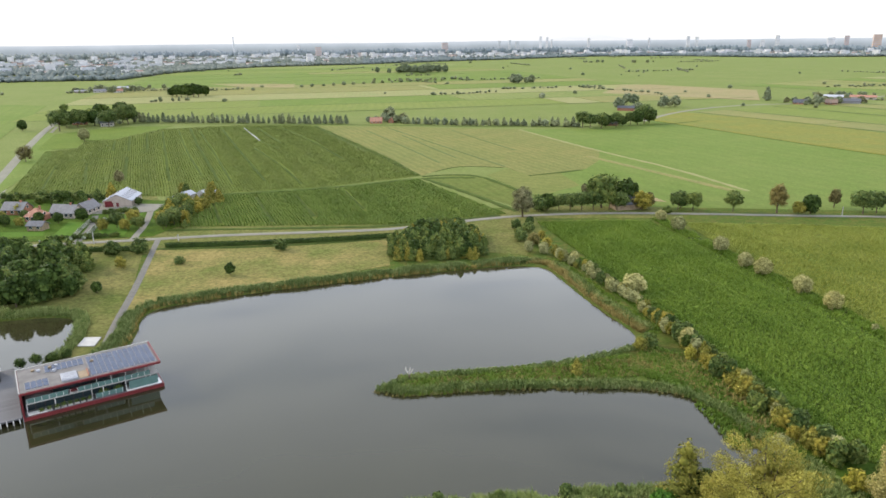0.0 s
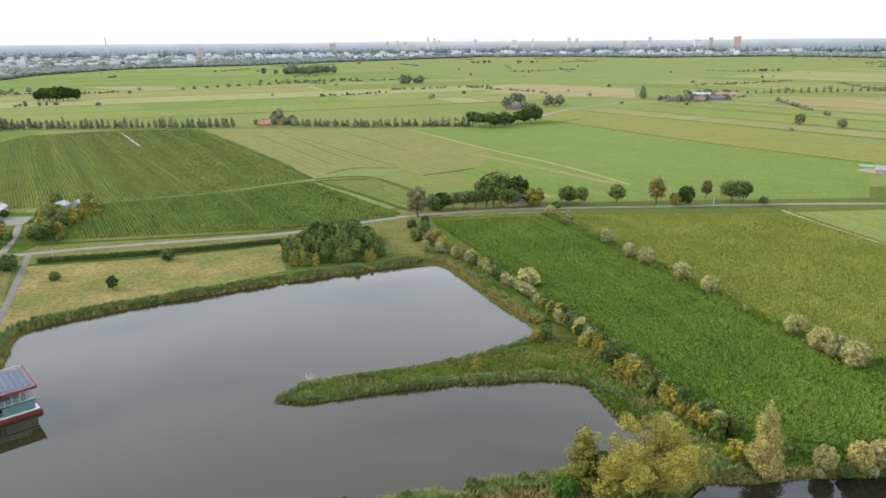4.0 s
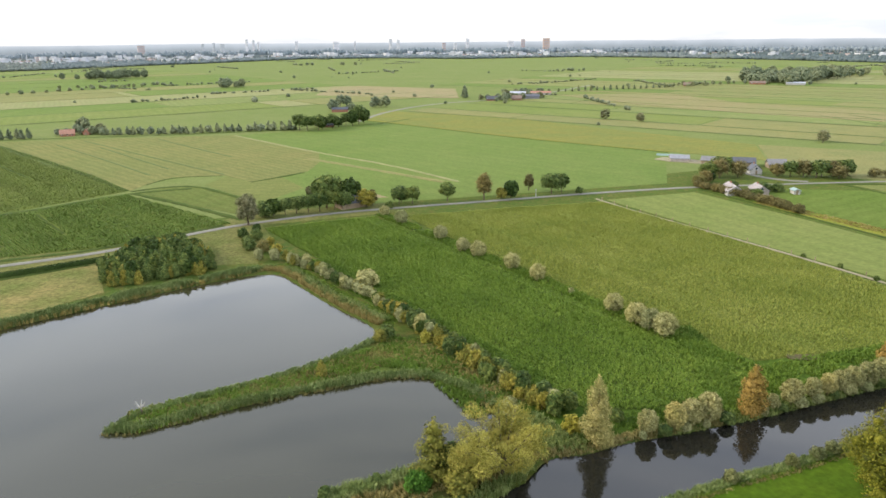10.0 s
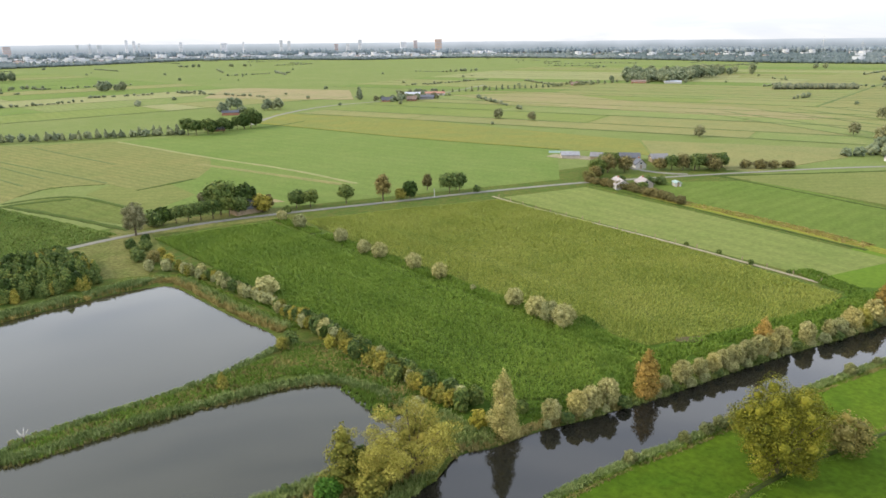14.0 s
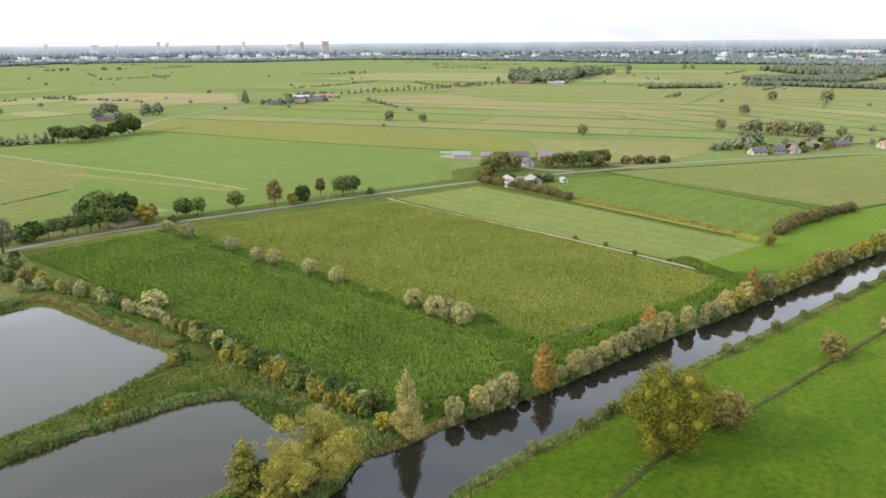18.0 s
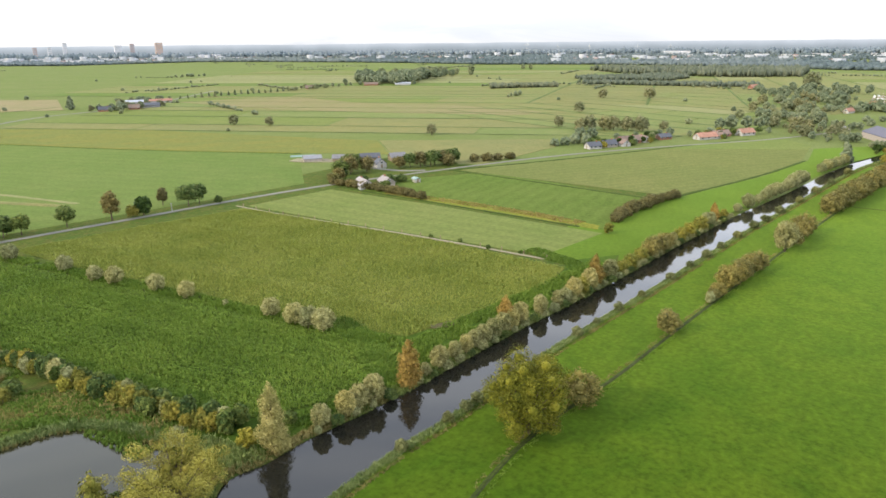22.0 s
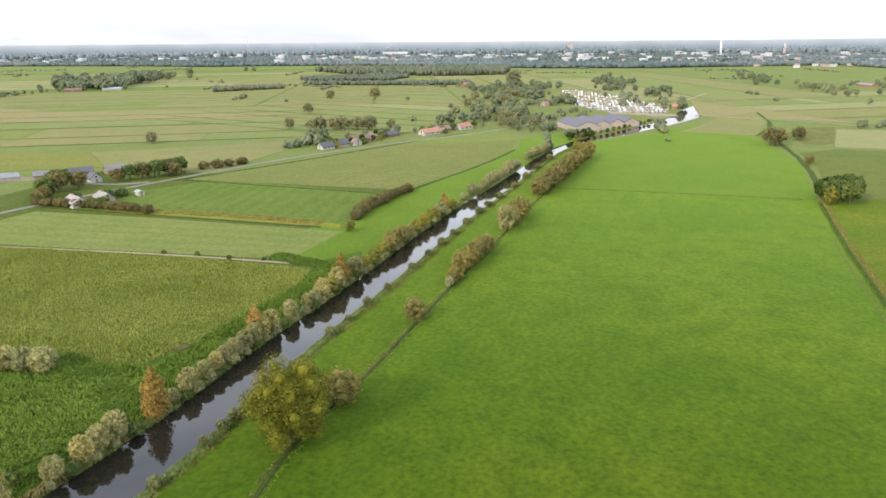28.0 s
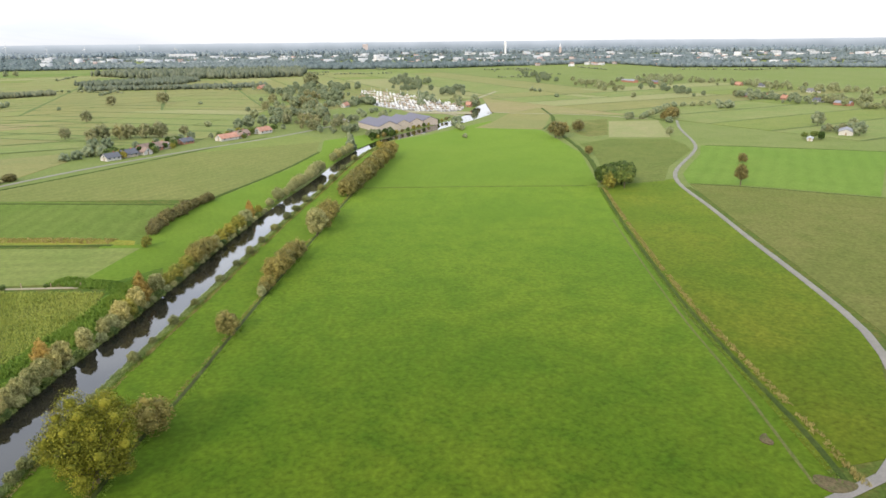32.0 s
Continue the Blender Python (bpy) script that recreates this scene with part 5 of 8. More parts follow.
# trees and bushes, nearest first
def open_tree(name, x, y, h, wide, limbs, leaves, size, leaf, label, seed, low=0.45, cored=False, dome=0):
    """A spreading tree whose limbs show between ragged masses of leaves."""
    root = thing(name, pose(x, y, LAND), label, "tree")
    rg = np.random.default_rng(seed)
    r = h * 0.036
    part("trunk", tube(bmesh.new(), [(0, 0, -0.3), (0.2, 0, h * 0.13), (0.1, 0.3, h * 0.28)], [r, r * 0.78, r * 0.65], 9), "bark", root)
    lobes = []
    for k in range(limbs):
        a = k * 2.4 + rg.random() * 0.6
        u = (k + 0.5) / limbs
        reach = wide / 2 * (0.25 + 0.75 * math.sin(math.pi * (0.15 + 0.7 * ((k * 0.618) % 1)))) * (0.7 + 0.3 * rg.random())
        top = h * (low + (0.93 - low) * u * (1.1 - 0.25 * reach / (wide / 2)))
        tip = Vector((math.cos(a) * reach, math.sin(a) * reach, top))
        part("limb", tube(bmesh.new(), [(0.1, 0.2, h * (0.14 + 0.14 * u)), tip * 0.45 + Vector((0, 0, h * 0.1)), tip * 0.8 + Vector((0, 0, h * 0.05)), tip], [r * 0.45, r * 0.3, r * 0.18, r * 0.07], 6), "bark", root)
        for q in range(4):
            s = h * (0.055 + 0.06 * rg.random())
            lobes.append((*(tip * (0.62 + 0.15 * q) + Vector(rg.normal(size=3) * h * 0.05) + Vector((0, 0, h * 0.03))), s * 1.2, s * 1.2, s * 0.85))
    if dome:
        lobes = [q for q in round_lobes(rg, wide, h, h * 0.1, dome, 0.5)] + lobes[::5]
    part("crown", crown_mesh("crown", rg, lobes, leaves, size, leaf, cored=cored, shrink=0.5, fuzz=0.55 if dome else 0.5), None, root)
    return root


# the open gold tree at the head of the strip
open_tree("gold_tree", 49.2, 91.2, 12.6, 17.5, 26, 30000, 0.16, "leaf_amber", "large yellow-leaved willow with open visible limbs", 77)
plant("yellow_alder", 38.6, 96.0, 11.2, seed=3, variants=4)
for x, y, h in ((43, 92.5, 7.5), (40.5, 89.5, 5.5), (51, 93.5, 8.5), (54.5, 96, 7.0)):
    plant("hedge_shrub", x, y, h, variants=5)
plant("bright_bush", 34.8, 94.0, 3.2)
plant("dark_tree", 41.5, 95.5, 6.0)
SPECIES["hedge_green"] = ("round", 0.8, 0.0, 7, 1300, 0.25, "leaf", "green leafy shrub in the hedge", "bush")
for x, y, h in ((-1, 96, 2.4), (20, 98, 2.3), (29, 98, 2.2), (9, 97, 1.8)):
    plant("hedge_green", x, y, h, variants=4)
plant("poplar", 70.0, 93.4, 13.4)
plant("yellow_bush", 67.6, 98.0, 4.0)
# willows on the river's north bank
for x, h in ((80.8, 6.6), (86.6, 7.4), (90.2, 7.6), (94.4, 8.4), (109.8, 4.4), (114.6, 7.6), (120.4, 6.4), (124.6, 6.6), (128.4, 6.6), (132, 6.9), (136, 7.4), (140, 7.6), (144, 7.4), (148, 8.2), (157, 7.6), (165, 6.6), (173.5, 8.6), (182.5, 9.2), (195, 9.0), (244, 6.6)):
    plant("river_willow", x, north_bank(x) + 1.5, h * 0.8, variants=5, group="willows on the river bank")
for x, h, k in ((104.4, 11.2, "rust_tree"), (143.6, 9.4, "rust_tree"), (169, 5.6, "pollard_willow"), (178, 7.0, "hedge_shrub"), (189, 10.2, "rust_tree"), (203, 6.0, "hedge_shrub"), (210.4, 6.4, "hedge_shrub"), (218, 7.0, "hedge_shrub"),
                (225, 7.4, "rust_bush"), (232, 8.6, "rust_bush"), (238, 7.4, "rust_bush"), (252, 7.0, "hedge_shrub"), (259, 7.4, "hedge_shrub"), (270, 8.0, "hedge_shrub"), (278, 8.2, "pollard_willow"), (288, 8.6, "rust_tree"), (295, 5.6, "hedge_shrub")):
    plant(k, x, north_bank(x) + (3.2 if k == "rust_tree" and x > 120 else 1.6), h * (0.93 if k == "rust_tree" else 0.8), variants=4, group="trees on the river bank")
for x, h in ((311, 5.0), (322.5, 8.2), (334, 5.6), (343, 7.2), (349, 8.4), (356, 8.6), (365, 6.6), (374, 7.6), (381, 9.2), (389, 9.6), (397, 8.0), (432, 7.6), (440, 8.8), (448, 8.0), (456, 8.6), (463, 7.4), (470, 8.4)):
    plant("pollard_willow", x, north_bank(x) + 1.6, h * 0.8, variants=5, group="willows on the river bank")
plant("row_tree", 478, 61.5, 13)
plant("row_tree", 481, 61.0, 11)
# young shoots that hang over the north waterline
for k, x in enumerate(np.arange(79, 300, 4.6)):
    if not 97.5 < x < 103:
        plant(("silver_bush", "hedge_green", "silver_bush")[k % 3], x, north_bank(x) + 0.2, 1.7 + 0.8 * ((k * 5) % 7) / 6, z=0.2, variants=4, group="shoots along the waterline", wide=1.4)
# levee bushes on the south bank
for x, y, h in ((84, 74.6, 1.9), (97, 71.2, 2.0), (103, 71.0, 2.1), (107, 70.8, 2.3), (112, 70.5, 2.0), (117, 70.2, 1.8), (124, 69.8, 2.2), (131, 69.4, 1.7), (150, 68, 2.2), (160, 67, 1.7), (172, 66.2, 2.4), (186, 65, 2.0), (206, 63.6, 2.4), (222, 63, 2.2), (236, 62.4, 2.8), (250, 61.5, 2.4), (268, 60.8, 2.6), (286, 59.8, 3.0), (300, 58.8, 2.8), (318, 57.6, 3.0), (346, 55.2, 2.8), (372, 53, 3.2), (402, 51, 3.0), (436, 48.6, 3.4)):
    plant("levee_bush", x, south_bank(x) - 1.0, h, z=0.4, variants=4, group="low bushes along the levee")
# along the narrow ditch
open_tree("gold_oak", 102.6, 58.9, 15.6, 16.0, 30, 34000, 0.2, "leaf_oak", "broad golden-olive tree beside the ditch", 5, 0.12, True, 20)
plant("rust_bush", 119, 56.6, 6.9, wide=1.2)
for x, y, h in ((165, 54.9, 6.1), (196, 52.9, 3.6), (200, 52.8, 4.2), (209, 52.6, 6.8), (215, 52.0, 6.0), (221, 51.6, 6.2), (227, 51.2, 6.2), (233, 50.2, 6.2), (270, 47.8, 7.6), (288, 47.4, 8.2), (281, 47.2, 6.8), (330, 45, 8.6), (337, 44.4, 8.6), (345, 43.6, 9.4), (352, 42.6, 9.0), (360, 41.8, 9.6), (368, 41, 9.2), (377, 39.8, 9.8), (386, 39, 9.4), (395, 38, 9.6), (405, 37, 9.2), (416, 36, 9.6), (427, 35, 9.4), (438, 34, 9.2), (452, 32.4, 9.5)):
    plant("rust_bush", x, y, h, variants=4, group="rust-brown bushes along the ditch")
plant("river_willow", 259, 47.6, 11.6)
plant("silver_bush", 193, 53, 3.4)
plant("hedge_shrub", 480, 36, 6.0)
plant("hedge_shrub", 487, 42, 5.5)
# pollard willows between the maize fields
for x, y, h in ((90.4, 277, 4.9), (92.2, 261, 6.2), (98, 233.5, 5.5), (99, 215.5, 5.2), (101, 207, 6.0), (105, 190.3, 6.0), (107, 177.5, 5.7), (112.3, 145.7, 5.6), (112.4, 136, 6.2), (113, 131.5, 6.4), (114.2, 127, 6.6)):
    plant("pollard_willow", x, y, h, group="pollard willows between the fields")
plant("silver_bush", 109.8, 162.6, 2.2)
# hedge along the pond's east bank
rh = random.Random(5)
hedge = smooth_line([(39, 231), (44, 221), (48, 208), (52, 192), (56.5, 174), (59, 157), (61, 143), (63.5, 128), (66, 114), (69, 104)], 2)
hp, ht = along(hedge, 1.15)
for k, (x, y) in enumerate(hp):
    u = k / len(hp)
    kind = rh.choices(["silver_bush", "hedge_shrub", "hedge_green", "yellow_alder", "dark_tree"], [5, 4, 1.4, 1.2, 0.1] if u < 0.45 else [0.5, 5, 3.0, 2.6, 0.8])[0]
    plant(kind, x + rh.uniform(-1.4, 1.4), y + rh.uniform(-0.6, 0.6), rh.uniform(2.4, 4.2) + 0.7 * (u > 0.5), group="hedge along the pond", variants=4, wide=0.85)
    if u > 0.5 and k % 3 == 1:
        plant("hedge_green", x + 2.4, y + 0.8, rh.uniform(2.2, 4.0), group="hedge along the pond", variants=4)
plant("silver_bush", 56.5, 193, 5.6, wide=1.5)
plant("silver_bush", 64.4, 133.5, 4.8, wide=0.7)
for x, y, h, k in ((70, 112, 4.0, "hedge_green"), (72, 106, 4.4, "hedge_green"), (68.5, 118, 4.0, "hedge_green"), (74.5, 101, 3.6, "hedge_green"), (67, 125, 4.0, "hedge_green"), (65.5, 132, 3.8, "hedge_green"), (78, 98, 3.0, "hedge_green"), (73, 97, 3.2, "hedge_green"), (63.5, 140, 3.6, "hedge_green"), (62.5, 149, 3.6, "hedge_green")):
    plant(k, x, y, h, group="hedge along the pond")
plant("silver_bush", 60.3, 109, 4.0)
for x, y, h, k in ((30, 141, 3.6, "yellow_alder"), (47.5, 153, 3.8, "hedge_shrub"), (50, 155, 3.4, "green_bush"), (58, 148, 3.6, "yellow_bush"), (36, 233, 4.2, "silver_bush"), (31, 236, 4.0, "silver_bush"), (34, 244, 4.6, "rust_bush"), (38, 240, 4.2, "hedge_shrub"), (30, 250, 3.8, "green_bush"), (34, 262, 4.2, "green_bush"), (30, 256, 3.2, "green_bush"), (38, 252, 3.4, "hedge_shrub"), (36, 272, 3.8, "dark_tree"), (30, 268, 3.5, "green_bush")):
    plant(k, x, y, h, variants=4)
# copse north of the pond
rc = random.Random(9)
wood = [(-17, 226), (10, 226.5), (16, 230), (16.5, 246), (13, 262), (6, 270), (-14, 262), (-19, 245)]
made = 0
for _ in range(2600):
    x, y = rc.uniform(-19, 24), rc.uniform(225, 270)
    if inside(wood, np.array([x]), np.array([y]))[0] and made < 260:
        edge = away(wood, np.array([x]), np.array([y]))[0]
        plant(rc.choices(["alder", "yellow_alder", "dark_tree"], [6, 3 if edge < 4 else 0.5, 1.5])[0], x, y, rc.uniform(3.2, 5.0) if edge < 4 else rc.uniform(4.4, 7.0), group="copse by the pond", variants=5)
        made += 1
# dark wood west of the path
wood_w = [(-160, 190), (-122, 186), (-108, 196), (-112, 215), (-124, 229), (-155, 230), (-190, 215)]
made = 0
for _ in range(2600):
    x, y = rc.uniform(-190, -108), rc.uniform(184, 232)
    if inside(wood_w, np.array([x]), np.array([y]))[0] and made < 170:
        plant(rc.choice(["alder", "dark_tree", "alder"]), x, y, rc.uniform(6, 10), group="dark wood by the road")
        made += 1
for x, y, h, k in ((-103.6, 198, 3.6, "dark_tree"), (-107, 222, 4.4, "hedge_shrub"), (-68, 213.5, 4.2, "dark_tree"), (-88.7, 226, 2.6, "green_bush"), (-57.7, 241.5, 4.0, "green_bush"), (-108, 240, 4.8, "green_bush"), (-117, 238, 4.5, "green_bush")):
    plant(k, x, y, h)
# trees along the road
plant("white_willow", 34.7, 286.3, 13.6)
for x, y, h, k in ((43, 297, 6.5, "green_bush"), (47, 298, 7.5, "dark_tree"), (52, 298, 6.5, "roadside_tree"), (57, 298, 7.2, "roadside_tree"), (62, 297.5, 8.0, "roadside_tree"), (67, 297, 8.6, "roadside_tree"), (71.5, 302, 14.6, "roadside_tree"), (74, 297.5, 8.6, "roadside_tree"), (79, 296.5, 7.5, "roadside_tree"), (84, 305, 12, "dark_tree"), (80, 306, 11, "dark_tree"), (88.5, 297, 8.4, "hedge_shrub"), (92, 299, 7.5, "russet_tree"),
                   (103.7, 296, 8.0, "roadside_tree"), (109.5, 294, 7.8, "roadside_tree"), (106, 299, 6.5, "dark_tree"), (126.2, 292, 8.4, "roadside_tree"), (143.2, 288, 13.2, "russet_tree"), (156.5, 286, 8.4, "dark_tree"), (151.5, 286, 5.6, "hedge_shrub"), (172.5, 297, 8.4, "russet_tree"), (178.2, 285, 9.8, "roadside_tree"), (184.5, 286, 9.2, "roadside_tree"), (191.6, 281, 2.9, "green_bush"), (70, 330, 5.5, "white_willow"), (97, 290, 3.0, "green_bush")):
    plant(k, x, y, h, group="roadside trees", variants=4)


def hedge_row(line, step, h, kind, spread=0.8, seed=1, group="hedge"):
    r = random.Random(seed)
    p, _ = along(line, step)
    for x, y in p:
        plant(kind, x + r.uniform(-spread, spread), y + r.uniform(-spread, spread), h * r.uniform(0.8, 1.2), group=group)


def clipped_hedge(line, wide, high, seed):
    """A trimmed hedge: a dense core along the line under a skin of small leaves."""
    rng = np.random.default_rng(seed)
    p, t = along(smooth_line(line, 2), 1.0)
    n = np.stack([-t[:, 1], t[:, 0]], 1)
    root = thing("hedge", pose(0, 0, LAND), "clipped dark green roadside hedge", "hedge")
    k = len(p)
    rim = [(-0.42, 0.0), (-0.4, 0.88), (0.4, 0.88), (0.42, 0.0)]
    v = np.concatenate([np.column_stack([p + n * (a * wide), np.full(k, b * high)]) for a, b in rim])
    i = np.arange(k - 1)
    f = np.concatenate([np.stack([i + r * k, i + r * k + 1, i + (r + 1) * k + 1, i + (r + 1) * k], 1) for r in range(3)])
    part("core", mesh_np("core", v, f, "leaf_dark"), None, root)
    m = int(k * 110)
    j, q, along_ = rng.integers(0, k, m), rng.random(m), rng.random(m) - 0.5
    side = np.where(q < 0.3, -0.46, np.where(q > 0.7, 0.46, (q - 0.5) * 2.3)) * wide
    up_ = np.where((q < 0.3) | (q > 0.7), rng.random(m), 0.94 + 0.1 * rng.random(m)) * high
    c = np.column_stack([p[j] + t[j] * along_[:, None] + n[j] * side[:, None], up_])
    a = rng.normal(size=(m, 3))
    a /= np.linalg.norm(a, axis=1)[:, None]
    b = np.cross(a, rng.normal(size=(m, 3)))
    b /= np.linalg.norm(b, axis=1)[:, None]
    sz = (0.1 + 0.12 * rng.random(m))[:, None]
    v = np.stack([c - a * sz, c - b * sz * 0.6, c + a * sz, c + b * sz * 0.6], 1).reshape(-1, 3)
    part("foliage", mesh_np("foliage", v, np.arange(4 * m).reshape(m, 4), "leaf_dark"), None, root)


clipped_hedge([(-101, 246.5), (-58, 249.5), (-16, 257.5)], 2.2, 1.5, 1)
clipped_hedge([(-134, 242), (-107, 243.5)], 2.2, 1.5, 2)
hedge_row([(254, 268), (255, 236), (252.5, 205)], 2.6, 3.4, "hedge_bush", 1.2, 3, "russet hedge by the cottages")
hedge_row([(265, 114), (288, 115), (326, 110)], 3.2, 4.0, "hedge_bush", 1.2, 4, "russet hedge by the river field")
hedge_row([(201, 160), (203, 112)], 13, 1.3, "green_bush", 1.0, 5, "bushes along the fence")
plant("hedge_shrub", 246, 108, 4.5)

# ---- the floating house, its quay and path head ----


def panel_mesh(w, d, h, material, frame_mat=None):
    me = bm_mesh("panel", boxed(-w / 2, w / 2, -d / 2, d / 2, 0, h, bevel=min(w, d, h) * 0.2), material)
    return me


def floating_house():
    W, D, H1, H2 = 26.2, 11.9, 3.15, 6.05
    fh = thing("floating_house", pose(-83.5, 124.5, 0, 0, 0, 33), "two-storey dark red floating house with solar roof", "building")
    hull = boxed(-0.3, W + 0.3, -0.5, D + 0.3, -0.5, 0.75, bevel=0.06)
    part("hull", hull, "red_steel", fh, "dark red steel pontoon")
    part("deck", boxed(0, W, -0.2, D, 0.76, 0.9), "deck_grey", fh, "grey deck boards")
    part("front_deck", boxed(19.0, W - 0.1, -0.3, 2.6, 0.91, 1.0), "white_paint", fh, "white terrace deck")
    part("middle_slab", boxed(0.5, W - 0.6, 0.1, D, H1, H1 + 0.22, bevel=0.03), "concrete", fh, "pale middle floor slab")
    part("end_wall", boxed(-0.35, 0.05, -0.45, D, 0.75, H2 - 0.5, bevel=0.03), "red_steel", fh)
    rf = part("roof", boxed(-0.4, W + 0.1, -0.5, D + 0.1, H2 - 0.5, H2, bevel=0.04), "red_steel", fh, "flat roof with dark red fascia")
    part("roof_felt", boxed(-0.1, W - 0.2, -0.2, D - 0.2, H2, H2 + 0.05), "roof_felt", rf, "grey roofing felt")
    for name, bx in (("parapet", (-0.4, -0.2, -0.5, D + 0.1)), ("parapet", (-0.2, W, D - 0.1, D + 0.1))):
        part(name, boxed(*bx, H2 + 0.0, H2 + 0.2), "concrete", rf, "pale roof edge")
    part("parapet", boxed(W - 0.15, W + 0.1, -0.5, D - 0.15, H2, H2 + 0.2), "red_steel", rf)
    # glazed rooms, set back behind the galleries
    part("lower_room", boxed(0.3, 18.5, 2.2, D - 0.3, 0.9, H1), "dark", fh, "dark glazed lower rooms")
    part("upper_room", boxed(5.5, 16.8, 2.6, D - 0.3, H1 + 0.22, H2 - 0.5), "dark", fh, "dark glazed upper rooms")
    part("back_room", boxed(16.8, W - 1.5, 6.0, D - 0.3, 0.9, H2 - 0.5), "dark", fh, "dark glazed rooms at the end")
    pane = panel_mesh(1.5, 0.06, 1.95, "glass")
    for lev, xs, y in ((0.95, np.arange(1.2, 18, 1.75), 2.12), (H1 + 0.28, np.arange(6.4, 16.6, 1.75), 2.52), (0.95, np.arange(17.8, 24.3, 1.75), 5.92), (H1 + 0.28, np.arange(17.8, 24.3, 1.75), 5.92)):
        for x in xs:
            p = new("pane", pane)
            p.parent, p.location = fh, (x, y, lev)
    post = bm_mesh("column", boxed(-0.07, 0.07, -0.07, 0.07, 0, 1, bevel=0.02), "white_paint")
    for x, y, z0, z1 in [(x, 0.2, 0.9, H1) for x in (0.6, 5.6, 12.4, 14.6, 19.0)] + [(x, 0.3, H1 + 0.22, H2 - 0.5) for x in (13.6, 16.4, 19.2, 21.6)] + [(23.2, 0.3, 0.9, H2 - 0.5), (24.4, 3.0, 0.9, H2 - 0.5)]:
        p = new("column", post)
        p.parent, p.location, p.scale = fh, (x, y, z0), (1, 1, z1 - z0)
    for x0, x1, z in ((0.6, 8.2, H1 + 0.25), (10.0, 18.8, H1 + 0.25), (18.9, 24.0, H1 + 0.25), (13.0, 18.4, 0.95)):
        part("balustrade", boxed(x0, x1, 0.12, 0.18, z, z + 1.0, bevel=0.01), "green_glass", fh, "green glass balustrade")
    mull = bm_mesh("mullion", boxed(-0.035, 0.035, 0.05, 0.11, 0, 1.0), "white_paint")
    for z, xs in ((H1 + 0.25, np.arange(0.8, 24.0, 1.3)), (0.95, np.arange(13.0, 18.5, 1.3))):
        for x in xs:
            q_ = new("mullion", mull)
            q_.parent, q_.location = fh, (x, 0, z)
    part("glass_screen", boxed(19.6, W - 0.8, 0.15, 0.25, 1.0, 2.9, bevel=0.02), "green_glass", fh, "greenish glass terrace screen")
    part("glass_screen", boxed(W - 0.85, W - 0.75, 0.25, 5.8, 1.0, 2.9, bevel=0.02), "green_glass", fh, "greenish glass terrace screen")
    part("stair", boxed(8.6, 12.6, 1.0, 2.0, H1 + 0.25, H1 + 0.6), "red_steel", fh, "red bench on the upper gallery")
    part("raft", boxed(0.6, 4.0, -0.35, 0.9, 0.92, 1.15, bevel=0.03), "white_paint", fh, "white bench on the deck")
    for k, x in enumerate((3.0, 4.4, 5.8, 7.0, 8.2, 9.4, 10.6, 11.8)):
        pl = part("planter", boxed(x - 0.45, x + 0.45, -0.3, 0.2, 0.9, 1.3, bevel=0.03), "concrete", fh, "stone planter")
        rg_ = np.random.default_rng(k)
        part("shrub", crown_mesh("shrub", rg_, [(x, -0.05, 1.55, 0.5, 0.4, 0.45)], 120, 0.16, "leaf"), None, pl, "green planter shrub")
    for x, w in ((14.6, 1.7), (17.6, 1.4)):
        rg_ = np.random.default_rng(int(x))
        part("hanging_plant", crown_mesh("hanging_plant", rg_, [(x, 0.9, 1.7, w * 0.6, 0.6, 0.7)], 260, 0.2, "leaf_mix"), None, fh, "dark green pot plants")
    # roof: solar panels, skylight, sunken terrace
    for x0, x1, y0, y1 in ((12.85, 25.65, 0.3, 10.7), (4.85, 12.35, 7.2, 10.75), (0.85, 5.2, 0.7, 4.2)):
        part("panel_rack", boxed(x0, x1, y0, y1, H2 + 0.055, H2 + 0.11), "sheet_grey", rf, "pale panel mounting frame")
    cell = panel_mesh(0.9, 1.54, 0.07, "panel")
    spots = [(13.4 + 1.06 * i, 1.2 + 1.72 * j) for i in range(12) for j in range(6)] + [(5.4 + 1.06 * i, 8.1 + 1.72 * j) for i in range(7) for j in range(2)] + [(1.4 + 1.06 * i, 1.6 + 1.72 * j) for i in range(4) for j in range(2)]
    for x, y in spots:
        p = new("solar_panel", cell)
        p.parent, p.matrix_basis = rf, pose(x, y, H2 + 0.13, 2, 0, 0)
    sk = part("skylight", boxed(7.4, 10.4, 0.5, 4.2, H2 + 0.05, H2 + 0.5, bevel=0.08), "sheet_white", rf, "white ribbed roof light")
    for k in range(6):
        part("rib", boxed(7.5, 10.3, 0.75 + 0.6 * k, 0.83 + 0.6 * k, H2 + 0.5, H2 + 0.55), "sheet_grey", sk)
    part("roof_terrace", boxed(10.7, 12.3, 0.4, 4.0, H2 + 0.05, H2 + 0.12), "timber", rf, "brown sunken roof terrace")
    part("terrace_edge", boxed(12.3, 12.5, 0.4, 4.0, H2 + 0.05, H2 + 0.5), "brick_red", rf, "red terrace edge")
    for k, (x, y) in enumerate(((2.4, 9.4), (3.4, 8.6), (5.6, 8.9), (6.8, 9.6), (13.5, 7.4), (6.2, 6.8))):
        part("roof_vent", boxed(x, x + 0.7, y, y + 0.5, H2 + 0.05, H2 + 0.4 + 0.1 * (k % 3), bevel=0.05), "sheet_white" if k % 2 else "timber", rf, "small roof vent")
    # quay beside it
    q = thing("quay", pose(-83.5, 124.5, 0, 0, 0, 33), "dark grey boarded quay on piles beside the house", "quay")
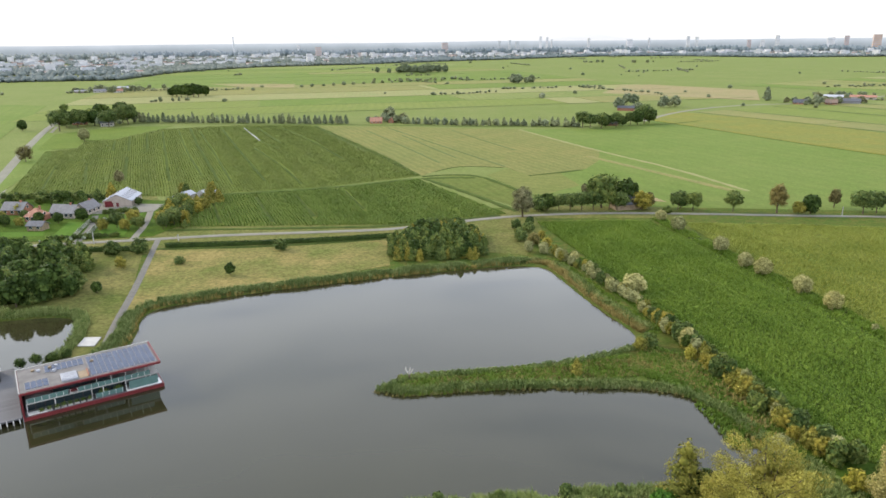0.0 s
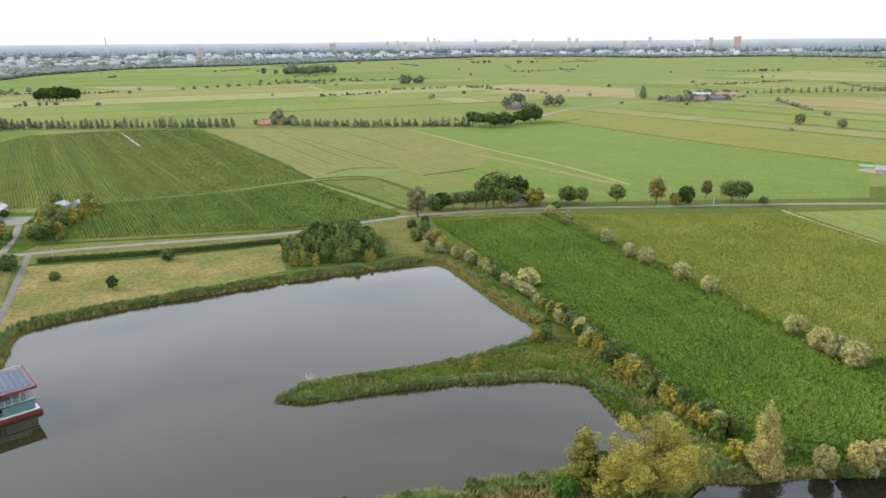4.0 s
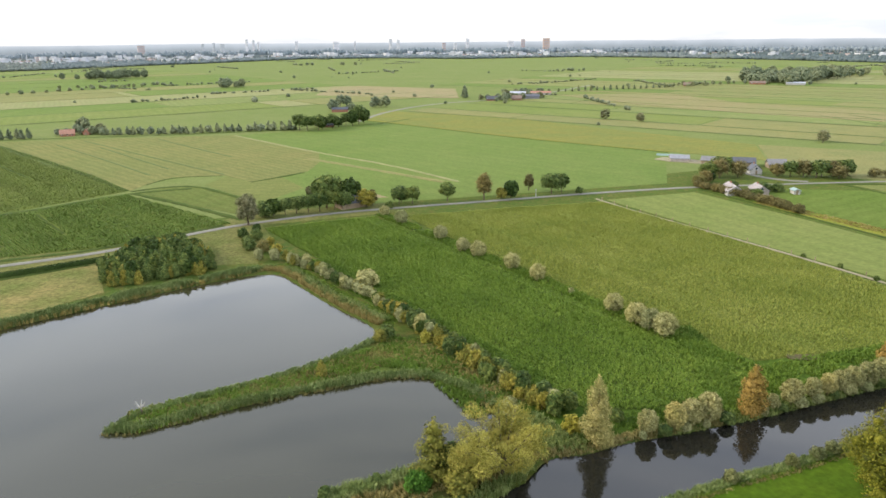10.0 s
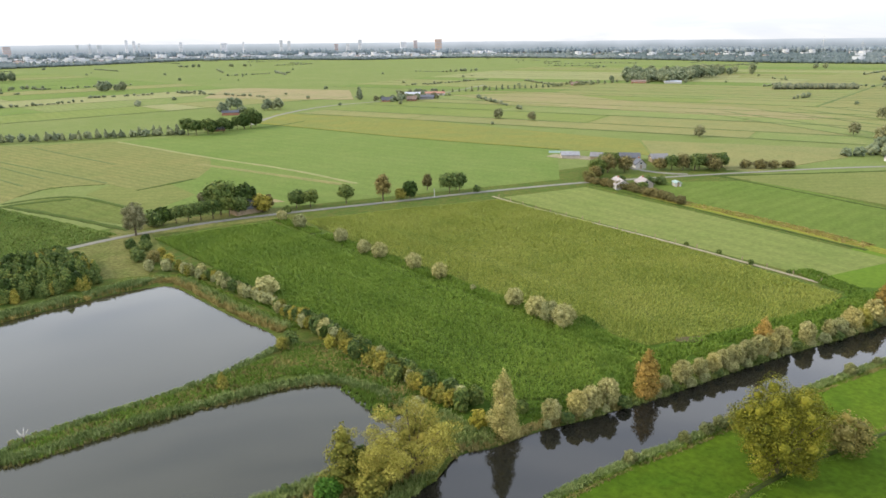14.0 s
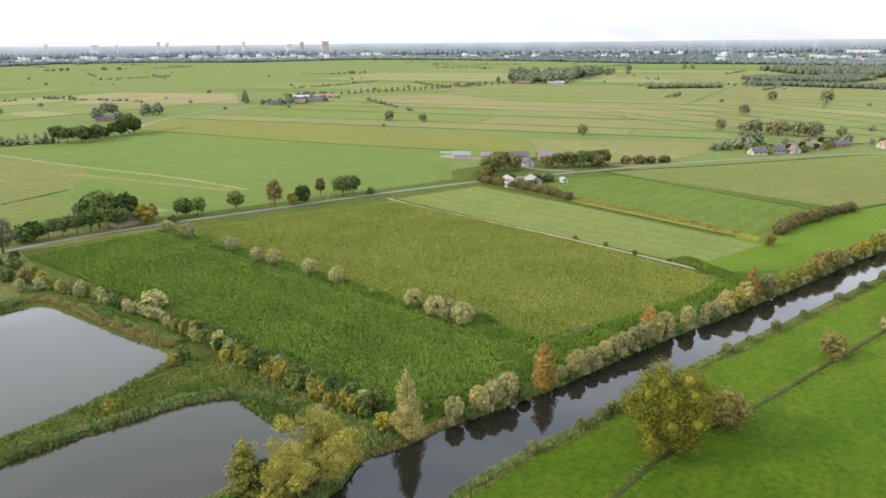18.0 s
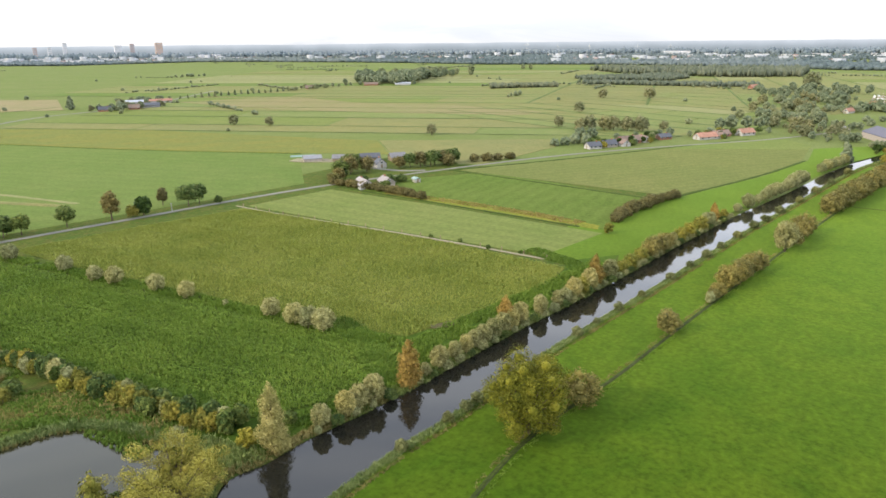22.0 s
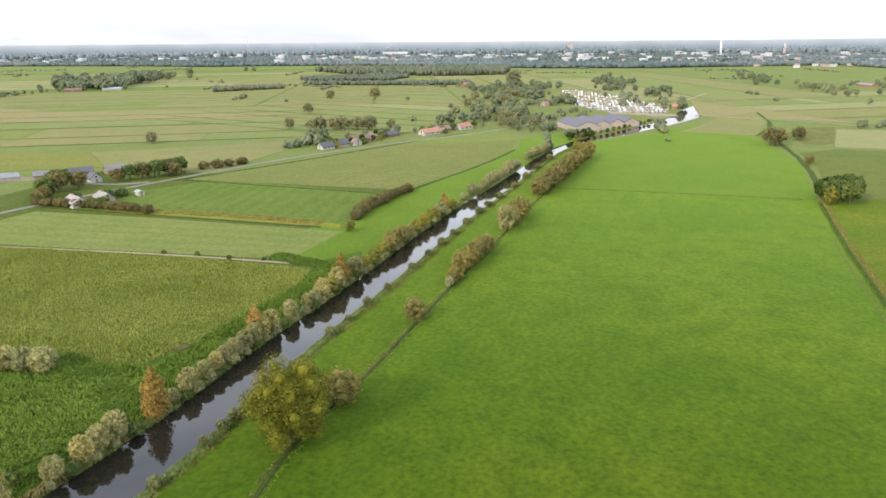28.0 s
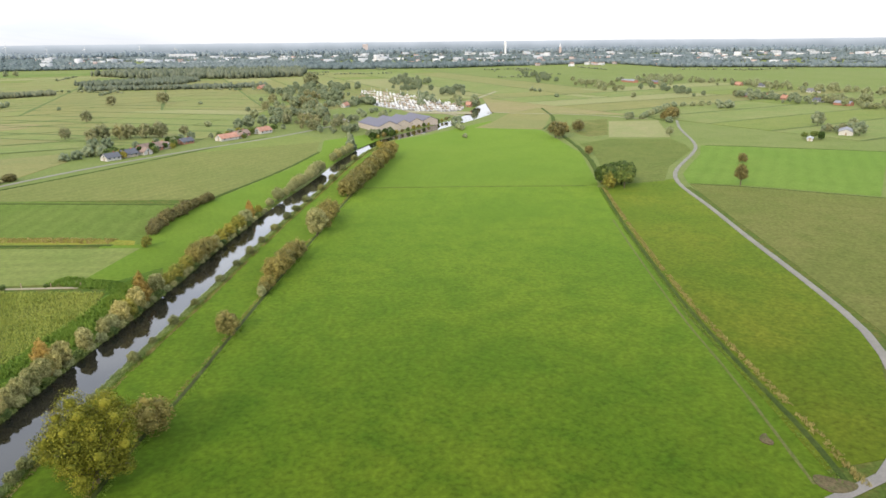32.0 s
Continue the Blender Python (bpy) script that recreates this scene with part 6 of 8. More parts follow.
    board = bm_mesh("board", boxed(-13.5, 13.5, -0.46, 0.46, 0, 0.16, bevel=0.02), "deck_grey")
    for k in range(27):
        b = new("board", board)
        b.parent, b.location = q, (-14.0, -0.3 + k * 0.98, 1.05)
    part("beam", boxed(-27.4, -0.6, -0.6, 0.1, 0.75, 1.04), "deck_grey", q)
    pile = bm_mesh("mooring_post", tube(bmesh.new(), [(0, 0, -1), (0, 0, 1.04)], [0.11, 0.1], 8), "white_paint")
    for k in range(24):
        b = new("mooring_post", pile)
        b.parent, b.location = q, (-1.0 - 1.1 * k, -0.75, 0)
    sh = thing("storage_shed", pose(-83.5, 124.5, 1.21, 0, 0, 33), "low dark flat-roofed shed on the quay", "shed")
    part("wall", boxed(-12, -3.4, 19.5, 25.4, 0, 2.3, bevel=0.03), "dark", sh)
    part("roof", boxed(-12.3, -3.1, 19.2, 25.7, 2.3, 2.5, bevel=0.03), "sheet_grey", sh)
    for x, y, h in ((-96.4, 145.6, 2.5), (-94.0, 147.8, 2.6), (-91.6, 150.0, 2.7), (-89.2, 152.0, 2.6)):
        plant("box_ball", x, y, h, z=0.4 if y > 149 else 1.21)


floating_house()
sheet("yard", [(-90.2, 159), (-91, 164.2), (-86.8, 164.4), (-86, 159)], F + 0.2, "concrete", "pale concrete pad beside the path", "pavement")

# white twisted snag on the spit
snag = thing("snag", pose(-7.3, 138.5, LAND), "bleached white dead tree on the spit", "dead tree")
part("stem", tube(bmesh.new(), [(0, 0, -0.2), (0.1, 0, 1.2), (-0.1, 0.1, 2.2)], [0.22, 0.17, 0.12]), "bark", snag)
for k in range(5):
    a = k * 1.26
    part("branch", tube(bmesh.new(), [(0, 0, 1.7 + 0.1 * k), (math.cos(a) * 0.6, math.sin(a) * 0.6, 2.5), (math.cos(a) * 1.0, math.sin(a) * 1.0, 3.1 + 0.1 * k)], [0.12, 0.1, 0.05], 5), "render_white", snag)

# ---- houses and barns ----


def gable(bm, w, l, z0, z1, over=0.0, thick=0.25):
    """A gabled roof over l (x) by w (y), as one closed shell."""
    X, Y = l / 2 + over, w / 2 + over
    dz = (z1 - z0) / (w / 2) * over
    v = [bm.verts.new(p) for p in ((-X, -Y, z0 - dz), (X, -Y, z0 - dz), (X, 0, z1), (-X, 0, z1), (X, Y, z0 - dz), (-X, Y, z0 - dz))]
    t = [bm.verts.new(u.co + Vector((0, 0, thick))) for u in v]
    for a, b, c, d in ((0, 1, 2, 3), (3, 2, 4, 5)):
        bm.faces.new((v[d], v[c], v[b], v[a]))
        bm.faces.new((t[a], t[b], t[c], t[d]))
    for a, b in ((0, 1), (1, 2), (2, 4), (4, 5), (5, 3), (3, 0)):
        bm.faces.new((v[a], v[b], t[b], t[a]))
    return bm


def hipped(bm, w, l, z0, z1, over=0.4):
    X, Y, r = l / 2 + over, w / 2 + over, max(0.3, (l - w) / 2)
    v = [bm.verts.new(p) for p in ((-X, -Y, z0), (X, -Y, z0), (X, Y, z0), (-X, Y, z0), (-r, 0, z1), (r, 0, z1))]
    for f in ((0, 1, 5, 4), (1, 2, 5), (2, 3, 4, 5), (3, 0, 4), (3, 2, 1, 0)):
        bm.faces.new([v[i] for i in f])
    return bm


WIN = None


def house(x, y, turn, w, l, eave, ridge, roof="tile_grey", wall="brick_red", label="grey-roofed brick farmhouse among garden trees", name="house", hip=False, windows=3, chimney=True, doors=1, big_door=False, lights=0, category="house"):
    """A dwelling or barn: l along its ridge, w across."""
    h = thing(name, pose(x, y, LAND, 0, 0, turn), label, category)
    bm = bmesh.new()
    X, Y = l / 2, w / 2
    if hip:
        box(bm, -X, X, -Y, Y, -0.1, eave)
    else:
        lo = [(-X, -Y), (X, -Y), (X, Y), (-X, Y)]
        b = [bm.verts.new((p, q, -0.1)) for p, q in lo]
        t = [bm.verts.new((p, q, eave)) for p, q in lo]
        g0, g1 = bm.verts.new((-X, 0, ridge - 0.02)), bm.verts.new((X, 0, ridge - 0.02))
        for f in ((b[0], b[1], t[1], t[0]), (b[2], b[3], t[3], t[2]), (b[1], b[2], t[2], g1, t[1]), (b[3], b[0], t[0], g0, t[3]), tuple(reversed(b))):
            bm.faces.new(f)
    part("wall", bm, wall, h)
    r = part("roof", hipped(bmesh.new(), w, l, eave, ridge) if hip else gable(bmesh.new(), w, l, eave, ridge, 0.4), roof, h)
    for k in range(windows):
        px = -X + l * (k + 0.5) / windows
        for side in (-1, 1):
            wi = part("window", boxed(px - 0.75, px + 0.75, side * Y - 0.05, side * Y + 0.05, 0.9, min(2.2, eave - 0.2), bevel=0.02), "white_paint", h)
            part("pane", boxed(px - 0.64, px + 0.64, side * (Y + 0.06) - 0.015, side * (Y + 0.06) + 0.015, 1.0, min(2.1, eave - 0.3)), "glass", wi)
    for side in (-1, 1):
        if windows and ridge - eave > 2:
            wi = part("window", boxed(side * X - 0.05, side * X + 0.05, -0.7, 0.7, eave + 0.2, eave + 1.4, bevel=0.02), "white_paint", h)
            part("pane", boxed(side * (X + 0.06) - 0.015, side * (X + 0.06) + 0.015, -0.6, 0.6, eave + 0.3, eave + 1.3), "glass", wi)
    for k in range(doors):
        part("door", boxed(-X - 0.06, -X + 0.02, -0.6 + 2.4 * k, 0.5 + 2.4 * k, 0, 2.1, bevel=0.02), "red_steel" if big_door else "timber", h)
    if big_door:
        part("barn_door", boxed(-X - 0.08, -X + 0.02, 2.2, 5.4, 0, 2.9, bevel=0.03), "red_steel", h, "dark red roller door")
    for k in range(lights):
        for side in (-1, 1):
            a = math.atan2(ridge - eave, w / 2)
            px, py = -X + l * (k + 0.6) / lights, side * w * 0.27
            ob = part("roof_light", panel_mesh(l / lights * 0.42, w * 0.26, 0.08, "sheet_grey" if roof == "sheet_white" else "sheet_white"), None, r)
            ob.matrix_basis = Matrix.Translation((px, py, ridge - abs(py) * math.tan(a) + 0.27)) @ Matrix.Rotation(-side * a, 4, "X")
    if chimney:
        part("chimney", boxed(l * 0.2, l * 0.2 + 0.7, -0.35, 0.35, ridge - 0.8, ridge + 0.9, bevel=0.03), "brick_red", r)
    return h


# farmstead west of the path
house(-149.5, 322.0, 98, 12.5, 17, 2.8, 5.8, "sheet_white", "brick_pale", "large barn with white ribbed roof and red doors", "barn", windows=0, chimney=False, doors=2, big_door=True, lights=6, category="barn")
house(-188, 303, -6, 7, 10, 2.5, 5.2, "tile_grey", "brick_red", "long grey-roofed farmhouse behind garden trees")
house(-172, 290, -6, 6.5, 7, 2.4, 5.6, "tile_orange", "brick_red", "hipped orange-tiled house in the farmyard", hip=True)
house(-162.5, 296, -8, 7, 11, 2.5, 5.4, "tile_grey", "brick_pale", "wide grey-roofed farmhouse with dormers", windows=5)
house(-157, 303, 84, 6.5, 10, 2.5, 5.2, "tile_grey", "brick_pale", "grey-roofed farmhouse wing in the farmyard", windows=3)
house(-163, 274, -6, 4.5, 6.5, 2.2, 3.6, "tile_dark", "timber", "low dark garden house beside the lawn", "garden_house", windows=2, chimney=False)
house(-122, 327, 74, 6, 9, 2.6, 4.0, "sheet_white", "render_white", "small white shed behind garden trees", "shed", windows=1, chimney=False)
house(-114, 334, 74, 5, 8, 2.6, 3.8, "sheet_white", "render_white", "small white shed behind garden trees", "shed", windows=1, chimney=False)
for c, l in (([(-152, 264), (-144, 262), (-148, 284), (-157, 287)], "lawn beside the flower-lined driveway"), ([(-176, 262), (-156, 264), (-158, 270), (-180, 270)], "lawn in front of the garden house"), ([(-137, 282), (-126, 280), (-131, 300), (-141, 303)], "lawn between hedges and barn"), ([(-136, 264), (-124, 264), (-127, 278), (-137, 280)], "bright mown lawn by the driveway")):
    sheet("lawn", c, F + 0.06, "lawn", "bright green mown " + l, "lawn")
sheet("yard", [(-158, 300), (-140, 300), (-128, 304), (-128, 318), (-160, 322)], F + 0.1, "asphalt", "grey paved farmyard between the buildings", "pavement")
SPECIES["white_shrub"] = ("round", 1.2, 0.0, 6, 420, 0.28, "bloom", "white flowering shrub along the driveway", "bush")
M["bloom"] = leaf_mat("white_blossom", (0.08, 0.12, 0.05), (0.3, 0.32, 0.24), (0.6, 0.6, 0.52))
for k in range(11):
    plant("white_shrub", -141.6 - k * 0.6, 257.5 + k * 2.7, 1.3, group="white shrubs along the driveway")
    plant("white_shrub", -137.0 - k * 0.6, 258.5 + k * 3.0, 1.3, group="white shrubs along the driveway")
rf_ = random.Random(31)
for x, y, h, k in ((-128, 284, 6, "hedge_shrub"), (-132, 276, 6, "roadside_tree"), (-127, 272, 5, "hedge_shrub"), (-136, 272, 5, "hedge_shrub"), (-131, 288, 5, "hedge_shrub"), (-118, 300, 7, "roadside_tree"), (-114, 308, 7, "yellow_alder"), (-110, 298, 6.5, "roadside_tree"), (-117, 290, 6, "roadside_tree"), (-108, 290, 6, "roadside_tree"), (-106, 282, 6, "yellow_alder"), (-116, 282, 6, "hedge_shrub"), (-112, 276, 6, "roadside_tree"), (-106, 306, 6, "hedge_shrub"),
                   (-108, 318, 8, "yellow_alder"), (-110, 328, 8, "yellow_alder"), (-112, 338, 7, "yellow_alder"), (-125, 338, 7, "alder"), (-128, 342, 6, "hedge_shrub"), (-104, 322, 6, "yellow_alder"), (-158, 330, 8, "yellow_alder"), (-162, 322, 6, "alder"), (-165, 330, 6, "alder"), (-172, 328, 5, "dark_tree"), (-178, 326, 5.5, "dark_tree"), (-180, 280, 5, "dark_tree"), (-168, 284, 5, "dark_tree"), (-160, 284, 5, "dark_tree"), (-152, 288, 5.5, "dark_tree"), (-186, 288, 5, "hedge_shrub"),
                   (-190, 276, 6, "dark_tree"), (-184, 262, 6, "dark_tree"), (-172, 258, 5, "dark_tree"), (-196, 290, 7, "alder"), (-205, 305, 7, "alder"), (-210, 290, 7, "dark_tree"), (-200, 272, 7, "alder"), (-186, 301, 5, "hedge_shrub"), (-140, 317, 4, "dark_tree"), (-166, 276, 4, "dark_tree"), (-173, 372, 7.0, "white_willow"), (-209, 318, 6, "alder"), (-200, 325, 5, "green_bush"), (-190, 328, 5, "green_bush")):
    plant(k, x, y, h, group="garden trees round the farm", variants=4)
rg_ = random.Random(61)
for _ in range(60):
    x, y = rg_.uniform(-218, -146), rg_.uniform(256, 330)
    if all(math.hypot(x - a, y - b) > 9 for a, b in ((-150, 323), (-188, 303), (-172, 290), (-162, 296), (-157, 303), (-163, 274), (-142, 312), (-152, 276), (-166, 266), (-146, 290))):
        plant(rg_.choice(("dark_tree", "alder", "green_bush", "roadside_tree", "hedge_shrub")), x, y, rg_.uniform(2.6, 5.8), group="garden trees round the farm", variants=4)
for _ in range(16):
    plant(rg_.choice(("yellow_alder", "hedge_shrub", "roadside_tree")), rg_.uniform(-122, -106), rg_.uniform(272, 316), rg_.uniform(5, 7.5), group="garden trees round the farm", variants=4)
hedge_row([(-136, 303), (-148, 300)], 2, 2.2, "green_bush", 0.3, 12, "garden hedges")
hedge_row([(-134, 282), (-146, 285)], 2, 1.8, "green_bush", 0.3, 13, "garden hedges")
hedge_row([(-126, 262), (-152, 258)], 2.2, 1.8, "green_bush", 0.4, 14, "garden hedges")
hedge_row([(-150, 330), (-215, 335)], 3, 2.6, "green_bush", 0.6, 15, "garden hedges")
hedge_row([(-104, 274), (-112, 318), (-116, 344)], 2.6, 3.0, "alder", 0.6, 16, "garden hedges")

# dark shed among the roadside clump, farm by the bend, cottages
house(82.5, 301, 12, 8, 13, 2.6, 5.6, "tile_dark", "timber", "dark slate-roofed shed among roadside trees", "shed", windows=0, chimney=False)
house(300, 335, -35, 8, 11, 2.0, 3.6, "sheet_grey", "brick_pale", "pale-roofed cattle shed on the farm", "cattle_shed", windows=0, chimney=False, category="barn")
house(312, 320, -50, 8, 12, 2.0, 3.8, "tile_grey", "timber", "grey-roofed low cattle shed on the farm", "cattle_shed", windows=0, chimney=False, category="barn")
house(322, 306, -40, 8, 13, 2.4, 4.6, "tile_dark", "timber", "dark-roofed barn on the farm", "barn", windows=0, chimney=False, category="barn")
house(308, 284, 60, 6, 7, 2.4, 5.2, "tile_dark", "render_white", "white farmhouse with dark roof among trees")
house(333, 292, -30, 7, 10, 2.4, 4.8, "tile_grey", "timber", "grey-roofed barn on the farm", "barn", windows=1, chimney=False, category="barn")
house(257, 249, 62, 7.5, 12, 2.4, 4.6, "tile_pale", "render_white", "white cottage with pale roof by the hedge")
house(268.5, 243.5, 62, 6.5, 9, 2.3, 4.4, "tile_pale", "brick_pale", "small pale cottage by the hedge", windows=2)
house(284, 236, 60, 3, 5, 1.8, 2.4, "mint", "render_white", "small pale blue garden shed", "shed", windows=0, chimney=False)
for k, (x, y) in enumerate(((304, 357), (307, 354.5), (310, 352), (313, 349.5))):
    s = thing("silage_heap", pose(x, y, LAND, 0, 0, -40), "mint-green film-wrapped silage heap", "silage heap")
    part("film", gable(bmesh.new(), 2.6, 4, 0.1, 1.0, 0.3, 0.15), "mint", s)
    part("core", boxed(-1.9, 1.9, -1.2, 1.2, -0.1, 0.3), "mint", s)
sheet("yard", [(290, 346), (292, 336), (298, 328), (308, 316), (314, 322), (308, 340), (300, 350)], F + 0.1, "gravel", "pale gravelled farmyard", "pavement")
ribbon("track", [(314, 254), (306, 262), (302, 276), (306, 296)], 4, F + 0.15, "asphalt", "pale farm driveway", "driveway", 1)
SPECIES["farm_tree"] = ("round", 1.05, 0.08, 9, 1500, 0.36, "leaf_russet", "brownish-olive broad farm tree", "tree")
for x, y, h, k in ((281, 282, 9.0, "farm_tree"), (286, 286, 8.6, "roadside_tree"), (290, 278, 8.0, "farm_tree"), (275, 284, 7, "roadside_tree"), (263, 273, 6.0, "farm_tree"), (268, 276, 5.4, "dark_tree"), (258, 272, 4.4, "rust_bush"), (317, 268, 7.2, "roadside_tree"), (322, 264, 8.0, "farm_tree"), (327, 260, 7.6, "roadside_tree"), (332, 261, 7.6, "roadside_tree"), (337, 258, 7.4, "farm_tree"), (342, 256, 7.4, "roadside_tree"), (348, 258, 6.8, "dark_tree"), (312, 272, 6.0, "farm_tree"), (334, 252, 6.2, "farm_tree"), (356, 248, 4.5, "hedge_bush"), (362, 243, 4.2, "hedge_bush"), (370, 240, 4.0, "hedge_bush"), (378, 236, 3.6, "hedge_bush"),
                   (274, 246, 3.6, "green_bush"), (262, 239, 3.2, "green_bush"), (280, 243, 3.4, "green_bush"), (264, 256, 3.8, "green_bush")):
    plant(k, x, y, h * 1.15, group="farm trees", variants=4, wide=1.25)

# farms further out: trees and houses
FAR_HOUSES = []
for x, y, turn, w, l, e, r, roof, wall, lab in (
        (-58, 648, 0, 9, 18, 3, 7.5, "tile_orange", "brick_red", "orange-roofed farmhouse on the tree-lined lane"), (-44, 652, 80, 8, 12, 3, 6.5, "tile_orange", "brick_red", "orange-roofed barn on the tree-lined lane"),
        (150, 612, 5, 9, 16, 3, 7, "tile_dark", "brick_red", "dark-roofed farmhouse hidden among trees"), (196, 742, -20, 12, 28, 4, 7, "tile_dark", "brick_red", "slate-roofed brick cattle shed in the polder"),
        (404, 792, -30, 10, 22, 3.2, 8, "tile_dark", "brick_red", "dark-roofed farm in the polder"), (436, 786, -30, 10, 20, 3.2, 8, "tile_brown", "brick_red", "brown-roofed farm in the polder"), (462, 800, -30, 14, 30, 4, 7.5, "tile_dark", "sheet_grey", "grey barn in the polder"), (505, 850, -30, 14, 40, 4, 7, "tile_orange", "render_white", "orange-roofed shed in the polder"), (478, 858, -30, 12, 26, 4, 7, "sheet_white", "render_white", "white-roofed shed in the polder"),
        (-305, 648, 20, 11, 18, 5, 11, "tile_dark", "render_white", "white house with dark roof among trees"), (-338, 664, 10, 9, 20, 3, 7, "tile_grey", "brick_red", "grey-roofed farmhouse by the main road"),
        (-531, 1120, 10, 10, 30, 3.4, 7.5, "tile_grey", "render_white", "white distant farmhouse by the main road"), (-500, 1115, 20, 12, 22, 4, 8, "tile_orange", "render_white", "distant farmhouse with orange roof"), (-560, 1118, 0, 12, 30, 3.4, 6, "sheet_grey", "brick_pale", "long distant grey shed"), (-520, 1180, 0, 14, 34, 5, 8, "sheet_white", "sheet_grey", "white-roofed distant shed"),
        (925, 868, -45, 14, 40, 4, 7.5, "tile_brown", "brick_red", "brown-roofed farm in the far polder"), (962, 826, -45, 16, 46, 4, 7, "sheet_white", "render_white", "long white shed in the far polder"), (800, 890, -45, 10, 18, 3.4, 8, "tile_brown", "brick_red", "brown-roofed farmhouse in the far polder"),
        (448, 212, -30, 8, 12, 3, 6.6, "tile_dark", "render_white", "white village house with dark roof"), (462, 207, -28, 8, 13, 3, 7, "tile_dark", "brick_pale", "pale village house with slate roof"), (472, 201, 60, 8, 12, 3, 6.8, "tile_brown", "render_white", "white village house with brown roof"), (487, 203, -28, 10, 20, 3.2, 7.6, "tile_brown", "brick_red", "broad brown-roofed village house"), (500, 197, 60, 8, 11, 3, 6.6, "tile_brown", "render_white", "white village house with brown roof"),
        (522, 190, -28, 8, 13, 2.8, 6, "tile_dark", "brick_red", "low dark-roofed village house"), (540, 164, -32, 9, 20, 3, 7, "tile_orange", "render_white", "white village house with red roof"), (552, 158, 58, 8, 12, 3, 6.6, "tile_brown", "render_white", "white village house with red-brown roof"), (562, 160, -32, 8, 18, 3, 6.6, "tile_brown", "brick_red", "long brown-roofed village house"), (580, 146, -30, 9, 16, 3.4, 7.4, "tile_orange", "render_white", "white village house with orange roof"),
        (812, 108, -20, 9, 20, 3.2, 7.4, "tile_orange", "render_white", "orange-roofed house in the marina village"), (700, 128, 0, 8, 14, 3, 7, "tile_brown", "render_white", "white house in the marina village"), (720, 140, 30, 8, 14, 3, 7, "tile_dark", "render_white", "white dark-roofed house in the marina village"), (960, 165, 10, 9, 22, 3, 7, "tile_brown", "render_white", "white house among village trees"), (900, 190, 40, 8, 16, 3, 7, "tile_grey", "brick_red", "grey-roofed house among village trees"), (1000, 150, 0, 8, 20, 3, 7, "sheet_white", "render_white", "white shed among village trees"), (1150, 285, -20, 12, 30, 4, 9, "tile_orange", "brick_red", "orange-roofed farm beside the wood"),
        (650, 88, 20, 10, 22, 3, 5.5, "sheet_grey", "render_white", "grey-roofed boatyard office"), (920, 100, -20, 9, 14, 3.4, 7, "tile_orange", "brick_red", "orange-roofed harbour house"), (800, -33, 60, 7, 10, 4, 8, "tile_orange", "brick_red", "orange brick bridge house"),
        (903, -388, 20, 9, 18, 3, 7, "tile_dark", "brick_red", "dark-roofed lane house"), (875, -402, 20, 9, 16, 3, 8, "tile_orange", "brick_pale", "orange-roofed lane house"), (850, -414, 20, 9, 14, 3, 8, "tile_orange", "brick_red", "orange brick lane house"), (815, -436, 25, 9, 20, 3, 7, "tile_dark", "render_white", "white lane house with dark roof"), (770, -440, 30, 14, 30, 4, 7, "sheet_grey", "brick_red", "grey-roofed lane barn"), (1240, -330, 20, 16, 60, 4, 7, "sheet_grey", "brick_red", "long grey lane shed"), (1195, -360, 20, 14, 40, 4, 7, "sheet_violet", "brick_red", "violet-roofed lane shed"), (1120, -470, 20, 10, 20, 3, 8, "tile_orange", "brick_red", "orange lane house"), (1080, -488, 20, 12, 30, 3.4, 8, "tile_dark", "render_white", "white lane house"), (960, -505, 20, 10, 30, 3.4, 8, "tile_grey", "render_white", "pale lane house"),
        (537, -312, -30, 16, 34, 4, 6.5, "sheet_grey", "render_white", "long grey-roofed cattle shed by the track"), (505, -268, -30, 6, 16, 2.4, 3.6, "sheet_white", "render_white", "low white calf shed by the track")):
    cat = "barn" if "shed" in lab or "barn" in lab else "house"
    k = 0.85 if 440 < x < 600 and y > 0 else 0.6
    FAR_HOUSES.append((x, y, l * k))
    house(x, y, turn, w * k, l * k, e * 0.72, r * 0.7, roof, wall, lab if len(lab.split()) > 3 else lab + " among trees", "barn" if cat == "barn" else "house", windows=0 if cat == "barn" else 3, chimney=cat == "house", category=cat)

# marina sheds, bridge and boats
for x, y, w, l, r in ((601, 52, 20, 44, 8.4), (616, 41, 15, 44, 8.0), (631, 30, 13, 42, 7.6), (645, 18, 14, 42, 7.4)):
    house(x, y, 28, w, l, 4.4, r, "sheet_violet", "brick_pale", "large dull violet-roofed marina boat hall", "boat_hall", windows=0, chimney=False, doors=0, lights=0, category="boat hall")
ribbon("road", [(700, -20), (745, 6), (800, 10), (836, -12), (890, -42), (960, -60), (1050, -85)], 5, F + 0.3, "gravel", "pale dike road past the marina", "road", 1)
ribbon("road", [(738, -50), (722, -72), (703, -142), (651, -200)], 3.4, F + 0.25, "gravel", "pale track at the river bend", "track", 1)


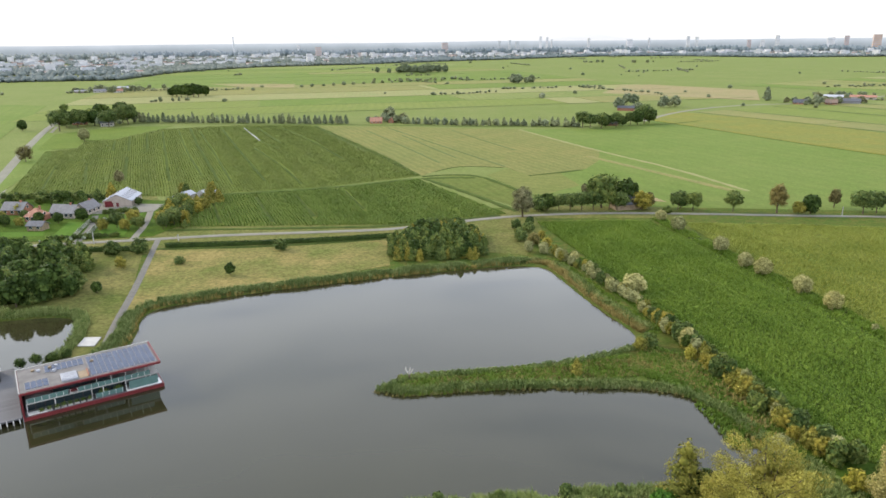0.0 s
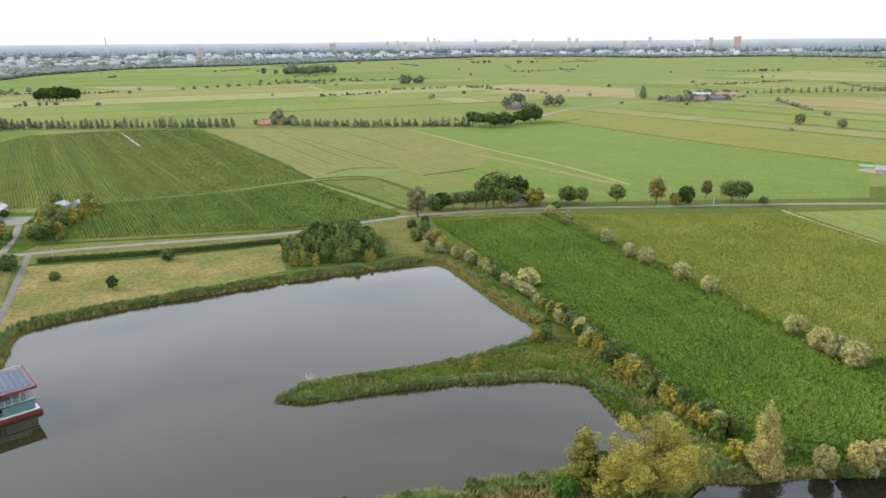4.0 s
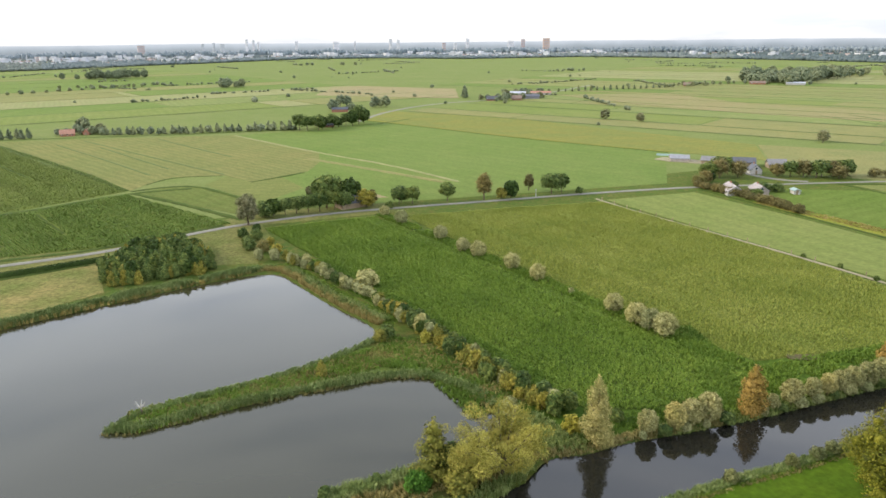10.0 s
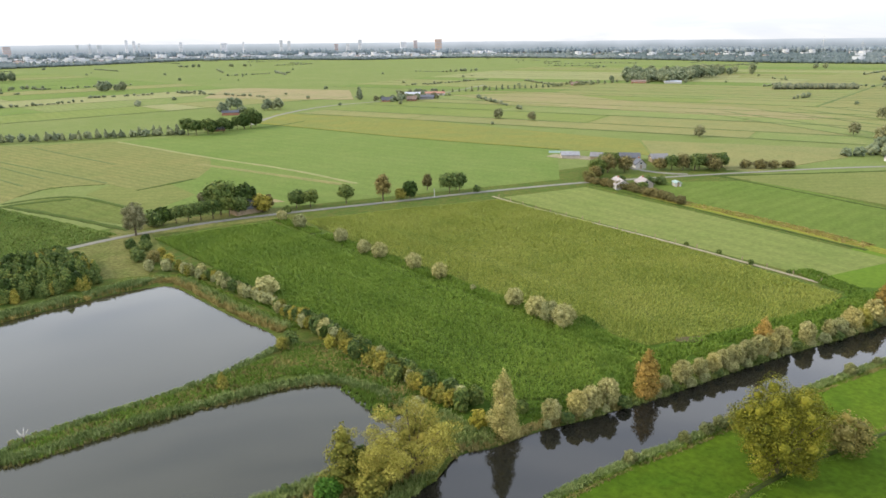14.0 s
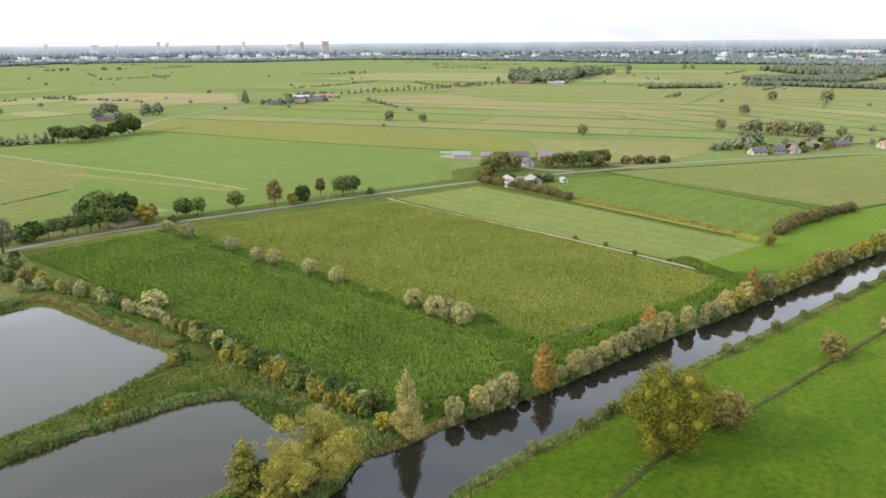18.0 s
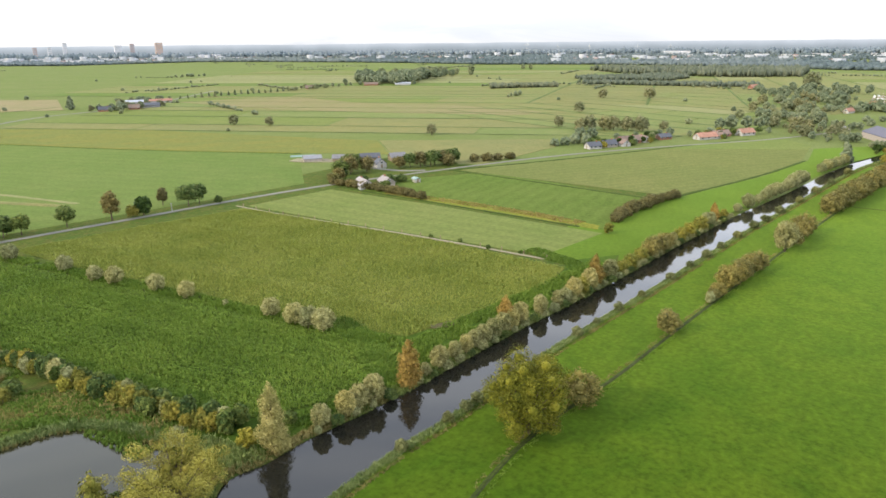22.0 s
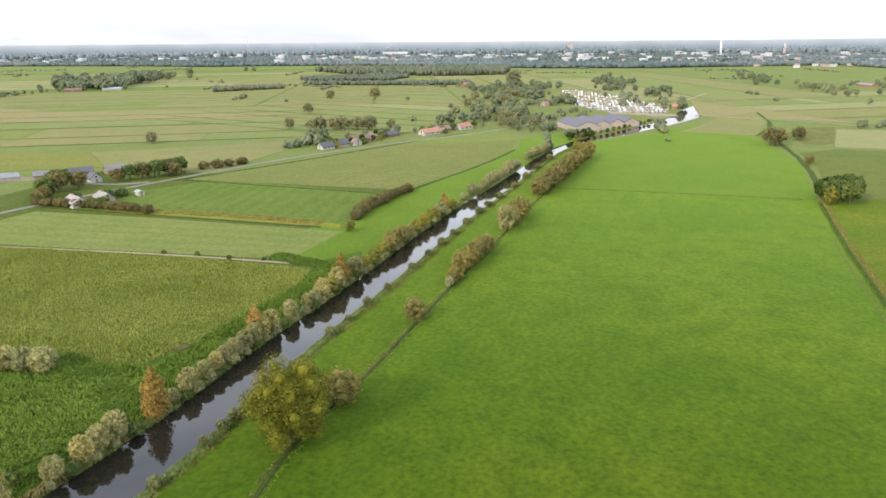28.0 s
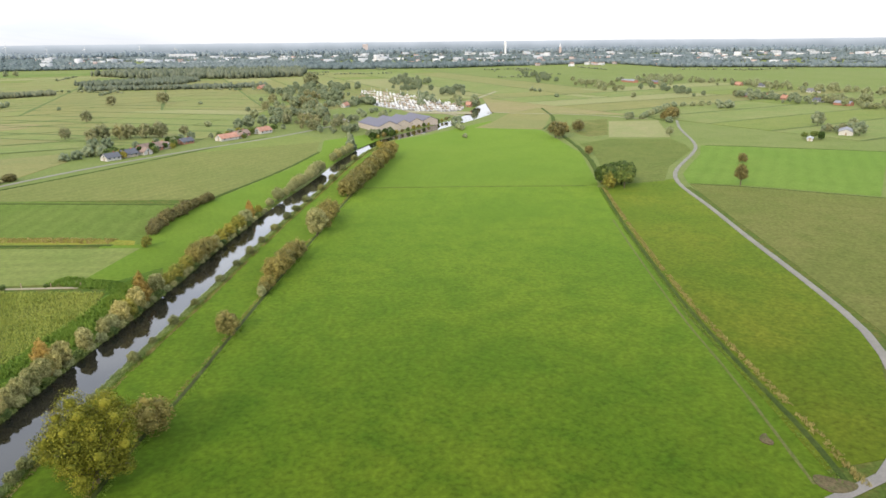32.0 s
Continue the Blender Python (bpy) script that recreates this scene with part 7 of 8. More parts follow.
def boat_parts(n, l):
    b = thing("motor_boat", pose(0, 0, 0), "white motor boat moored in the marina", "boat", "boats in the marina")
    w = l * 0.3
    bm = bmesh.new()
    ring = [(-l / 2, -w / 2), (l * 0.15, -w / 2), (l * 0.38, -w * 0.3), (l / 2, 0), (l * 0.38, w * 0.3), (l * 0.15, w / 2), (-l / 2, w / 2)]
    lo = [bm.verts.new((x * 0.92, y * 0.75, -0.2)) for x, y in ring]
    hi = [bm.verts.new((x, y, 1.1 + 0.25 * (x > l * 0.3))) for x, y in ring]
    bm.faces.new(hi)
    for i in range(7):
        j = (i + 1) % 7
        bm.faces.new((lo[i], lo[j], hi[j], hi[i]))
    part("hull", bm, "white_paint", b)
    part("cabin", boxed(-l * 0.3, l * 0.18, -w * 0.36, w * 0.36, 1.05, 2.5, bevel=0.2), "white_paint" if n % 3 else "timber", b)
    part("cabin_window", boxed(-l * 0.26, l * 0.14, -w * 0.375, w * 0.375, 1.6, 2.1), "glass", b, "dark cabin windows")
    if n % 2:
        part("mast", tube(bmesh.new(), [(0.2, 0, 2.3), (0.2, 0, 5.5 + n)], [0.08, 0.05], 5), "white_paint", b)
    return b


fleet = [boat_parts(0, 9.0), boat_parts(1, 10.5), boat_parts(2, 8.0), boat_parts(3, 12.0)]
rb = random.Random(4)
spots = []
for row in range(14):
    o = Vector((766 + row * 23, 6 + row * 6.4))
    for k in range(24):
        p = o + Vector((-0.25, 1)) * (k * 4.4 - 54)
        if inside(BASIN, np.array([p.x]), np.array([p.y]))[0] and rb.random() > 0.06:
            spots.append(p)
for i, p in enumerate(spots):
    turn = rb.choice((15, 195)) + rb.uniform(-6, 6)
    if i < 4:
        fleet[i].matrix_basis = pose(p.x, p.y, 0, 0, 0, turn)
    else:
        copy_thing(fleet[i % 4], pose(p.x, p.y, 0, 0, 0, turn))
for k in range(9):
    j = thing("jetty", pose(789 + k * 34.5, 12 + k * 9.6, 0, 0, 0, 104), "pale timber jetty between moored boats", "jetty")
    part("walkway", boxed(-24, 24, -0.9, 0.9, 0.35, 0.55), "timber", j)
    for q in (-21, -7, 7, 21):
        part("mooring_post", tube(bmesh.new(), [(q, 1.1, -1), (q, 1.1, 1.6)], [0.18, 0.16], 6), "timber", j)

for k in range(15):
    x = 526 + k * 9.5
    plant(("hedge_green", "hedge_shrub", "farm_tree")[k % 3], x, float(np.interp(x, (520, 550, 595, 660, 708), (51, 39, 18.5, -9, -26))) + 2.4, 3.0 + 1.2 * ((k * 7) % 5) / 4, group="bushes on the harbour bank", variants=4)
sheet("yard", [(722, -34), (741, -30), (745, 11), (762, 40), (735, 30), (716, -26)], F + 0.3, "gravel", "pale paved marina quay", "pavement")

# poles along the road
for x, y, h in ((-130.4, 252.6, 4.2), (167.4, 281.4, 3.8), (-99.6, 255.2, 2.2), (-147, 246.5, 3.0)):
    p = thing("utility_post", pose(x, y, LAND), "pale concrete post beside the road", "post")
    part("shaft", tube(bmesh.new(), [(0, 0, -0.2), (0, 0, h)], [0.22, 0.18], 6), "concrete", p)
    part("cap", boxed(-0.26, 0.26, -0.26, 0.26, h, h + 0.15, bevel=0.03), "sheet_grey", p)
# fence posts along the pale strip
fp, _ = along([(192.8, 264), (193.4, 238), (198.4, 195), (201.8, 159), (203.8, 110)], 9.0)
fence = thing("fence", pose(0, 0, LAND), "low timber post fence between fields", "fence", kind="")
fpost = bm_mesh("post", boxed(-0.12, 0.12, -0.12, 0.12, -0.1, 1.3, bevel=0.02), "timber")
for x, y in fp:
    q = new("post", fpost)
    q.parent, q.location = fence, (x, y, 0)
# muddy gateway
sheet("yard", smooth_line([(103, -63), (100, -62), (97, -64), (98, -68), (100, -69.5), (101.5, -66)], 2, True), F + 0.07, "mud", "trodden muddy gateway at the ditch end", "mud")
sheet("yard", smooth_line([(113, -58.5), (115, -59.4), (116, -61), (114, -60.6), (112.8, -61.2), (111.5, -60.2)], 2, True), F + 0.06, "mud", "bare mud patch in the meadow", "mud")
sheet("yard", smooth_line([(131, 104), (137, 101), (140, 102.5), (136, 105), (132.5, 107)], 2, True), F + 0.3, "mud", "bare grey soil patch among weeds", "mud")

# ---- distance: polder trees, woods, town, skyline ----
rd = random.Random(21)
for x, y, h, k in ((398, 548, 10, "far_willow"), (414, 517, 8.6, "far_willow"), (444, 352, 9.2, "far_willow"), (678, 339, 11.4, "far_willow"), (550, 294, 10, "far_willow"), (860, 397, 12.5, "far_willow"), (874, 340, 16, "far_willow"), (1648, 993, 15, "far_tree"), (1660, 977, 15, "far_tree"), (653, -174, 6.5, "far_tree"), (540, -177, 6.6, "far_tree"), (753, -299, 7, "far_bush"), (752, -308, 8, "far_bush"), (523, -314, 11, "far_tree"), (574, 209, 8, "far_willow"), (541, 260, 13, "far_willow"), (532, 264, 11, "far_willow"), (548, 250, 12.5, "far_willow"), (549, 242, 12.5, "far_willow"), (554, 232, 12, "far_willow"), (560, 224, 13, "far_willow"), (556, 220, 12, "far_willow"), (480, 238, 10, "far_tree"), (488, 232, 9, "far_tree"), (474, 230, 7, "far_tree"), (463, 234, 6, "far_bush"), (452, 236, 5.5, "far_bush"), (444, 240, 5, "far_bush"), (466, 226, 6, "far_bush"),
                   (492, 214, 6, "far_tree"), (509, 207, 6, "far_tree"), (480, 195, 5, "far_tree"), (512, 195, 6, "far_tree"), (530, 196, 6, "far_tree"), (536, 190, 7, "far_tree"), (545, 178, 5, "far_tree"), (568, 170, 5, "far_bush"), (600, 172, 10, "far_tree"), (612, 166, 11, "far_tree"), (620, 156, 11, "far_tree"), (628, 148, 10, "far_tree"),
                   (350, -85, 11.5, "dark_tree"), (354, -90, 11, "dark_tree"), (342, -84, 8.5, "hedge_shrub"), (362, -90, 9, "roadside_tree"), (358, -84, 8.5, "dark_tree"), (366, -96, 7, "hedge_shrub"), (346, -86, 11, "roadside_tree"), (350, -94, 12, "roadside_tree"), (358, -95, 10, "pollard_willow"), (343, -92, 10, "roadside_tree"), (533, -88, 13.5, "farm_tree"), (537, -94, 12, "farm_tree"), (528, -90, 10, "farm_tree"), (566, -111, 10, "farm_tree"), (572, -114, 8, "farm_tree"), (450, -96, 6, "farm_tree"), (347, -152, 11.2, "russet_tree"), (412, -180, 6, "farm_tree"), (653, -214, 12, "farm_tree"), (660, -220, 10, "farm_tree"), (646, -206, 8, "farm_tree"), (625, -204, 5, "far_bush"), (656, -178, 7, "far_tree"),
                   (590, -318, 12, "far_tree"), (560, -330, 10, "far_tree"), (122, 598, 13, "roadside_tree"), (127, 591, 12, "roadside_tree"), (136, 589, 12.5, "roadside_tree"), (141, 596, 11, "dark_tree"), (150, 596, 12, "roadside_tree"), (157, 603, 9, "dark_tree"), (166, 611, 10.5, "roadside_tree"), (172, 610, 13.5, "dark_tree"), (180, 618, 16.5, "roadside_tree"), (187, 626, 13, "dark_tree"), (214, 807, 13.5, "far_tree"), (222, 806, 12.5, "far_tree"), (246, 775, 12, "far_tree"), (258, 774, 13, "far_tree"),
                   (-330, 612, 17.9, "roadside_tree"), (-337, 638, 15.6, "dark_tree"), (-328, 640, 14.8, "roadside_tree"), (-330, 657, 14.8, "dark_tree"), (-336, 684, 12.5, "roadside_tree"), (-352, 735, 13.3, "dark_tree"), (-300, 640, 14.8, "roadside_tree"), (-338, 714, 14.0, "dark_tree"), (-306, 664, 13.3, "roadside_tree"), (-302, 674, 20.3, "dark_tree"), (-291, 660, 17.9, "roadside_tree"), (-296, 686, 10.9, "dark_tree"), (-345, 650, 12.5, "roadside_tree"), (-320, 655, 13.3, "dark_tree"), (-412, 780, 9.4, "roadside_tree"), (-365, 617, 9.4, "dark_tree"),
                   (190, 748, 13, "far_tree"), (240, 767, 8, "far_tree"), (252, 772, 9, "far_tree"), (262, 778, 9, "far_tree"), (-47, 664, 13, "far_tree"), (-40, 650, 7, "far_tree"), (-34, 648, 6, "far_tree"), (392, 847, 17, "row_tree"), (395, 853, 15, "row_tree"),
                   (400, 772, 6, "far_tree"), (415, 778, 7, "far_tree"), (425, 790, 8, "far_tree"), (448, 792, 7, "far_tree"), (470, 812, 6, "far_tree"), (520, 870, 7, "far_tree"), (535, 872, 6, "far_tree"), (-266, 447, 10, "farm_tree"), (-276, 545, 10, "pollard_willow"), (-377, 1007, 13, "dark_tree"), (-370, 1006, 17, "dark_tree"), (-360, 996, 18, "dark_tree"), (-351, 995, 19, "dark_tree"), (-345, 1002, 19, "dark_tree"), (-338, 1002, 17, "dark_tree"), (-331, 1012, 15, "dark_tree"), (860, 125, 18, "far_tree"), (1150, 205, 26, "far_willow"), (808, -40, 13, "far_tree"), (800, -22, 12, "row_tree")):
    plant(k, x, y, h, variants=5)


def grove(kind, spots):
    """Far trees that stand too close together to count, joined."""
    vs, fs, at = [], [], 0
    for x, y, h in spots:
        src = rd.choice(GROWN[kind])
        for ob in src.children:
            me = ob.data
            v = np.empty(len(me.vertices) * 3, np.float32)
            me.vertices.foreach_get("co", v)
            me.calc_loop_triangles()
            t = np.empty(len(me.loop_triangles) * 3, np.int32)
            me.loop_triangles.foreach_get("vertices", t)
            a, k = rd.uniform(0, 6.28), h / src["tall"]
            v = v.reshape(-1, 3) * k
            c, s = math.cos(a), math.sin(a)
            vs.append(np.stack([v[:, 0] * c - v[:, 1] * s + x, v[:, 0] * s + v[:, 1] * c + y, v[:, 2] + LAND], 1))
            fs.append(t.reshape(-1, 3) + at)
            at += len(v)
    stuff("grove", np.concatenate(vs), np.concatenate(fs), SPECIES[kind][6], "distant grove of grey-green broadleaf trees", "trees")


# farm groves
for cx, cy, rx, ry, n, lo, hi, kind in ((-60, 1705, 60, 22, 34, 16, 24, "far_tree"), (-20, 1350, 70, 12, 14, 6, 9, "far_tree"), (130, 1240, 8, 8, 8, 14, 20, "far_tree"), (157, 1240, 5, 5, 4, 14, 19, "far_tree"), (630, 2270, 50, 20, 12, 9, 13, "far_tree"), (500, 2320, 40, 18, 10, 8, 12, "far_tree"), (790, 885, 50, 12, 16, 6, 9, "far_tree"), (860, 895, 50, 14, 16, 6, 10, "far_tree"), (1000, 890, 60, 40, 46, 14, 24, "far_tree"), (1110, 945, 90, 50, 60, 16, 26, "far_tree"), (1260, 1010, 100, 50, 46, 14, 24, "far_tree"), (960, 1490, 40, 14, 12, 6, 9, "far_bush"), (-510, 1150, 60, 40, 26, 7, 12, "far_tree"),
                                        (640, 118, 40, 22, 18, 7, 12, "far_willow"), (650, 124, 40, 22, 16, 7, 12, "far_tree"), (610, 108, 16, 26, 20, 7, 11, "far_willow"), (700, 150, 60, 34, 26, 7, 13, "far_tree"), (790, 150, 70, 44, 20, 8, 15, "far_willow"), (790, 155, 70, 44, 24, 8, 15, "far_tree"), (900, 160, 90, 50, 22, 8, 15, "far_willow"), (900, 170, 90, 50, 26, 8, 15, "far_tree"), (690, 120, 40, 16, 10, 7, 11, "far_willow"), (830, 100, 30, 22, 20, 7, 11, "far_bush"), (1060, 190, 110, 50, 44, 8, 16, "far_tree"), (720, 70, 30, 18, 22, 4, 7, "far_bush"), (585, 78, 18, 14, 12, 5, 9, "far_tree"), (560, 52, 20, 8, 12, 5, 9, "far_tree"), (1020, -22, 60, 20, 20, 8, 13, "far_tree"), (930, 20, 80, 14, 20, 4, 8, "far_bush"), (880, -20, 30, 8, 10, 5, 9, "far_tree"), (1150, 40, 120, 26, 26, 6, 12, "far_tree"),
                                        (870, -400, 80, 22, 36, 6, 12, "far_tree"), (1150, -250, 130, 22, 40, 6, 11, "far_tree"), (1000, -330, 80, 18, 26, 6, 11, "far_tree"), (1280, -420, 130, 34, 44, 7, 12, "far_tree"), (1420, -200, 160, 24, 40, 7, 12, "far_tree"), (770, -450, 60, 20, 24, 7, 14, "far_tree"), (1200, -360, 100, 24, 26, 7, 12, "far_tree"), (1060, -490, 110, 24, 34, 7, 13, "far_tree"), (950, -560, 100, 30, 26, 7, 13, "far_tree"), (700, -470, 60, 20, 12, 5, 8, "far_bush"), (1300, 60, 120, 30, 26, 9, 16, "far_tree"), (640, -15, 50, 5, 16, 3, 6, "far_bush"), (545, 45, 14, 6, 8, 6, 9, "dark_tree")):
    n = int(n * 0.5) if 600 < cx < 1000 and cy > 60 else n
    spots = [(cx + rd.gauss(0, 0.6) * rx, cy + rd.gauss(0, 0.6) * ry, rd.uniform(lo * 0.6, hi * 0.85)) for _ in range(n)]
    if cx * cx + cy * cy < 760 ** 2:
        for x, y, h in spots:
            plant(kind, x, y, h, variants=5, group="distant grove")
    else:
        grove(kind, spots)
# trees round the outlying houses
rh_ = random.Random(77)
behind = {"far_tree": [], "far_willow": []}
for x, y, l in FAR_HOUSES:
    far = math.hypot(x, y)
    for q in range(5 if far > 620 else 4):
        a, d = math.atan2(y, x) + rh_.uniform(-1.5, 1.5), l * 0.5 + rh_.uniform(2, 8)
        p = (x + d * math.cos(a), y + d * math.sin(a), rh_.uniform(4.5, 8.5))
        if far < 620:
            plant(rh_.choice(("roadside_tree", "hedge_shrub", "dark_tree", "green_bush")), p[0], p[1], p[2] * 0.7, variants=4, group="garden trees in the village")
        else:
            behind[rh_.choice(("far_tree", "far_tree", "far_willow"))].append(p)
for kind, spots in behind.items():
    grove(kind, spots)
# rows of young trees
for line, step, h in (([(-292, 678), (-200, 663), (-112, 648), (-84, 646)], 5.0, 8.4), ([(-30, 640), (26, 621), (90, 615), (118, 604)], 6.0, 7.2), ([(-30, 642), (60, 622), (120, 600)], 9, 4.5), ([(560, 885), (760, 880)], 11, 7), ([(-230, 1200), (60, 1420)], 20, 5), ([(690, -470), (560, -420)], 18, 6), ([(660, -190), (770, -250), (800, -330)], 12, 5)):
    p, _ = along(line, step)
    for x, y in p:
        plant("row_tree" if h > 5 else "far_bush", x + rd.uniform(-1, 1), y + rd.uniform(-1, 1), h * rd.uniform(0.75, 1.2), variants=4, group="row of young trees")
# lone bushes in the polder
for _ in range(60):
    a, r = radians(rd.uniform(-25, 112)), rd.uniform(620, 2100)
    if abs(math.degrees(a) - 84) > 9:
        plant("far_bush", r * math.sin(a), r * math.cos(a), rd.uniform(2.0, 5.0), variants=4)


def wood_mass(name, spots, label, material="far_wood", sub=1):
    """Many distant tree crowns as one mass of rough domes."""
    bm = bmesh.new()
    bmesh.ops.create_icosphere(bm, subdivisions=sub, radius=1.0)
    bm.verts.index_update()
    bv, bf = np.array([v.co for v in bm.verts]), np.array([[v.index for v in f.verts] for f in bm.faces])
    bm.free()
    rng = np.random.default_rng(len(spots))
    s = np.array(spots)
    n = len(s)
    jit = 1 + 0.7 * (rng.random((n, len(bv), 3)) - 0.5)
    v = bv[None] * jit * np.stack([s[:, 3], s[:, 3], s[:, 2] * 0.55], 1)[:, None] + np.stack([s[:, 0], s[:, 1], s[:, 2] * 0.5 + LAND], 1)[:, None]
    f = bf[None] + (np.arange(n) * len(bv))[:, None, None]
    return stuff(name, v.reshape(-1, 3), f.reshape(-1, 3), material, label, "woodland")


# plantation strips and wood in the middle distance
def block(corners, n, lo, hi, wide):
    c = np.array(corners, float)
    out = []
    while len(out) < n:
        x, y = rd.uniform(*c[:, 0][[c[:, 0].argmin(), c[:, 0].argmax()]]), rd.uniform(*c[:, 1][[c[:, 1].argmin(), c[:, 1].argmax()]])
        if inside(c, np.array([x]), np.array([y]))[0]:
            out.append((x, y, rd.uniform(lo, hi), rd.uniform(0.7, 1.2) * wide))
    return out


# plantation leaves lightened, with haze of distance in the colour
M["mid_wood"] = leaf_mat("haze_tinted_plantation_leaves", (0.075, 0.09, 0.06), (0.105, 0.12, 0.078), (0.14, 0.15, 0.1))
wood_mass("woodland", block([(950, 632), (1045, 562), (1075, 580), (985, 655)], 360, 5, 8, 2.6), "low plantation block in the polder", "mid_wood")
wood_mass("woodland", block([(1130, 560), (1165, 350), (1200, 286), (1240, 300), (1200, 380), (1170, 580)], 560, 5, 8, 2.8), "low plantation strip in the polder", "mid_wood")
wood_mass("woodland", block([(1240, 600), (1290, 668), (1420, 580), (1520, 560), (1420, 470), (1300, 470)], 700, 6, 9, 3.0), "low plantation strip in the polder", "mid_wood")
wood_mass("woodland", block([(1500, 620), (1690, 820), (1760, 600), (1800, 330), (1560, 300), (1480, 420)], 1500, 10, 17, 4), "dark plantation wood in the polder", "mid_wood")

# hedgerows and ditch-side bushes scattered over the far polder
rows_ = []
for _ in range(110):
    a, r = radians(rd.uniform(-34, 114)), rd.uniform(900, 2500) if rd.random() < 0.75 else rd.uniform(2300, 3300)
    x, y = r * math.sin(a), r * math.cos(a)
    if abs(math.degrees(a) - 84) < 10 and r < 1300:
        continue
    t = radians(rd.choice((14, -60, -106, 20, 104)) + rd.uniform(-6, 6))
    n = rd.randint(4, 34)
    for q in range(n):
        if rd.random() < 0.8:
            rows_.append((x + math.cos(t) * 6.5 * q + rd.uniform(-2, 2), y + math.sin(t) * 6.5 * q + rd.uniform(-2, 2), rd.uniform(1.5, 5.0) * (1.6 if n < 9 else 1), rd.uniform(1.6, 3.6)))
M["hedge_leaf"] = leaf_mat("far_hedgerow_leaves", (0.075, 0.095, 0.055), (0.12, 0.14, 0.08), (0.17, 0.18, 0.11))
wood_mass("hedgerows", rows_, "scattered far hedgerows and bushes across the polder", "hedge_leaf")

EDGE = [(-40, 1700), (-29, 1690), (-24, 1640), (-20, 1985), (-14, 2300), (-6, 2410), (-3, 2530), (5.5, 2857), (12.5, 3300), (18.5, 3270), (25, 3000), (34, 3250), (49, 2690), (56, 2400), (66, 2332), (82, 1960), (91, 1977), (103, 2280), (108, 1960), (119, 2020), (132, 2100)]


def edge_of(az):
    return float(np.interp(az, [e[0] for e in EDGE], [e[1] for e in EDGE]))


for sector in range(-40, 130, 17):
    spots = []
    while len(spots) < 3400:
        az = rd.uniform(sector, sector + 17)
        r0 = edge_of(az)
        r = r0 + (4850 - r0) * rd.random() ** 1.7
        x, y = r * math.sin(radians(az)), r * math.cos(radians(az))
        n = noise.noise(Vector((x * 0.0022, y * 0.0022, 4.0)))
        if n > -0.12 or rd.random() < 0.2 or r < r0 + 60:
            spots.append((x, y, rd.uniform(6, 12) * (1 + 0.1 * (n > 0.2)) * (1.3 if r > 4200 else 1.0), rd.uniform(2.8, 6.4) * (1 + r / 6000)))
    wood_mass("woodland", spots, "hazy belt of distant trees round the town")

# the taller wooded rim behind the town, added to hide tower feet, haze in its colour
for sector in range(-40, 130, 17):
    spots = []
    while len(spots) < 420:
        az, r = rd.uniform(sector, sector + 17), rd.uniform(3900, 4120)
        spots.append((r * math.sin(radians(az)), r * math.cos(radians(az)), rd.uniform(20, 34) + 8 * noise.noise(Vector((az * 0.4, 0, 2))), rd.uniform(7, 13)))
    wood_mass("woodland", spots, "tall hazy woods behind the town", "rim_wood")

# town buildings


def block_thing(w, d, h, wall, floors, name="town_building", label="pale distant town building with window bands", roof="city_grey"):
    b = thing(name, pose(0, 0, 0), label, "building", "distant town buildings")
    part("wall", boxed(-w / 2, w / 2, -d / 2, d / 2, -1, h), wall, b)
    part("roof", boxed(-w / 2 - 0.4, w / 2 + 0.4, -d / 2 - 0.4, d / 2 + 0.4, h, h + 0.8), roof, b)
    step = h / (floors + 0.5)
    for k in range(floors):
        z = step * (k + 0.5)
        part("window_band", boxed(-w / 2 - 0.12, w / 2 + 0.12, -d / 2 - 0.12, d / 2 + 0.12, z, z + step * 0.3), "city_dark", b)
    return b


kinds_ = [block_thing(26, 14, 10, "city_white", 2), block_thing(44, 18, 9, "city_white", 1, roof="sheet_white"), block_thing(18, 12, 9, "city_pink", 2, roof="tile_orange", label="pinkish distant town building with tiled roof"),
          block_thing(34, 14, 15, "city_grey", 3, label="grey distant town building with window bands"), block_thing(48, 24, 9, "city_white", 1, roof="sheet_white", label="long white distant warehouse"), block_thing(14, 11, 8, "city_pink", 1, roof="tile_brown", label="pinkish distant town house"), block_thing(24, 16, 22, "city_white", 5)]
first, heaps = set(), {}
for n_ in range(1750):
    az = rd.choice((rd.uniform(-36, 36), rd.uniform(-36, 36), rd.uniform(36, 122)))
    r0 = edge_of(az)
    r = min(4760, r0 + (420 if rd.random() < 0.85 else 120) + (3860 - r0) * rd.random() ** 0.8)
    if az > 36 and rd.random() < 0.35:
        continue
    i = rd.choices(range(7), [6, 4, 6, 4, 1.2, 7, 3 if az < 36 else 0.8])[0]
    m = pose(r * math.sin(radians(az)), r * math.cos(radians(az)), LAND, 0, 0, rd.uniform(-25, 25) - az)
    if i not in first:
        first.add(i)
        kinds_[i].matrix_basis = m
    elif n_ < 200:
        copy_thing(kinds_[i], m)
    else:
        for ob in kinds_[i].children:
            me = ob.data
            co = np.empty(len(me.vertices) * 3, np.float32)
            me.vertices.foreach_get("co", co)
            me.calc_loop_triangles()
            t = np.empty(len(me.loop_triangles) * 3, np.int32)
            me.loop_triangles.foreach_get("vertices", t)
            pile = heaps.setdefault(me.materials[0].name, [[], [], 0])
            co = co.reshape(-1, 3) @ np.array(m.to_3x3()).T + np.array(m.translation)
            pile[0].append(co)
            pile[1].append(t.reshape(-1, 3) + pile[2])
            pile[2] += len(co)
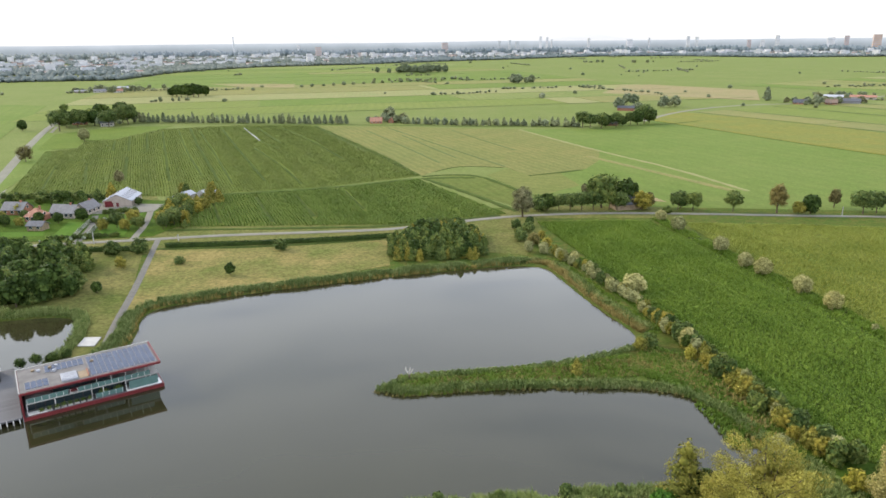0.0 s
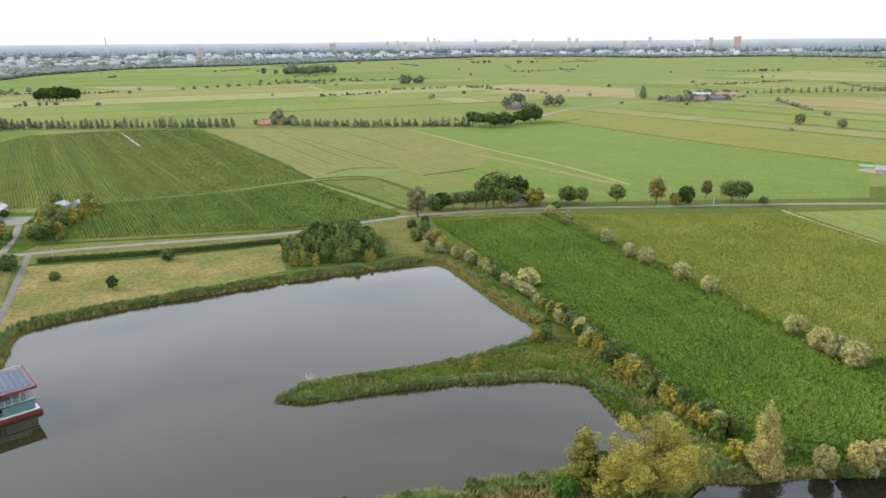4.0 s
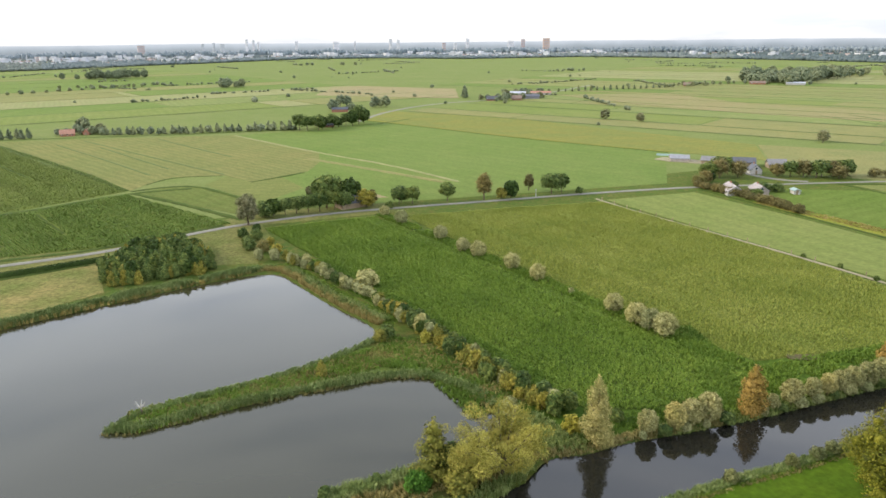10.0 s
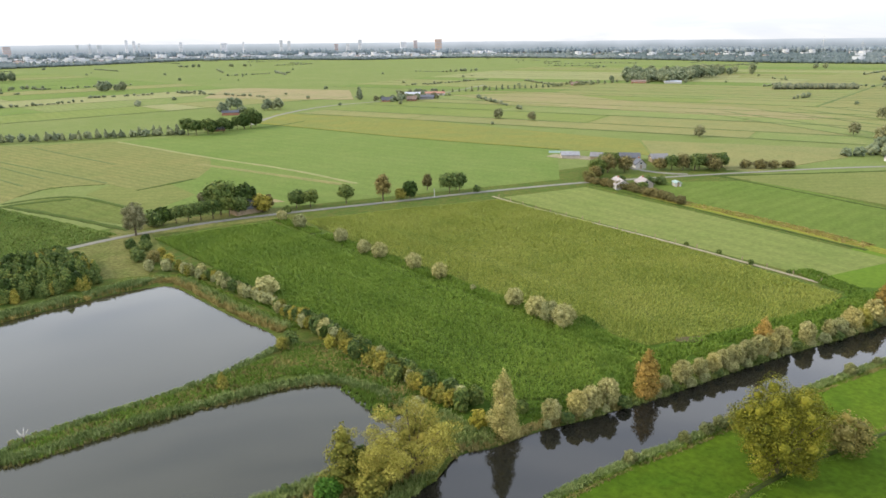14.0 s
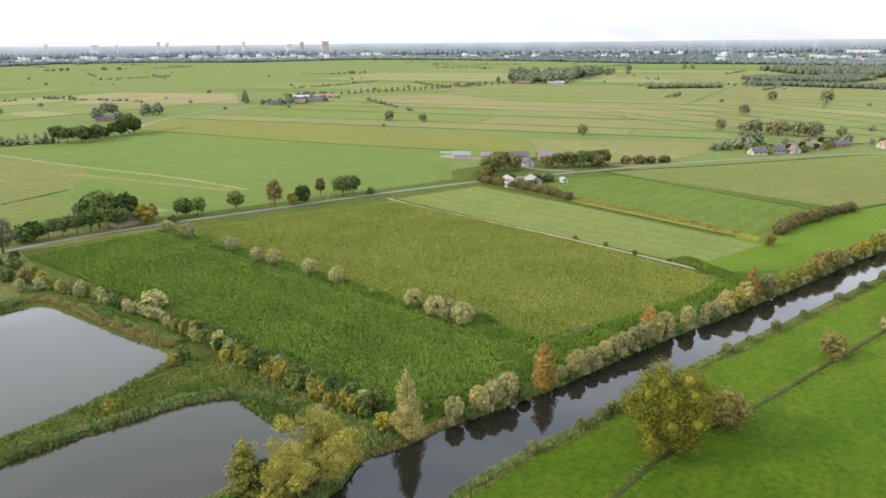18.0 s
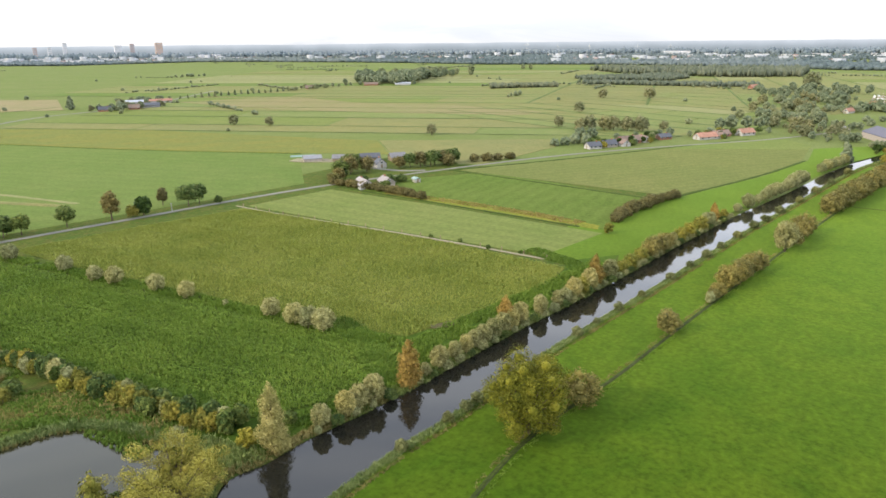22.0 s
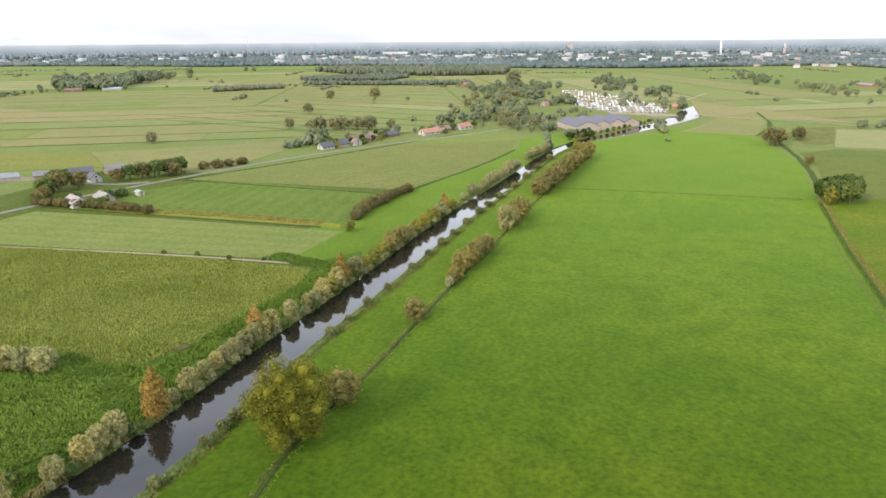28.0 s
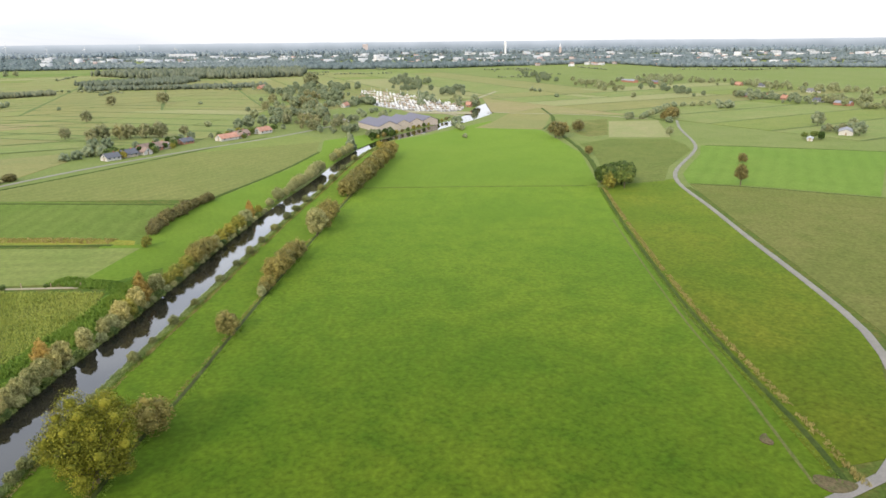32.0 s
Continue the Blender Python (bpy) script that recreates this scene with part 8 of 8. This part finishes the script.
for key, (vs, fs, _) in heaps.items():
    ob = new("town_blocks", mesh_np("town_blocks", np.concatenate(vs), np.concatenate(fs)))
    ob.data.materials.append(bpy.data.materials[key])
    tagged(ob, "far crowded town roofs and walls", "buildings", kind="stuff")
# village roofs on the east edge
vk = [block_thing(12, 9, 6, "city_pink", 1, "village_house", "distant village house with orange roof", "tile_orange"), block_thing(14, 9, 6, "city_white", 1, "village_house", "distant white village house", "tile_brown")]
for i in range(70):
    az, r = rd.uniform(91, 108), rd.uniform(2050, 2700)
    m = pose(r * math.sin(radians(az)), r * math.cos(radians(az)), LAND, 0, 0, rd.uniform(0, 180))
    if i < 2:
        vk[i].matrix_basis = m
    else:
        copy_thing(vk[i % 2], m)
# skyline towers: azimuth, top, breadth, distance, look
for az, top, wide, r, wall in ((8.0, 92, 18, 4300, "city_white"), (8.5, 88, 18, 4330, "city_white"), (8.85, 76, 14, 4300, "city_white"), (4.8, 70, 20, 4400, "city_grey"), (5.6, 74, 18, 4420, "city_grey"), (6.2, 66, 30, 4400, "city_grey"), (11.7, 78, 22, 4400, "city_white"), (14.75, 72, 42, 4200, "city_white"), (16.2, 78, 12, 4250, "city_white"), (19.0, 86, 24, 4500, "city_white"), (19.6, 82, 24, 4500, "city_white"), (23.2, 62, 26, 4300, "city_pink"), (24.1, 62, 26, 4320, "city_white"), (25.05, 84, 26, 4300, "city_white"), (28.45, 70, 46, 4200, "city_white"), (29.4, 78, 28, 4200, "city_pink"), (31.2, 82, 48, 4150, "city_orange"), (26.9, 52, 90, 4200, "city_white"), (17.6, 50, 120, 4250, "city_white"), (-10.9, 56, 20, 4000, "city_white"), (-9.4, 50, 36, 3600, "city_pink"), (-25.5, 52, 90, 4300, "city_white"), (0.5, 62, 50, 4500, "city_pink"), (-6.0, 48, 60, 3700, "city_pink"), (58, 46, 60, 4200, "city_white"), (60, 46, 110, 4300, "city_pink"), (63.5, 48, 60, 4300, "city_white"), (66.4, 50, 130, 4300, "city_white"), (70.5, 44, 170, 3900, "city_white"), (77, 58, 60, 4300, "city_pink"), (84.2, 56, 40, 4300, "city_pink"), (90.2, 52, 110, 4200, "city_white"), (55, 40, 150, 4000, "city_white"), (40, 40, 160, 4200, "city_white")):
    top = min(top, 20) if wide > 55 else top
    wide *= 0.75
    t = block_thing(wide, wide * 0.6 if wide < 60 else 30, top, wall, max(2, int(top / 9)), "town_tower" if top > 60 else "town_building", {"city_white": "tall pale town tower on the skyline", "city_grey": "tall grey town tower on the skyline", "city_pink": "pinkish brick town block on the skyline", "city_orange": "orange-clad town tower on the skyline"}[wall])
    t.matrix_basis = pose(r * math.sin(radians(az)), r * math.cos(radians(az)), LAND, 0, 0, -az + 8)
ch = thing("factory_chimney", pose(4200 * math.sin(radians(-15.73)), 4200 * math.cos(radians(-15.73)), LAND), "tall slim grey factory chimney", "chimney")
part("shaft", tube(bmesh.new(), [(0, 0, 0), (0, 0, 60), (0, 0, 106)], [6, 4.5, 3.4], 10), "city_grey", ch)
part("rim", tube(bmesh.new(), [(0, 0, 104), (0, 0, 107)], [4.2, 4.2], 10), "city_dark", ch)
ar = thing("bridge_arch", pose(4000 * math.sin(radians(-17.5)), 4000 * math.cos(radians(-17.5)), LAND, 0, 0, 17.5), "pale steel bridge arch in the town", "bridge")
part("arch", tube(bmesh.new(), [(60 * math.cos(math.pi * k / 12), 0, 8 + 36 * math.sin(math.pi * k / 12)) for k in range(13)], [2.0] * 13, 6), "city_white", ar)
part("deck", boxed(-65, 65, -6, 6, 8, 10), "city_grey", ar)
wtw = thing("water_tower", pose(3600 * math.sin(radians(95.24)), 3600 * math.cos(radians(95.24)), LAND), "slender white water tower", "tower")
part("shaft", tube(bmesh.new(), [(0, 0, 0), (0, 0, 40), (0, 0, 46), (0, 0, 66)], [5, 5, 6, 6], 12), "city_white", wtw)
part("roof", tube(bmesh.new(), [(0, 0, 66), (0, 0, 70)], [6.4, 2], 12), "city_grey", wtw)
cht = thing("church_tower", pose(3700 * math.sin(radians(99.5)), 3700 * math.cos(radians(99.5)), LAND), "brick church tower in the village", "tower")
part("shaft", boxed(-5, 5, -5, 5, 0, 38), "city_pink", cht)
part("spire", tube(bmesh.new(), [(0, 0, 38), (0, 0, 56)], [6, 0.4], 8), "city_grey", cht)
turb = None
for k, az in enumerate((59.2, 61.6, 64.0, 67.6, 70.0)):
    m = pose(4700 * math.sin(radians(az)), 4700 * math.cos(radians(az)), LAND, 0, 0, 20 - az) @ Matrix.Scale(0.72, 4)
    if turb is None:
        turb = thing("wind_turbine", m, "white distant wind turbine at rest", "wind turbine", "wind turbines on the skyline")
        part("mast", tube(bmesh.new(), [(0, 0, 0), (0, 0, 82)], [2.4, 1.5], 8), "white_paint", turb)
        part("nacelle", boxed(-2, 2, -5, 4, 81, 85, bevel=0.6), "white_paint", turb)
        for b in range(3):
            a = radians(90 + 120 * b)
            part("blade", tube(bmesh.new(), [(0, -5, 83), (20 * math.cos(a), -5, 83 + 20 * math.sin(a)), (38 * math.cos(a), -5, 83 + 38 * math.sin(a))], [1.2, 1.6, 0.4], 5), "white_paint", turb)
    else:
        copy_thing(turb, m)

# backdrop ring for the far horizon: haze painted as emission that brightens upwards
m_, t_, b_ = shader("painted_haze_glow", 1.0, 0.0)
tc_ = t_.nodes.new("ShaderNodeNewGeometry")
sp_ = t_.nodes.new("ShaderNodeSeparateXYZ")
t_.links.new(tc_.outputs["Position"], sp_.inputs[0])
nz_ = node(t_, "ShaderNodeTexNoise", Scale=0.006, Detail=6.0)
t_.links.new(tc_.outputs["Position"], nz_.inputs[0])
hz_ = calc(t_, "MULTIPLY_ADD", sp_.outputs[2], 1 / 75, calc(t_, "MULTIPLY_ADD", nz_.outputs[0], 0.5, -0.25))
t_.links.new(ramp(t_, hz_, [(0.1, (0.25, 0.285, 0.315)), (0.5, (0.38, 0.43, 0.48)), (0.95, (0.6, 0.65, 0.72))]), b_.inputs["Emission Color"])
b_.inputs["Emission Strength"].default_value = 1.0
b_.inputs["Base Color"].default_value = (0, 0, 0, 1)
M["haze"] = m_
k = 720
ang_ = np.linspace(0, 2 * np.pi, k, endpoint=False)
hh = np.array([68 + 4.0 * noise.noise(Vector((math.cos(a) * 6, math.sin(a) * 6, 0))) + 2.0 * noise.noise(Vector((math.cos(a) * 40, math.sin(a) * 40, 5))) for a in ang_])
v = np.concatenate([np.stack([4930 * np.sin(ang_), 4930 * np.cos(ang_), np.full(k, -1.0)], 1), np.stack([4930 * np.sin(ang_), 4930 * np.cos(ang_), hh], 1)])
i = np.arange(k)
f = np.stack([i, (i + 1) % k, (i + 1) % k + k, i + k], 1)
tagged(new("backdrop", mesh_np("backdrop", v, f, "haze")), "glowing blue-grey haze band painted on the horizon", "backdrop", kind="structure")
